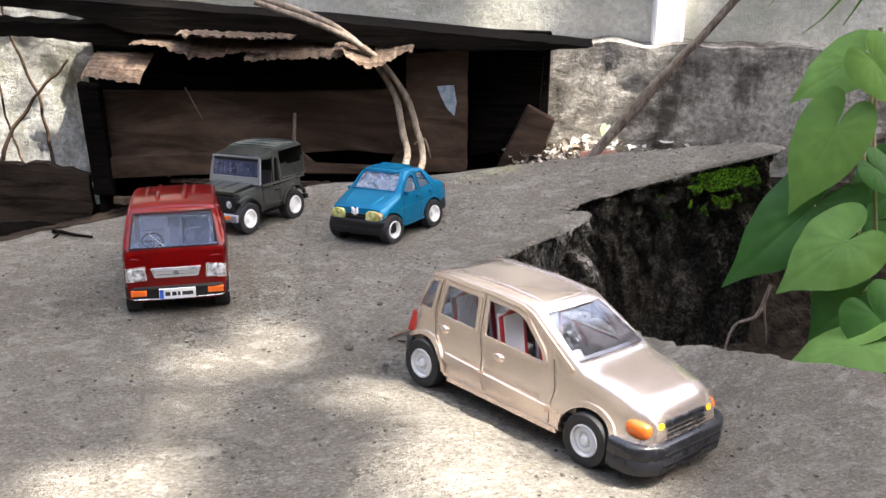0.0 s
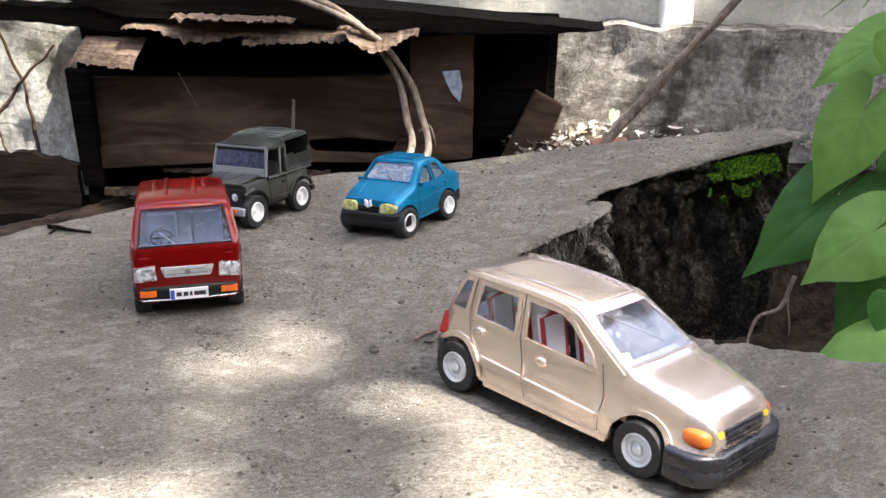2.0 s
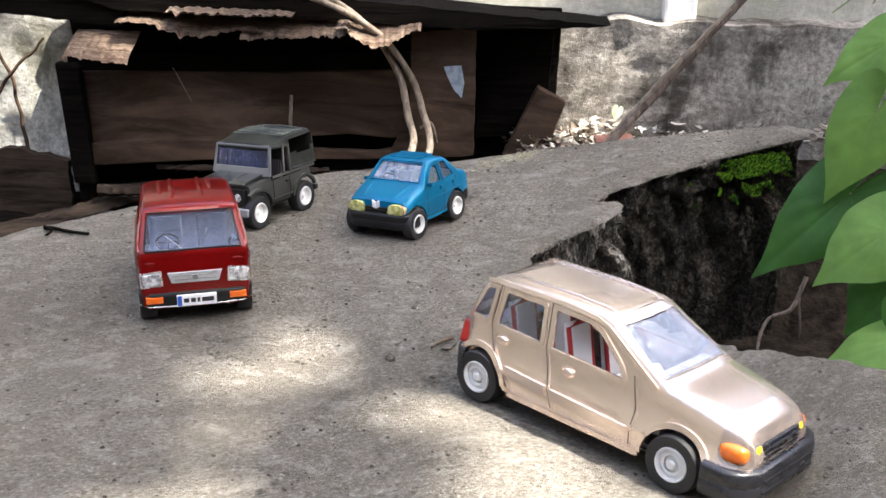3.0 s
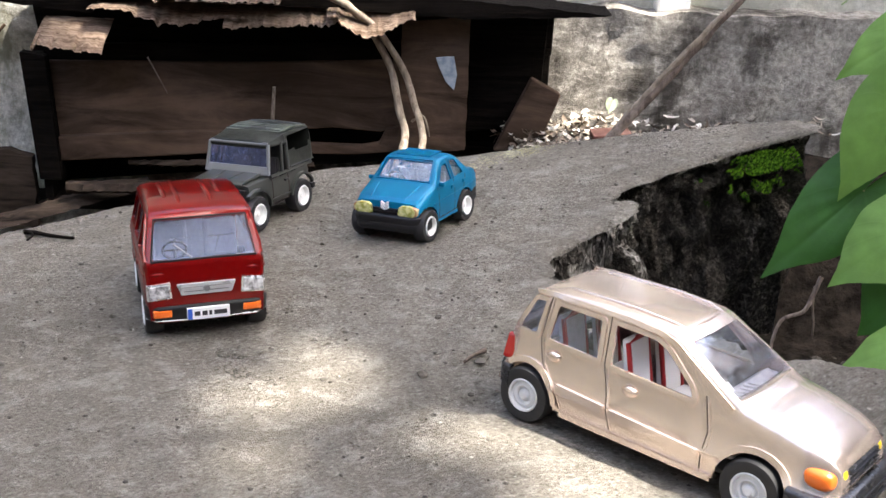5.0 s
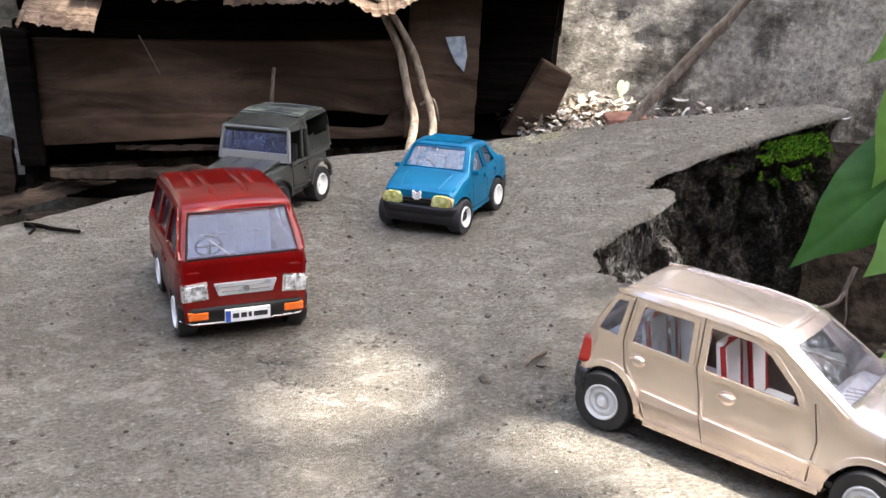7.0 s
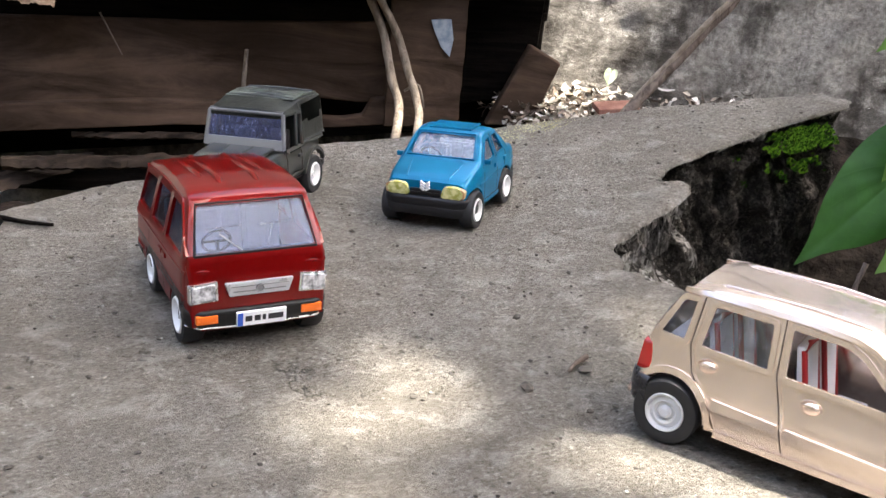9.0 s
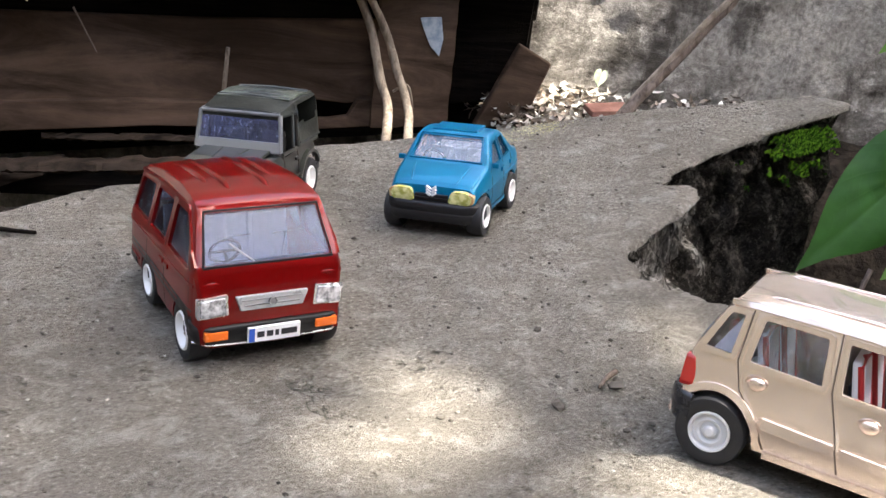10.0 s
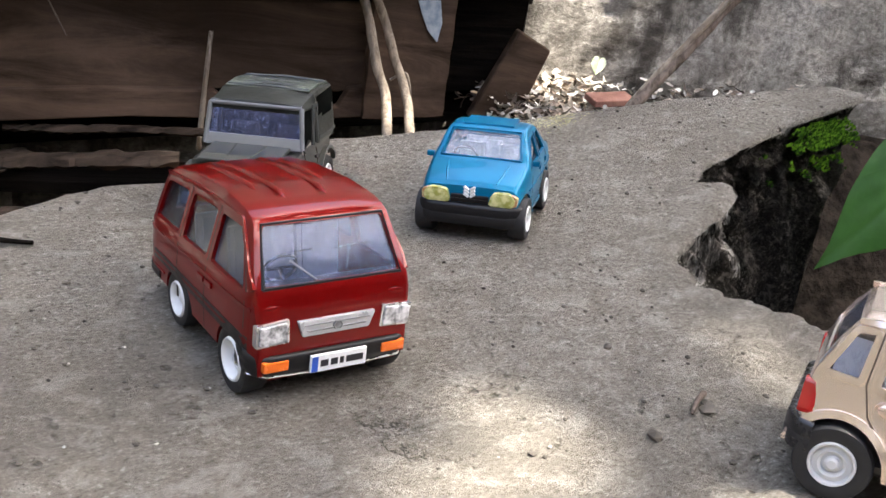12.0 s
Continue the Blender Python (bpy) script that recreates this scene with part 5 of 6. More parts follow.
# -- blue saloon --
def build_blue(m):
    car = thing("toy_saloon", m, "bright blue metallic toy saloon with a black bumper", "toy car", "toy cars")
    sh = Shell(
        top=[(-53, 12), (-52.7, 17.4), (-51.6, 20.6), (-49, 21.8), (-46, 22.2), (-44.8, 22.8), (-38.6, 29.6), (-36.6, 30.8), (-33, 31.5), (-27.5, 31.7), (-24.6, 31.4), (-23.4, 30.9), (-15.8, 23.4), (-14.4, 22.6), (-8, 20.6), (-3.2, 18.8), (-1.6, 17.6), (-0.6, 11.5)],
        bottom=[(-53, 9.5), (-50, 6.4), (-3, 6.4), (-0.6, 8)],
        belt=[(-53, 20.2), (-30, 20.6), (-15, 20.2), (-0.6, 15)],
        width=[(-53, 14.8), (-51.5, 16.4), (-46, 17.3), (-30, 17.7), (-14, 17.5), (-6, 17.0), (-2.4, 16.2), (-0.6, 15.2)], tumble=0.36, crown=0.3, edge=1.1)
    w1 = rounded([(-29.0, 21.6), (-17.0, 21.2), (-24.6, 28.9), (-29.0, 29.6)], 0.8)
    w2 = rounded([(-40.2, 21.9), (-31.0, 21.7), (-31.0, 29.6), (-36.2, 29.4)], 0.8)
    wf, wr = -7.4, -39.2
    car_body(car, sh, [w1, w2], [(23.6, 30.4, 12.9, 11.2, -27, -8), (23.6, 29.0, 12.4, 10.8, -58, -37.5)], [(wf, 8.0, 7.2, 10), (wr, 8.0, 7.2, 10)], M_BLUE, 0.9)
    part("windscreen", mm(sh.screen(23.4, 30.7, 13.4, 11.7)), M_GLASS_SHEEN, car)
    part("windscreen_frame", mm(tube_bm([Vector((sh.front_x(z) + 0.1, y, z + 0.2)) for y, z in ((-13.6, 23.3), (13.6, 23.3), (11.6, 30.8), (-11.6, 30.8), (-13.6, 23.3))], 0.35, 6)), M_BLUE, car, smooth=60)
    part("rear_window", mm(sh.screen(23.4, 29.2, 12.9, 11.2, True)), M_GLASS, car)
    # roof with a shallow dark sunroof pressing
    part("roof_pressing", mm(merge(box_bm(-35.5, -25.5, -8.6, 8.6, 31.6, 32.3, 0.3))), M_BLUE, car)
    for sgn in (1, -1):
        for w in (w1, w2):
            part("side_window", mm(sh.side_pane(w, sgn, 0.7)), M_GLASS_SCREEN, car)
            part("window_surround", mm(sh.strip(w + w[:1], sgn, 0.8, 0.25, 0.4)), M_BLUE, car, smooth=50)
        for line in ([(-30.0, 30.0), (-30.0, 21), (-29.4, 8)], [(-16.6, 21), (-16.2, 8)], [(-41.0, 21.4), (-38.0, 16), (-33.5, 8)], [(-16.2, 8), (-33.5, 8)]):
            part("door_gap", mm(sh.strip(line, sgn, 0.4, 0.03, 0.3)), M_SEAM, car)
        part("waist_line", mm(sh.strip([(-51, 16.0), (-12, 15.2)], sgn, 0.6, 0.3)), M_BLUE, car)
        part("sill", mm(sh.strip([(-31.5, 7.2), (-15.4, 7.2)], sgn, 1.2, 0.4)), M_BLUE, car)
        for hx in (-28.0, -38.6):
            part("door_handle", mm(moved(box_bm(-1.3, 1.3, -0.3, 0.6, -0.8, 0.8, 0.25), Matrix.Translation((hx, sgn * sh.side(hx, 18.8), 18.9)) @ Matrix.Diagonal((1, sgn, 1, 1)))), M_BLUE, car)
        part("wing_mirror", mm(moved(box_bm(-0.8, 0.8, -1.3, 1.3, -0.9, 0.9, 0.4), Matrix.Translation((-18.6, sgn * 17.9, 22.4)))), M_BLUE, car)
        lamp = rounded([(6.0, 12.4), (14.6, 12.4), (15.2, 15.4), (13.2, 17.2), (7.4, 17.0)], 1.5)
        part("headlamp", mm(prism_bm([(y * sgn, z) for y, z in lamp], -6, 0.4, "x", 0.5)), M_LENS, car, smooth=40)
        ind = rounded([(12.8, 12.6), (15.6, 12.8), (15.8, 15.8), (13.6, 17.0)], 0.9)
        part("indicator", mm(prism_bm([(y * sgn, z) for y, z in ind], -7, 0.1, "x", 0.4)), M_ORANGE_WORN, car, "worn amber lens", smooth=40)
        part("tail_lamp", mm(box_bm(-53.2, -50.4, sgn * 12.4 - 3.0, sgn * 12.4 + 3.0, 15, 19.4, 0.4)), M_RED_LENS, car)
    part("grille", mm(merge(box_bm(-5, -0.2, -6.2, 6.2, 12.6, 15.2, 0.3), box_bm(-3, 0.2, -6, 6, 13.6, 14.1, 0.15))), M_BLACK, car)
    part("badge", mm(merge(*[moved(box_bm(-0.4, 0.5, 0.25, 2.2, -0.4, 0.4, 0.12), Matrix.Translation((-0.4, 0, z)) @ Matrix.Diagonal((1, s, 1, 1)) @ Matrix.Rotation(radians(34), 4, "X")) for s in (1, -1) for z in (14.6, 15.7, 16.8)])), M_WHITE, car, "pale winged badge")
    part("front_bumper", mm(bumper_bm(sh, -0.8, 16.6, 5.4, 12.6, 8, 4.4, 1, 1.3)), M_BLACK, car, smooth=50)
    part("rear_bumper", mm(bumper_bm(sh, -52.8, 16.2, 7, 13, 7, 4.0, -1, 1.0)), M_BLACK, car, smooth=50)
    part("underbody", mm(box_bm(-49, -4, -11, 11, 5.2, 8, 0.6)), M_BLACK, car)
    for x in (wf, wr):
        part("axle", mm(tube_bm([(x, -15, 7.2), (x, 15, 7.2)], 1.0)), M_SILVER, car)
        for sgn in (1, -1):
            wheel(car, x, sgn * 18.2, 7.0, 5.6, sgn, M_WHITE, 4.2)
    part("cabin_floor", mm(box_bm(-47, -12, -15, 15, 8, 9.2)), M_WHITE, car)
    for y in (-7, 7):
        seat(car, -30, y, M_WHITE, M_WHITE, 9, 12, 10)
    seat(car, -42, 0, M_WHITE, M_WHITE, 24, 11, 10)
    part("dashboard", mm(prism_bm([(-21, 12), (-15, 12), (-15, 20.6), (-20, 21.6)], -14, 14, "y", 0.6)), M_WHITE, car)
    steering(car, -23, -7, 21)
    part("bonnet_rib", mm(merge(*[tube_bm([(-14, s * 10.4, 22.4), (-8, s * 9.4, 20.9), (-3, s * 8.2, 18.8)], [0.2, 0.45, 0.3], 6) for s in (1, -1)])), M_BLUE, car, smooth=60)
    return car


# -- olive jeep --
def build_jeep(m, stretch):
    car = thing("toy_jeep", m, "dark olive toy jeep with black canvas top, white wheels", "toy car", "toy cars")
    S = stretch
    tb = lambda t: [(x * S if x < 0 else x, v) for x, v in t]
    sh = Shell(
        top=tb([(-92, 14), (-91.6, 24), (-90.5, 25.5), (-52, 25.6), (-26, 25.6), (-24, 25.5), (-1, 24.6), (1.6, 24.0), (2.7, 22.6), (3.0, 12)]),
        bottom=tb([(-92, 12), (-70, 9), (0, 9), (3.0, 11)]),
        belt=tb([(-92, 23), (3.0, 22.0)]),
        width=tb([(-92, 20.6), (-90, 21.4), (-20, 21.4), (-6, 20.6), (1.5, 20.0), (3.0, 19.4)]), tumble=0.1, crown=0.5, edge=1.4)
    tub = prism_bm([(-88 * S, 12), (-28 * S, 12), (-28 * S, 60), (-88 * S, 60)], -19.6, 19.6, "y")
    wf, wr = -4.5, -72 * S
    car_body(car, sh, [], [], [(wf, 10.4, 9.4, 12), (wr, 11.0, 9.6, 12)], M_OLIVE, 1.1, [tub])
    part("bonnet", mm(prism_bm([(-24.5 * S, 25.2), (-2, 24.4), (2.2, 23.6), (2.2, 24.6), (-2, 25.6), (-24.5 * S, 26.6)], -15.5, 15.5, "y", 0.5)), M_OLIVE, car)
    part("bonnet_crease", mm(merge(tube_bm([(-22 * S, -6, 26.6), (-1, -4.5, 25.5)], 0.35, 6), tube_bm([(-22 * S, 6, 26.6), (-1, 4.5, 25.5)], 0.35, 6))), M_OLIVE, car)
    # windscreen frame
    A = Vector((-26 * S, 0, 25.6))
    B = Vector((-31 * S, 0, 40.0))
    def wsp(y, t):
        return A.lerp(B, t) + Vector((0, y, 0))
    fr = part("windscreen_frame", mm(merge(tube_bm([wsp(-19.8, 0), wsp(-18.4, 1)], 1.0, 8), tube_bm([wsp(19.8, 0), wsp(18.4, 1)], 1.0, 8), tube_bm([wsp(-18.4, 1), wsp(18.4, 1)], 1.0, 8), tube_bm([wsp(-19.8, 0.02), wsp(19.8, 0.02)], 0.7, 8))), M_FRAME_GREY, car, "dull grey windscreen frame", smooth=50)
    bm = bmesh.new()
    q = [bm.verts.new(p) for p in (wsp(-18.8, 0.04), wsp(18.8, 0.04), wsp(17.6, 0.97), wsp(-17.6, 0.97))]
    bm.faces.new(q)
    bmesh.ops.solidify(bm, geom=bm.faces[:], thickness=0.6)
    part("windscreen", mm(bm), M_GLASS_BLUE, car)
    part("scuttle", mm(prism_bm([(-24.5 * S, 25.4), (-27.5 * S, 25.4), (-28.5 * S, 29.4), (-26.6 * S, 29.4)], -19.2, 19.2, "y", 0.3)), M_FRAME_GREY, car)
    # canvas top
    top = Shell(
        top=tb([(-92.5, 30), (-92.2, 41), (-90.5, 43.2), (-70, 43.9), (-52, 43.4), (-47, 42.6), (-33, 41.0), (-30.5, 40.7), (-30, 40.2)]),
        bottom=tb([(-92.5, 25.4), (-55.2, 25.4), (-55, 38.6), (-30, 39.6)]),
        belt=tb([(-92.5, 27), (-55.2, 27), (-55, 39.0), (-30, 39.8)]),
        width=tb([(-92.5, 21.2), (-90, 21.6), (-55, 21.4), (-50, 20.0), (-30, 18.8)]), tumble=0.1, crown=0.9, edge=2.0)
    win = rounded([(-87 * S, 33.2), (-66 * S, 33.2), (-66 * S, 40), (-87 * S, 40)], 1.0)
    me = cut(top.solid(), [prism_bm(win, -60, 60, "y"), prism_bm([(-91 * S, 20), (-56.5 * S, 20), (-56.5 * S, 41.5), (-91 * S, 42)], -20, 20, "y")])
    me.transform(MM)
    mesh_object("canvas_top", me, M_CANVAS, car, smooth=30)
    part("roof_panel", mm(prism_bm([(-90.5 * S, 42.4), (-70 * S, 43.8), (-52 * S, 43.3), (-50 * S, 44.0), (-70 * S, 44.8), (-91 * S, 43.6)], -17.5, 17.5, "y", 0.4)), M_CANVAS_PALE, car, "greenish grey raised roof panel")
    part("roof_batten", mm(merge(*[tube_bm([(x * S, -16.8, 44.0), (x * S, 0, 44.6), (x * S, 16.8, 44.0)], 0.5, 6) for x in (-86, -74, -62, -53)])), M_OLIVE, car, smooth=60)
    for sgn in (1, -1):
        part("door_pillar", mm(merge(tube_bm([(-53.5 * S, sgn * 20.6, 25), (-53.5 * S, sgn * 19.4, 40)], 1.1, 8), tube_bm([(-44 * S, sgn * 20.8, 25.4), (-47 * S, sgn * 19.6, 39.6)], 0.8, 8))), M_OLIVE, car)
        part("waist_rail", mm(sh.strip([(-91 * S, 24.6), (-28 * S, 24.8)], sgn, 1.2, 0.5)), M_OLIVE, car)
        part("body_crease", mm(sh.strip([(-58 * S, 13.6), (-16.4, 13.6)], sgn, 0.8, 0.4)), M_OLIVE, car)
        for line in ([(-28.5 * S, 25), (-28 * S, 11)], [(-52.5 * S, 25), (-52 * S, 11)], [(-27 * S, 11.4), (-52 * S, 11.4)]):
            part("door_gap", mm(sh.strip(line, sgn, 0.4, 0.03, 0.3)), M_SEAM, car)
        part("door_handle", mm(moved(box_bm(-1.8, 1.8, -0.3, 0.7, -0.6, 0.6, 0.25), Matrix.Translation((-48 * S, sgn * 21.4, 21)))), M_BLACK, car)
        # flared arches
        for ax in (wf, wr):
            pts = [(ax + math.cos(a) * 11.6, 9.6 + math.sin(a) * 11.4) for a in [math.pi * ((0.3 if ax == wf else 0.06) + (0.66 if ax == wf else 0.8) * k / 16) for k in range(17)]]
            part("arch_flare", mm(sh.strip(pts, sgn, 1.2, 1.2, 0.8)), M_OLIVE, car, smooth=50)
        lamp = part("headlamp", mm(moved(lathe_bm([(0, 1.4), (1.8, 1.1), (2.5, 0.3), (2.6, -1)], 24, "x"), Matrix.Translation((2.8, sgn * 12.6, 17.8)))), M_CLEAR_LENS, car, smooth=40)
        part("lamp_ring", mm(moved(lathe_bm([(2.5, 0.5), (3.3, 0.5), (3.4, -0.6), (2.6, -0.6)], 24, "x"), Matrix.Translation((2.8, sgn * 12.6, 17.8)))), M_SILVER, lamp)
        part("indicator", mm(box_bm(6.1, 7.2, sgn * 13 - 3, sgn * 13 + 3, 10.2, 12.2, 0.3)), M_ORANGE, car)
    part("grille", mm(merge(box_bm(0.6, 3.5, -17.6, 17.6, 13.4, 22.0, 0.4), *[box_bm(2.6, 4.0, -8.4 + k * 2.4, -7.4 + k * 2.4, 14.6, 20.4, 0.2) for k in range(8)])), M_BLACK, car)
    part("grille_badge", mm(box_bm(3.8, 4.5, -4.4, 4.4, 17.2, 19.2, 0.2)), M_WHITE, car, "pale badge bar")
    part("front_bumper", mm(box_bm(2.4, 6.6, -20.5, 20.5, 8.6, 12.6, 0.7)), M_GREY_INT, car, "grey front bumper")
    part("rear_bumper", mm(box_bm(-96 * S, -91 * S, -20, 20, 10, 13, 0.6)), M_BLACK, car)
    part("spare_wheel_carrier", mm(moved(lathe_bm([(0, -1), (5, -1), (7.6, -1), (8, 1), (7.6, 3), (5, 3.2), (0, 2.6)], 28, "x"), Matrix.Translation((-95.5 * S, 2, 21)))), M_RUBBER, car, smooth=40)
    part("underbody", mm(box_bm(-88 * S, 2, -13, 13, 7, 11, 0.6)), M_BLACK, car)
    for x in (wf, wr):
        part("axle", mm(tube_bm([(x, -17, 9.4), (x, 17, 9.4)], 1.2)), M_SILVER, car)
        for sgn in (1, -1):
            wheel(car, x, sgn * 22.0, 9.4, 7.0, sgn, M_WHITE, 5.6)
    for y in (-9, 9):
        seat(car, -50 * S, y, M_INTERIOR, M_INTERIOR, 11, 15, 14)
    steering(car, -36 * S, -9, 26)
    return car


van = build_van(VAN_AT, 0.62)
lowered_tail(van, 0.22, 66)
build_gold(GOLD_AT)
build_blue(BLUE_AT)
jeep = build_jeep(JEEP_AT, 0.66)
raised_body(jeep, 1.10)

# ---- stems, leaves and litter ----
def bar(name, points, radius, material, label, category, group="", seg=9, wobble=0.0):
    pts = [Vector(p) for p in points]
    fine = []
    for i in range(len(pts) - 1):
        p0, p1, p2, p3 = pts[max(0, i - 1)], pts[i], pts[i + 1], pts[min(len(pts) - 1, i + 2)]
        for k in range(8):
            t = k / 8
            c = 0.5 * ((2 * p1) + (p2 - p0) * t + (2 * p0 - 5 * p1 + 4 * p2 - p3) * t * t + (3 * p1 - p0 - 3 * p2 + p3) * t ** 3)
            fine.append(c + Vector((noise.noise(c * 90), noise.noise(c * 90 + Vector((5, 0, 0))), noise.noise(c * 90 + Vector((0, 7, 0))))) * wobble)
    fine.append(pts[-1])
    n = len(fine) - 1
    rs = [(radius[0] + (radius[1] - radius[0]) * i / n) * (1 + 0.12 * noise.noise(fine[i] * 160)) for i in range(n + 1)] if isinstance(radius, tuple) else [radius] * (n + 1)
    ob = part(name, tube_bm(fine, rs, seg), material, smooth=60)
    return tagged(ob, label, category, group)


stick_base, stick_way = Vector((0.229, 0.154, 0.010)), Vector((0.633, -0.112, 0.766))
bar("dry_stick", [stick_base - stick_way * 0.012, stick_base + stick_way * 0.05, stick_base + stick_way * 0.1 + Vector((0.001, 0, 0.001)), stick_base + stick_way * 0.2, stick_base + stick_way * 0.34], (0.0026, 0.0019), M_TWIG_DARK, "dry grey-brown stick standing at a slant on the slab", "stick", "leaning sticks", wobble=0.0008)
bar("dry_stick", [stick_base + Vector((-0.004, 0.004, -0.006)), stick_base + stick_way * 0.055 + Vector((-0.0035, 0, 0)), stick_base + stick_way * 0.13 + Vector((0.001, 0, 0)), stick_base + stick_way * 0.21 + Vector((-0.004, 0, 0)), stick_base + stick_way * 0.33 + Vector((-0.012, 0, 0.004))], (0.0017, 0.0012), M_TWIG, "thin dry stick beside a thicker one", "stick", "leaning sticks", wobble=0.0008)


def crate_point(s, n, z):
    return tuple(CRATE @ Vector((s, n, z)))


bar("dry_vine", [(0.110, 0.162, -0.012), crate_point(0.0335, -0.030, 0.004), crate_point(0.038, -0.018, 0.022), crate_point(0.043, -0.014, 0.042), crate_point(0.060, -0.026, 0.071), crate_point(0.085, -0.034, 0.089), crate_point(0.125, -0.036, 0.102)], (0.0023, 0.0019), M_TWIG, "pale dry vine arching up from the slab over the crate", "vine", "vines before the crate", wobble=0.0006)
bar("dry_vine", [(0.124, 0.166, -0.012), crate_point(0.0235, -0.030, 0.004), crate_point(0.029, -0.018, 0.022), crate_point(0.036, -0.014, 0.041), crate_point(0.056, -0.027, 0.069), crate_point(0.084, -0.037, 0.086), crate_point(0.120, -0.04, 0.098)], (0.0021, 0.0017), M_TWIG, "pale dry vine running beside another", "vine", "vines before the crate", wobble=0.0006)
bar("vine_shoot", [crate_point(0.030, -0.018, 0.012), crate_point(0.024, -0.020, 0.016), crate_point(0.021, -0.020, 0.009), crate_point(0.020, -0.019, 0.004)], (0.0007, 0.0004), M_TWIG, "thin curling tendril on the vine", "tendril")
bar("pale_stalk", [crate_point(0.1095, -0.0022, -0.03), crate_point(0.1083, -0.0022, 0.0), crate_point(0.107, -0.0022, 0.024)], (0.0013, 0.0010), M_TWIG, "thin pale stalk standing before the crate", "stalk")
bar("dark_scratch_twig", [crate_point(0.176, -0.003, 0.038), crate_point(0.166, -0.003, 0.018)], (0.0005, 0.0003), M_TWIG_DARK, "thin twig leaning on the crate", "twig")
for k, pts in enumerate([
        [(-0.125, 0.33, -0.03), (-0.111, 0.33, -0.002), (-0.092, 0.325, 0.025), (-0.070, 0.32, 0.047)],
        [(-0.082, 0.33, -0.04), (-0.088, 0.33, -0.02), (-0.092, 0.33, 0.02), (-0.106, 0.33, 0.065), (-0.11, 0.33, 0.1)],
        [(-0.15, 0.30, -0.06), (-0.145, 0.30, 0.0), (-0.128, 0.30, 0.04), (-0.10, 0.30, 0.10)],
        [(-0.10, 0.34, -0.05), (-0.115, 0.34, 0.0), (-0.118, 0.34, 0.06)]]):
    bar("bare_sapling", pts, (0.0017 - 0.0003 * k, 0.0008), M_WOOD, "dark bare sapling standing before the yard wall", "sapling", "bare saplings beside the crate", wobble=0.002)


def leaf_material(name, base, vein, under=0.3):
    """Veins fan out from the leaf's base (UV: angle from the midrib, way out to the rim)."""
    m = bpy.data.materials.new(name)
    m.use_nodes = True
    nt = m.node_tree
    b = nt.nodes["Principled BSDF"]
    b.inputs["Roughness"].default_value = 0.5
    b.inputs["Specular IOR Level"].default_value = 0.3
    co = nt.nodes.new("ShaderNodeTexCoord")
    sep = nt.nodes.new("ShaderNodeSeparateXYZ")
    nt.links.new(co.outputs["UV"], sep.inputs[0])

    def calc(op, a, c, d=None):
        n = nt.nodes.new("ShaderNodeMath")
        n.operation = op
        for k, v in enumerate((a, c, d)):
            if v is None:
                continue
            if isinstance(v, (int, float)):
                n.inputs[k].default_value = v
            else:
                nt.links.new(v, n.inputs[k])
        return n.outputs[0]
    u, v = sep.outputs[0], sep.outputs[1]
    swing = calc("DIVIDE", u, calc("MULTIPLY_ADD", v, -0.4, 1.15))
    w, g = (1, 1, 1), (0, 0, 0)
    main = ramp_node(nt, swing, [(0.0, w), (0.014, g), (0.15, g), (0.165, w), (0.18, g), (0.345, g), (0.36, w), (0.375, g), (0.6, g), (0.615, w), (0.63, g)])
    rungs = calc("SINE", calc("MULTIPLY_ADD", u, -34.0, calc("MULTIPLY", v, 44.0)), 0.0)
    thin = ramp_node(nt, rungs, [(0.8, g), (1.0, (0.35, 0.35, 0.35))])
    n1 = noise_node(nt, co, 70.0, 6.0)
    c1 = ramp_node(nt, n1.outputs["Fac"], [(0.35, base), (0.7, tuple(min(1, x * 1.35) for x in base))])
    veins = mix_color(nt, 1.0, main.outputs[0], thin.outputs[0], "LIGHTEN")
    c2 = mix_color(nt, calc("MULTIPLY", veins, 0.09), c1.outputs[0], vein)
    nt.links.new(c2, b.inputs["Base Color"])
    bp = bump_node(nt, b, veins, 0.14, 0.0004)
    bp.invert = True
    tr = nt.nodes.new("ShaderNodeBsdfTranslucent")
    nt.links.new(c2, tr.inputs[0])
    mx = nt.nodes.new("ShaderNodeMixShader")
    mx.inputs[0].default_value = under
    nt.links.new(b.outputs[0], mx.inputs[1])
    nt.links.new(tr.outputs[0], mx.inputs[2])
    nt.links.new(mx.outputs[0], nt.nodes["Material Output"].inputs[0])
    return m


M_LEAF = leaf_material("fresh_heart_leaf", (0.125, 0.24, 0.05), (0.19, 0.33, 0.1))
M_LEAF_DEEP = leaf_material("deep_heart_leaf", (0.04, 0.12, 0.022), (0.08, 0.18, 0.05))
HEART = [(0, 1.0), (3, 0.92), (8, 0.82), (16, 0.735), (30, 0.665), (50, 0.61), (70, 0.585), (90, 0.575), (110, 0.565), (128, 0.54), (144, 0.49), (158, 0.41), (169, 0.29), (176, 0.15), (180, 0.02)]


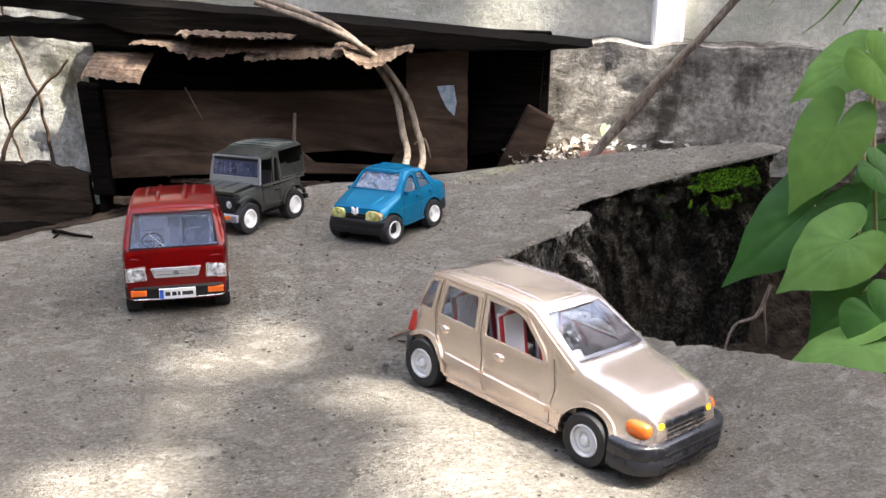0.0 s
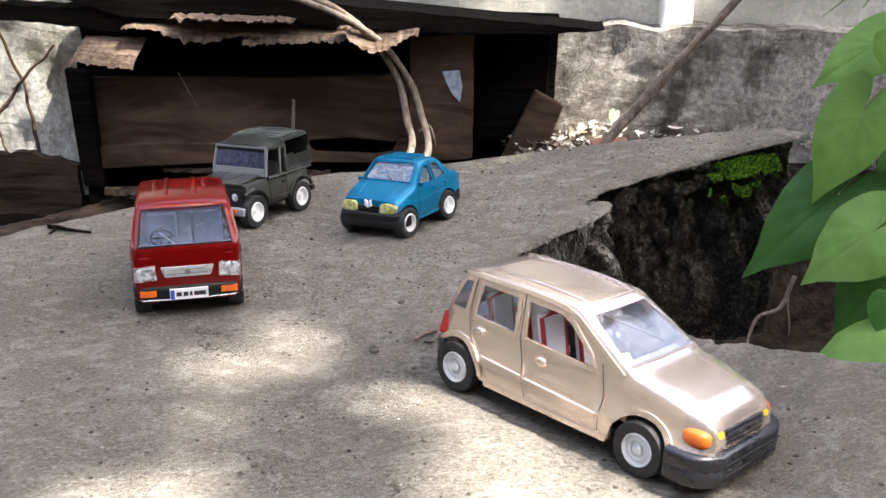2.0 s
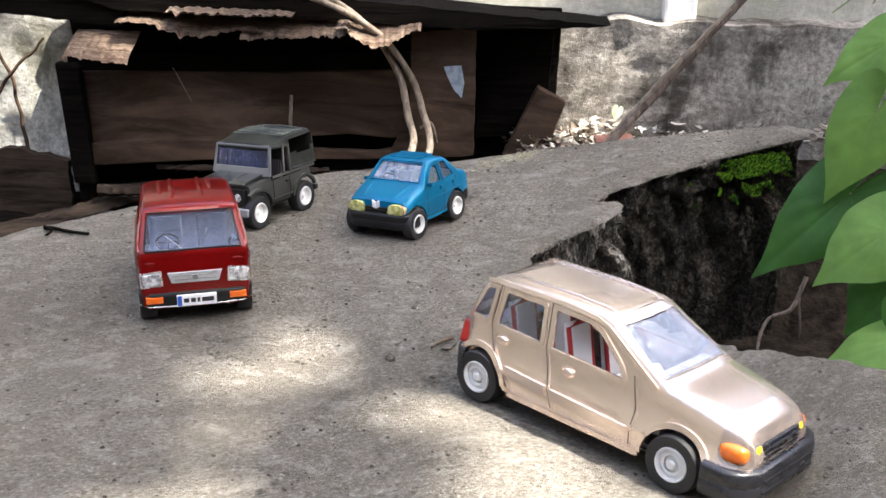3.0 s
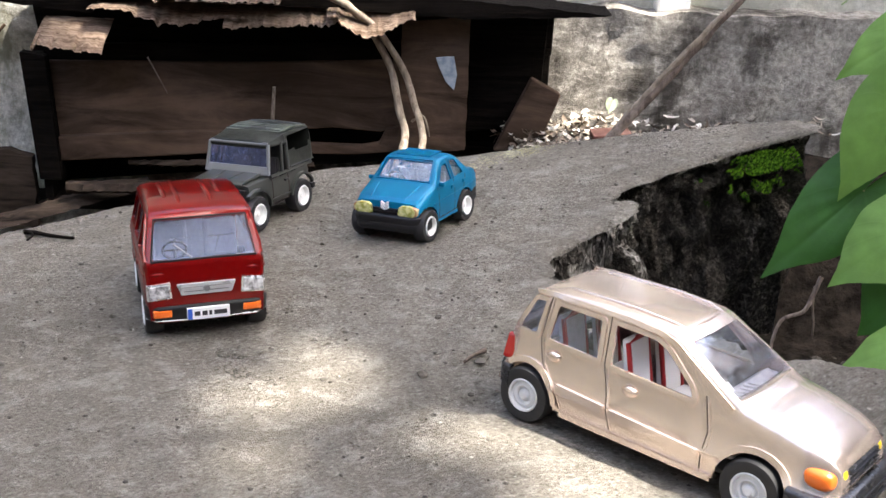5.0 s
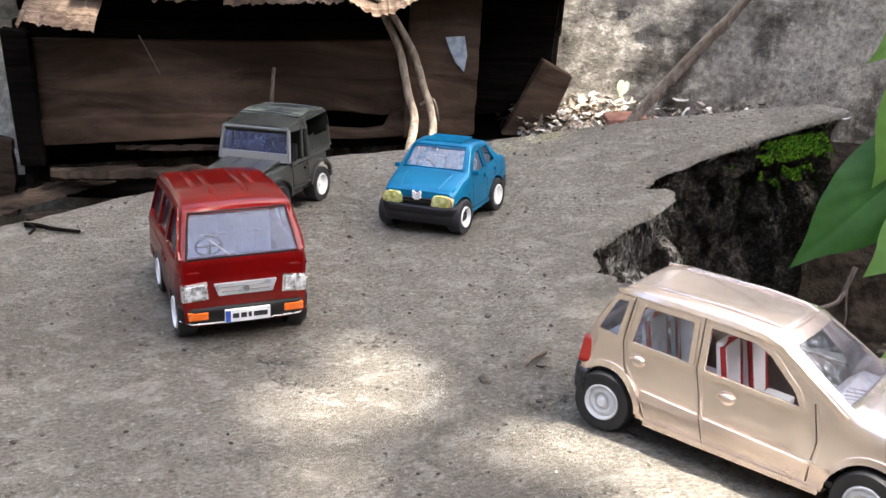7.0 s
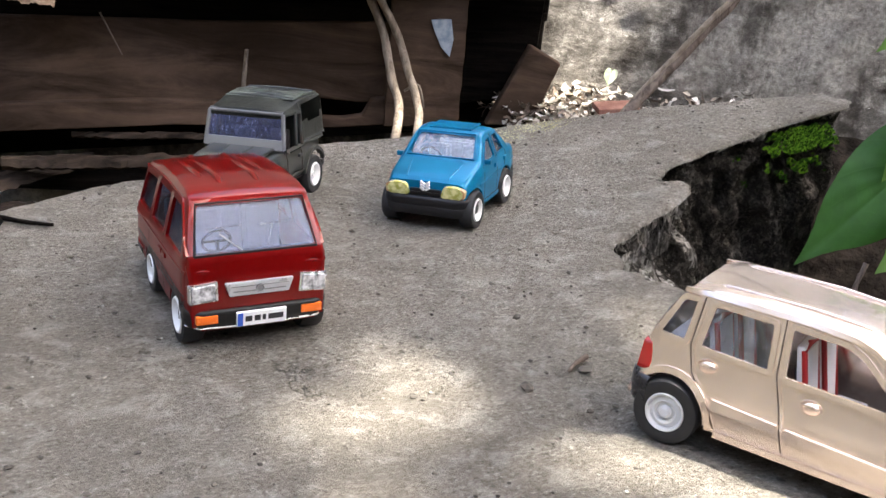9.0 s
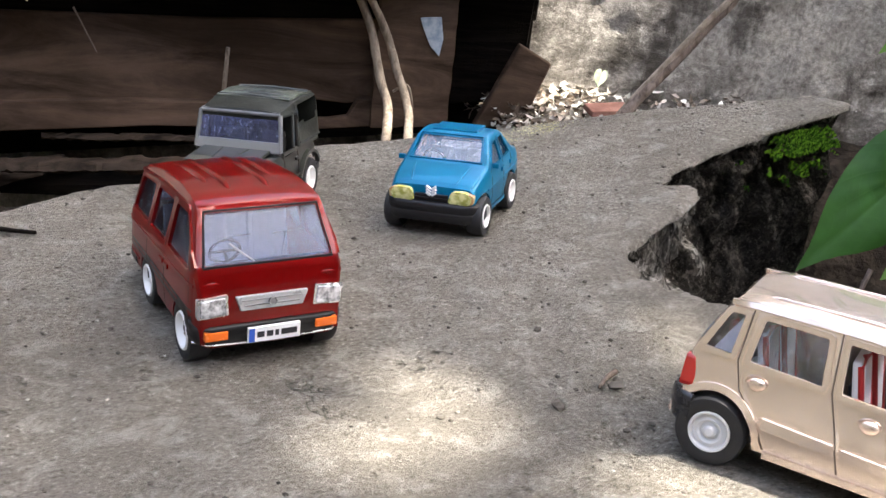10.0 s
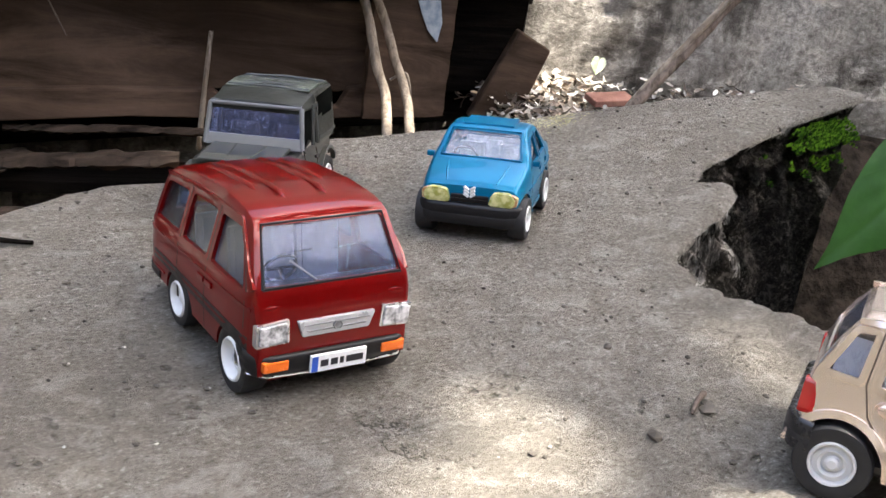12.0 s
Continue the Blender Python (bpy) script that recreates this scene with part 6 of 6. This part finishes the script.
def heart_bm(length, width, fold, bend, droop, seed):
    """A heart-shaped leaf: its stalk at the origin, tip along +x, face up +z."""
    bm = bmesh.new()
    uv = bm.loops.layers.uv.new("uv")
    spokes, rings = 72, 12
    grid = []
    for k in range(spokes + 1):
        deg = -180 + 360 * k / spokes
        deg = math.copysign(180 * (abs(deg) / 180) ** 1.25, deg)
        reach = lerp_table(HEART, abs(deg)) * (1 + 0.02 * noise.noise(Vector((deg * 0.05, seed, 0))))
        row = []
        for i in range(rings + 1):
            f = i / rings
            x = length * reach * f * math.cos(radians(deg))
            y = width / 1.15 * reach * f * math.sin(radians(deg))
            z = fold * abs(y) * (1 - 0.5 * f) - bend * (x / length) * abs(x) - droop * y * y / width * 1.6
            z += noise.noise(Vector((x * 55, y * 55, seed))) * 0.0022 * f + 0.004 * length * f * math.sin(abs(deg) * 0.22)
            row.append((bm.verts.new((x, y, z)), (abs(deg) / 180, f)))
        grid.append(row)
    for a, b in zip(grid, grid[1:]):
        for i in range(rings):
            q = (a[i], b[i], b[i + 1], a[i + 1])
            f = bm.faces.new([v for v, _ in q])
            for l, (_, c) in zip(f.loops, q):
                l[uv].uv = c
    bmesh.ops.remove_doubles(bm, verts=bm.verts[:], dist=1e-6)
    return bm


plant = thing("creeper_plant", Matrix.Translation((0.345, 0.06, -0.105)), "leafy green creeper with large heart-shaped leaves beside the slab", "plant")


def leaf(base, tip, facing, width, material, seed, fold=0.22, bend=0.16, droop=0.25):
    b, t = Vector(base), Vector(tip)
    x = (t - b)
    length = x.length
    x.normalize()
    z = Vector(facing)
    z = (z - x * z.dot(x)).normalized()
    y = z.cross(x)
    m = Matrix(((x.x, y.x, z.x, b.x), (x.y, y.y, z.y, b.y), (x.z, y.z, z.z, b.z), (0, 0, 0, 1)))
    ob = part("leaf", heart_bm(length, width, fold, bend, droop, seed), material, plant, smooth=80)
    ob.matrix_local = plant.matrix_world.inverted() @ m
    return ob


TO_EYE = (-0.45, -0.72, 0.42)
leaf((0.3252, 0.0567, 0.0500), (0.3030, 0.0553, 0.0060), TO_EYE, 0.037, M_LEAF, 1)
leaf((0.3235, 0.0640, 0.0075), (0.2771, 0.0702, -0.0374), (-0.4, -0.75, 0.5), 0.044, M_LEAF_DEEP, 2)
leaf((0.3228, 0.0294, 0.0000), (0.2905, 0.0380, -0.0274), (-0.35, -0.6, 0.75), 0.042, M_LEAF, 3, 0.1)
leaf((0.3440, 0.0791, 0.0800), (0.3142, 0.0879, 0.0580), (-0.4, -0.7, 0.6), 0.030, M_LEAF, 4)
leaf((0.3364, 0.0485, 0.0860), (0.3560, 0.0386, 0.0620), (-0.4, -0.7, 0.6), 0.028, M_LEAF, 5)
leaf((0.3420, 0.0420, 0.0330), (0.3600, 0.0350, 0.0180), (-0.4, -0.6, 0.7), 0.020, M_LEAF_DEEP, 6)
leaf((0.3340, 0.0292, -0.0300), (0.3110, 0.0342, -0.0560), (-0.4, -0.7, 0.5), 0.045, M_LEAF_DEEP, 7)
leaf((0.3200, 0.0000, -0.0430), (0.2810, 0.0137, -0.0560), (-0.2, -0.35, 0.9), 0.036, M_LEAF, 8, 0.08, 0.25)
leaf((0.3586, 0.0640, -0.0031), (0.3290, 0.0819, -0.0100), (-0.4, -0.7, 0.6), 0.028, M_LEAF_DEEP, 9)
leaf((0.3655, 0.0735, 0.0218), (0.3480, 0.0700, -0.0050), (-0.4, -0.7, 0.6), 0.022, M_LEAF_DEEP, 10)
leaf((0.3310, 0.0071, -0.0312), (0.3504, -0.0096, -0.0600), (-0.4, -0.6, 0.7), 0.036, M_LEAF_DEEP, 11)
M_STEM = mat("green_brown_stem", (0.16, 0.2, 0.07), 0.6, grain=(60.0, (0.3, 0.24, 0.12), 0.1))
for pts, r in (([(0.345, 0.062, -0.11), (0.346, 0.060, -0.04), (0.349, 0.058, 0.012), (0.346, 0.066, 0.046), (0.354, 0.070, 0.078), (0.36, 0.07, 0.13)], 0.0013),
               ([(0.350, 0.058, -0.11), (0.353, 0.050, -0.01), (0.351, 0.064, 0.05), (0.345, 0.06, 0.10)], 0.0011),
               ([(0.346, 0.060, -0.01), (0.338, 0.058, 0.030), (0.3252, 0.0567, 0.0500)], 0.0006), ([(0.349, 0.058, -0.01), (0.335, 0.05, 0.004), (0.3228, 0.0294, 0.0)], 0.0006),
               ([(0.347, 0.060, -0.05), (0.335, 0.06, -0.01), (0.3235, 0.064, 0.0075)], 0.0006), ([(0.346, 0.060, -0.06), (0.338, 0.04, -0.03), (0.334, 0.0292, -0.03)], 0.0006),
               ([(0.347, 0.058, -0.08), (0.333, 0.02, -0.05), (0.32, 0.0, -0.043)], 0.0006), ([(0.353, 0.070, 0.06), (0.35, 0.075, 0.075), (0.344, 0.0791, 0.08)], 0.0006)):
    st = part("stem", tube_bm([Vector(p) - plant.matrix_world.translation for p in pts], r, 7), M_STEM, plant, smooth=60)
bar("dead_root", [(0.2957, 0.0487, -0.029), (0.289, 0.0474, -0.0455), (0.2787, 0.0508, -0.0526), (0.274, 0.0488, -0.066), (0.278, 0.046, -0.08)], (0.0012, 0.0006), M_TWIG_DARK, "dead grey root hanging in the pit beside the slab", "root", wobble=0.001)
bar("dead_root", [(0.293, 0.0487, -0.034), (0.294, 0.0474, -0.05), (0.296, 0.048, -0.062)], (0.0007, 0.0004), M_TWIG_DARK, "short thin root hanging in the pit", "root", wobble=0.001)
# moss on the broken edge
def moss_material():
    m = bpy.data.materials.new("bright_moss")
    m.use_nodes = True
    nt = m.node_tree
    geo = nt.nodes.new("ShaderNodeNewGeometry")
    tone = ramp_node(nt, geo.outputs["Random Per Island"], [(0.0, (0.006, 0.016, 0.002)), (0.5, (0.03, 0.085, 0.005)), (1.0, (0.12, 0.23, 0.016))])
    bsdf = nt.nodes["Principled BSDF"]
    bsdf.inputs["Roughness"].default_value = 0.95
    bsdf.inputs["Specular IOR Level"].default_value = 0.1
    nt.links.new(tone.outputs[0], bsdf.inputs["Base Color"])
    return m


M_MOSS = moss_material()
def build_moss():
    verts, faces = [], []
    rnd = random.Random(4)
    for k in range(5000):
        a, b = rnd.random(), rnd.random() ** 1.3
        x = 0.289 + max(-0.02, min(0.016, rnd.gauss(0, 0.0065))) - (rnd.random() ** 2 * 0.03 if k >= 3300 else 0)
        if k < 2800:
            z = slab_height(x, 0.1) - 0.0055 - 0.007 * b
            y = 0.1005 - 0.009 * b
        else:
            z = slab_height(x, 0.1) - 0.010 - 0.014 * b
            y = 0.095 - 0.006 * b
            if noise.noise(Vector((x * 170, z * 170, 9))) < (0.05 if k < 3300 else 0.22):
                continue
        y += (noise.noise(Vector((x * 220, z * 220, 5))) - 0.3) * 0.004 + rnd.uniform(-0.0015, 0.001)
        if noise.noise(Vector((x * 110, z * 110, 1))) < -0.22:
            continue
        r = 0.0005 + 0.0007 * rnd.random()
        i = len(verts)
        for q in range(4):
            an = q * math.pi / 2 + rnd.random()
            verts.append((x + math.cos(an) * r, y + math.sin(an) * r * 0.7, z + r * (rnd.random() - 0.3)))
        verts.append((x + (rnd.random() - 0.5) * r, y - r * 0.6, z + r * 1.6))
        for q in range(4):
            faces.append((i + q, i + (q + 1) % 4, i + 4))
    me = bpy.data.meshes.new("moss")
    me.from_pydata(verts, [], faces)
    me.update()
    tagged(mesh_object("moss", me, M_MOSS), "bright green moss on the broken edge of the slab", "moss", kind="stuff")
build_moss()

# litter at the foot of the wall, grit on the slab
def scatter(name, count, seed, where, size, material, label, category):
    """Small irregular stones or flakes, as one sheet of stuff."""
    rnd = random.Random(seed)
    verts, faces = [], []
    for _ in range(count):
        x, y, z = where(rnd)
        r = size[0] + (size[1] - size[0]) * rnd.random() ** 3
        i = len(verts)
        flat = 0.35 + 0.5 * rnd.random()
        spin = rnd.random() * 6.28
        for dz, rr in ((-0.4, 0.7), (0.15, 1.0)):
            for q in range(5):
                a = spin + q * 2 * math.pi / 5
                w = r * rr * (0.7 + 0.5 * rnd.random())
                verts.append((x + math.cos(a) * w, y + math.sin(a) * w, z + r * flat * dz))
        verts.append((x, y, z + r * flat * 0.8))
        for q in range(5):
            p = (q + 1) % 5
            faces.append((i + q, i + p, i + 5 + p, i + 5 + q))
            faces.append((i + 5 + q, i + 5 + p, i + 10))
    me = bpy.data.meshes.new(name)
    me.from_pydata(verts, [], faces)
    me.update()
    return tagged(mesh_object(name, me, material), label, category, kind="stuff")


def on_slab(rnd):
    while True:
        x, y = rnd.uniform(-0.12, 0.3), rnd.uniform(-0.2, 0.14)
        if lerp_table(SLAB_LEFT, y) + 0.004 < x < lerp_table(SLAB_RIGHT, y) - 0.003:
            if noise.noise(Vector((x * 25, y * 25, 11))) > -0.15:
                return x, y, slab_height(x, y) + 0.0003


M_GRIT = mat("dark_grit", (0.03, 0.025, 0.02), 0.95, grain=(40.0, (0.12, 0.105, 0.085), 0.12))
M_PALE = mat("pale_flakes", (0.3, 0.28, 0.24), 0.9, grain=(40.0, (0.42, 0.4, 0.35), 0.12))
scatter("grit", 1500, 7, on_slab, (0.0002, 0.0011), M_GRIT, "dark grit and crumbs scattered over the slab", "grit")
scatter("concrete_flakes", 500, 8, on_slab, (0.0002, 0.0007), M_PALE, "pale flakes of cement lying on the slab", "flakes")


def at_wall(rnd):
    x = rnd.uniform(0.2, 0.46)
    y = rnd.uniform(0.16, 0.26) - 0.31 * (x - 0.262)
    return x, y, -0.014 + 0.012 * rnd.random() + 0.004 * noise.noise(Vector((x * 40, y * 40, 1)))


def in_pit(rnd):
    x = rnd.uniform(0.15, 0.42)
    return x, rnd.uniform(-0.08, 0.09), -0.104 + 0.008 * rnd.random()


def litter_material():
    m = bpy.data.materials.new("bleached_litter")
    m.use_nodes = True
    nt = m.node_tree
    geo = nt.nodes.new("ShaderNodeNewGeometry")
    tone = ramp_node(nt, geo.outputs["Random Per Island"], [(0.0, (0.05, 0.035, 0.025)), (0.35, (0.2, 0.15, 0.11)), (0.7, (0.42, 0.38, 0.32)), (1.0, (0.78, 0.76, 0.7))])
    bsdf = nt.nodes["Principled BSDF"]
    bsdf.inputs["Roughness"].default_value = 0.8
    nt.links.new(tone.outputs[0], bsdf.inputs["Base Color"])
    return m


def build_litter():
    """Crumpled bits of dry leaf and bark, heaped at the foot of the wall."""
    rnd = random.Random(9)
    verts, faces = [], []
    for _ in range(4200):
        x, y, z = at_wall(rnd)
        if (x > 0.262 and rnd.random() > 0.28) or (x > 0.3 and y < 0.195):
            continue
        a, l, w = rnd.uniform(0, 6.28), rnd.uniform(0.001, 0.005), rnd.uniform(0.0005, 0.0021)
        tilt = Matrix.Rotation(a, 3, "Z") @ Matrix.Rotation(rnd.uniform(-0.6, 0.6), 3, "Y") @ Matrix.Rotation(rnd.uniform(-0.7, 0.7), 3, "X")
        curl = rnd.uniform(-0.5, 0.9)
        i = len(verts)
        for u in (-1, -0.4, 0.3, 1):
            ww = w * (1 - 0.75 * u * u * rnd.uniform(0.6, 1.0))
            for v in (-1, 0, 1):
                p = tilt @ Vector((u * l, v * ww, curl * l * u * u + abs(v) * ww * 0.35))
                verts.append((x + p.x, y + p.y, z + p.z))
        for r in range(3):
            for c in range(2):
                k = i + r * 3 + c
                faces.append((k, k + 1, k + 4, k + 3))
    me = bpy.data.meshes.new("litter")
    me.from_pydata(verts, [], faces)
    me.update()
    tagged(mesh_object("litter", me, litter_material(), smooth=60), "bleached dry leaf litter heaped at the foot of the wall", "litter", kind="stuff")


build_litter()
scatter("rubble", 700, 10, in_pit, (0.001, 0.006), M_GRIT, "crumbled earth and stones in the pit", "rubble")


def pebble(x, y, r, label, material=M_GRIT, squash=0.6):
    bm = bmesh.new()
    bmesh.ops.create_icosphere(bm, subdivisions=1, radius=r)
    for v in bm.verts:
        v.co *= 1 + 0.7 * noise.noise(v.co * 700 + Vector((x * 99, y * 99, 0)))
        v.co.z *= squash
    ob = part("pebble", bm, material, smooth=12)
    ob.location = (x, y, slab_height(x, y) + r * squash * 0.55)
    tagged(ob, label, "pebble", "crumbs on the slab")


pebble(0.0655, -0.0455, 0.0023, "small dark brown crumb on the slab")
pebble(0.088, -0.040, 0.0026, "small dark grey crumb of cement on the slab")
pebble(0.091, -0.0375, 0.0020, "small dark crumb beside a grey one")
pebble(0.084, -0.005, 0.0013, "tiny dark crumb on the slab")
pebble(0.078, -0.060, 0.0012, "tiny crumb beside the hatchback")
bar("twig", [(-0.063, 0.115, 0.0015), (-0.058, 0.112, 0.0016), (-0.050, 0.107, 0.0014), (-0.043, 0.104, 0.0012)], (0.0011, 0.0006), M_WOOD_DARK, "small dark twig lying on the slab", "twig", wobble=0.0006)
bar("twig", [(-0.063, 0.115, 0.0022), (-0.060, 0.110, 0.0018), (-0.062, 0.106, 0.0012)], (0.0008, 0.0005), M_WOOD_DARK, "broken side branch of a twig on the slab", "twig", wobble=0.0006)
bar("twig", [(0.092, -0.035, 0.0015), (0.086, -0.0385, 0.0017), (0.082, -0.041, 0.001)], (0.0009, 0.0005), M_TWIG_DARK, "short dark twig lying behind the hatchback", "twig", wobble=0.0006)
lo = part("dry_leaf", moved(heart_bm(0.007, 0.007, 0.3, 0.2, 0.3, 3), Matrix.Identity(4)), mat("pale_green_leaf", (0.3, 0.42, 0.2), 0.6, grain=(90.0, (0.6, 0.66, 0.5), 0.1)), smooth=60)
lo.matrix_world = look((0.262, 0.217, 0.012), (0.262 - 0.3, 0.217 - 0.5, 0.3)) @ pose(0, 0, 0, 0, 0, -80)
tagged(lo, "small pale green fallen leaf at the foot of the wall", "leaf")


def on_lichen(rnd):
    while True:
        u, v = rnd.gauss(0, 0.5), rnd.gauss(0, 0.5)
        x, y = 0.168 + 0.030 * u - 0.003 * v, 0.1395 + 0.006 * u + 0.0065 * v
        if lerp_table(SLAB_LEFT, y) + 0.004 < x < lerp_table(SLAB_RIGHT, y) - 0.003:
            return x, y, slab_height(x, y) + 0.0001


M_LICHEN = mat("pale_yellow_lichen", (0.42, 0.39, 0.2), 0.95, grain=(60.0, (0.6, 0.57, 0.38), 0.12))
scatter("lichen", 500, 12, on_lichen, (0.0002, 0.00055), M_LICHEN, "pale yellow lichen crust on the slab behind the blue car", "lichen")
tile = part("tile_shard", box_bm(-0.011, 0.011, -0.006, 0.006, -0.0016, 0.0016, 0.0006), mat("red_brown_clay", (0.2, 0.085, 0.06), 0.85, grain=(90.0, (0.32, 0.16, 0.12), 0.12), bump=(300.0, 0.6, 0.001)))
tile.matrix_world = pose(0.2490, 0.1900, 0.002, 4, -3, -12)
tagged(tile, "flat red-brown shard of clay tile beside the dry stick", "tile shard")
for k, pts in enumerate([
        [(0.370, 0.12, 0.13), (0.360, 0.12, 0.108), (0.347, 0.12, 0.094), (0.336, 0.12, 0.086)],
        [(0.338, 0.13, 0.13), (0.330, 0.13, 0.112), (0.320, 0.13, 0.100)],
        [(0.384, 0.13, 0.126), (0.376, 0.13, 0.104), (0.366, 0.13, 0.088)]]):
    blade = bmesh.new()
    prev = None
    line = [Vector(p) for p in pts]
    for q, p in enumerate(line):
        hw = 0.0030 * (1 - q / (len(line) - 1)) + 0.0002
        pair = [blade.verts.new(p + Vector((hw, 0, hw * 0.5))), blade.verts.new(p + Vector((0, 0.001, 0))), blade.verts.new(p - Vector((hw, 0, hw * 0.5)))]
        if prev:
            blade.faces.new((prev[0], prev[1], pair[1], pair[0]))
            blade.faces.new((prev[1], prev[2], pair[2], pair[1]))
        prev = pair
    bmesh.ops.solidify(blade, geom=blade.faces[:], thickness=0.0003)
    tagged(part("grass_blade", blade, M_LEAF, smooth=60), "long narrow green blade hanging before the yard wall", "grass blade", "hanging blades")

# ---- the tree overhead: leaves that break the sunlight into soft patches ----
SUN_SPOTS = [(0.022, -0.047, 0, 0.012), (0.004, -0.057, 0, 0.009), (0.036, -0.040, 0, 0.003), (-0.009, -0.127, 0, 0.017), (-0.032, -0.134, 0, 0.013), (0.004, -0.116, 0, 0.004),
             (0.100, -0.142, 0, 0.020), (0.074, -0.142, 0, 0.014), (0.108, -0.124, 0, 0.006), (0.130, -0.168, 0, 0.018), (0.075, -0.085, 0, 0.001), (0.092, -0.106, 0, 0.0), (0.058, -0.076, 0, -0.003), (0.052, -0.02, 0, -0.007), (0.098, -0.035, 0, -0.006), (0.116, -0.004, 0, -0.007),
             (0.033, 0.036, 0, -0.003), (0.084, 0.062, 0, -0.006), (0.230, 0.255, 0.014, 0.012), (0.232, 0.253, 0.042, 0.010), (0.205, 0.285, 0.088, 0.018), (0.225, 0.28, 0.075, 0.016), (0.31, 0.252, 0.085, 0.012),
             (0.300, 0.233, 0.072, 0.010), (0.255, 0.225, -0.005, 0.012), (-0.105, 0.35, 0.035, 0.06), (-0.075, 0.34, 0.012, 0.04),
             (-0.105, 0.35, -0.02, 0.05), (-0.16, 0.36, 0.03, 0.06), (-0.13, 0.36, 0.07, 0.05), (-0.08, 0.345, 0.05, 0.04), (-0.17, 0.37, -0.02, 0.06), (0.136, 0.2, 0.012, -0.004), (0.12, 0.20, 0.064, 0.012), (0.095, 0.21, 0.062, 0.010), (-0.02, 0.25, 0.055, 0.014)]


def build_canopy():
    rnd = random.Random(21)
    verts, faces = [], []
    holes = []
    for x, y, z, r in SUN_SPOTS:
        p = Vector((x, y, z)) - SUN_DIR * (z / SUN_DIR.z)
        holes.append((p.x, p.y, r))
    shape = [(-1, 0), (-0.5, 0.5), (0.1, 0.62), (0.7, 0.36), (1.25, 0), (0.7, -0.36), (0.1, -0.62), (-0.5, -0.5)]
    clumps = [(rnd.uniform(-1.5, 1.6), rnd.uniform(-1.5, 1.6)) for _ in range(26)]
    for k in range(11500):
        h = rnd.uniform(2.0, 2.6)
        if k < 6500:
            gx, gy = rnd.uniform(-0.6, 0.75), rnd.uniform(-0.5, 0.7)
        else:
            a, b = clumps[k % len(clumps)]
            gx, gy = rnd.gauss(a, 0.14), rnd.gauss(b, 0.14)
        r = rnd.uniform(0.020, 0.034)
        if min(math.hypot(gx - a, gy - b) - hr * 0.62 for a, b, hr in holes) < r * 0.72:
            continue
        c = Vector((gx, gy, 0)) + SUN_DIR * (h / SUN_DIR.z)
        n = (SUN_DIR + Vector((rnd.uniform(-0.5, 0.5), rnd.uniform(-0.5, 0.5), 0.2))).normalized()
        u = Matrix.Rotation(rnd.uniform(0, 6.28), 3, n) @ n.orthogonal().normalized()
        v = n.cross(u)
        i = len(verts)
        for a, b in shape:
            verts.append(tuple(c + u * a * r + v * b * r + n * (abs(b) * r * 0.3)))
        faces.append(tuple(range(i, i + 8)))
    me = bpy.data.meshes.new("crown")
    me.from_pydata(verts, [], faces)
    me.update()
    tree = thing("shade_tree", Matrix.Translation((2.6, 1.4, -0.105)), "leafy green tree that shades the yard", "tree")
    me.transform(tree.matrix_world.inverted())
    mesh_object("crown", me, M_LEAF_DEEP, tree)
    part("trunk", tube_bm([(0, 0, 0), (0.02, -0.02, 1.2), (-0.1, -0.1, 2.0), (-0.8, -0.8, 2.7), (-1.6, -1.6, 2.85)], [0.09, 0.075, 0.06, 0.035, 0.012], 12), M_TWIG_DARK, tree, smooth=60)
    part("limb", tube_bm([(-0.1, -0.1, 2.0), (-1.0, -0.6, 2.75), (-2.2, -1.4, 2.9)], [0.05, 0.03, 0.01], 10), M_TWIG_DARK, tree, smooth=60)


build_canopy()
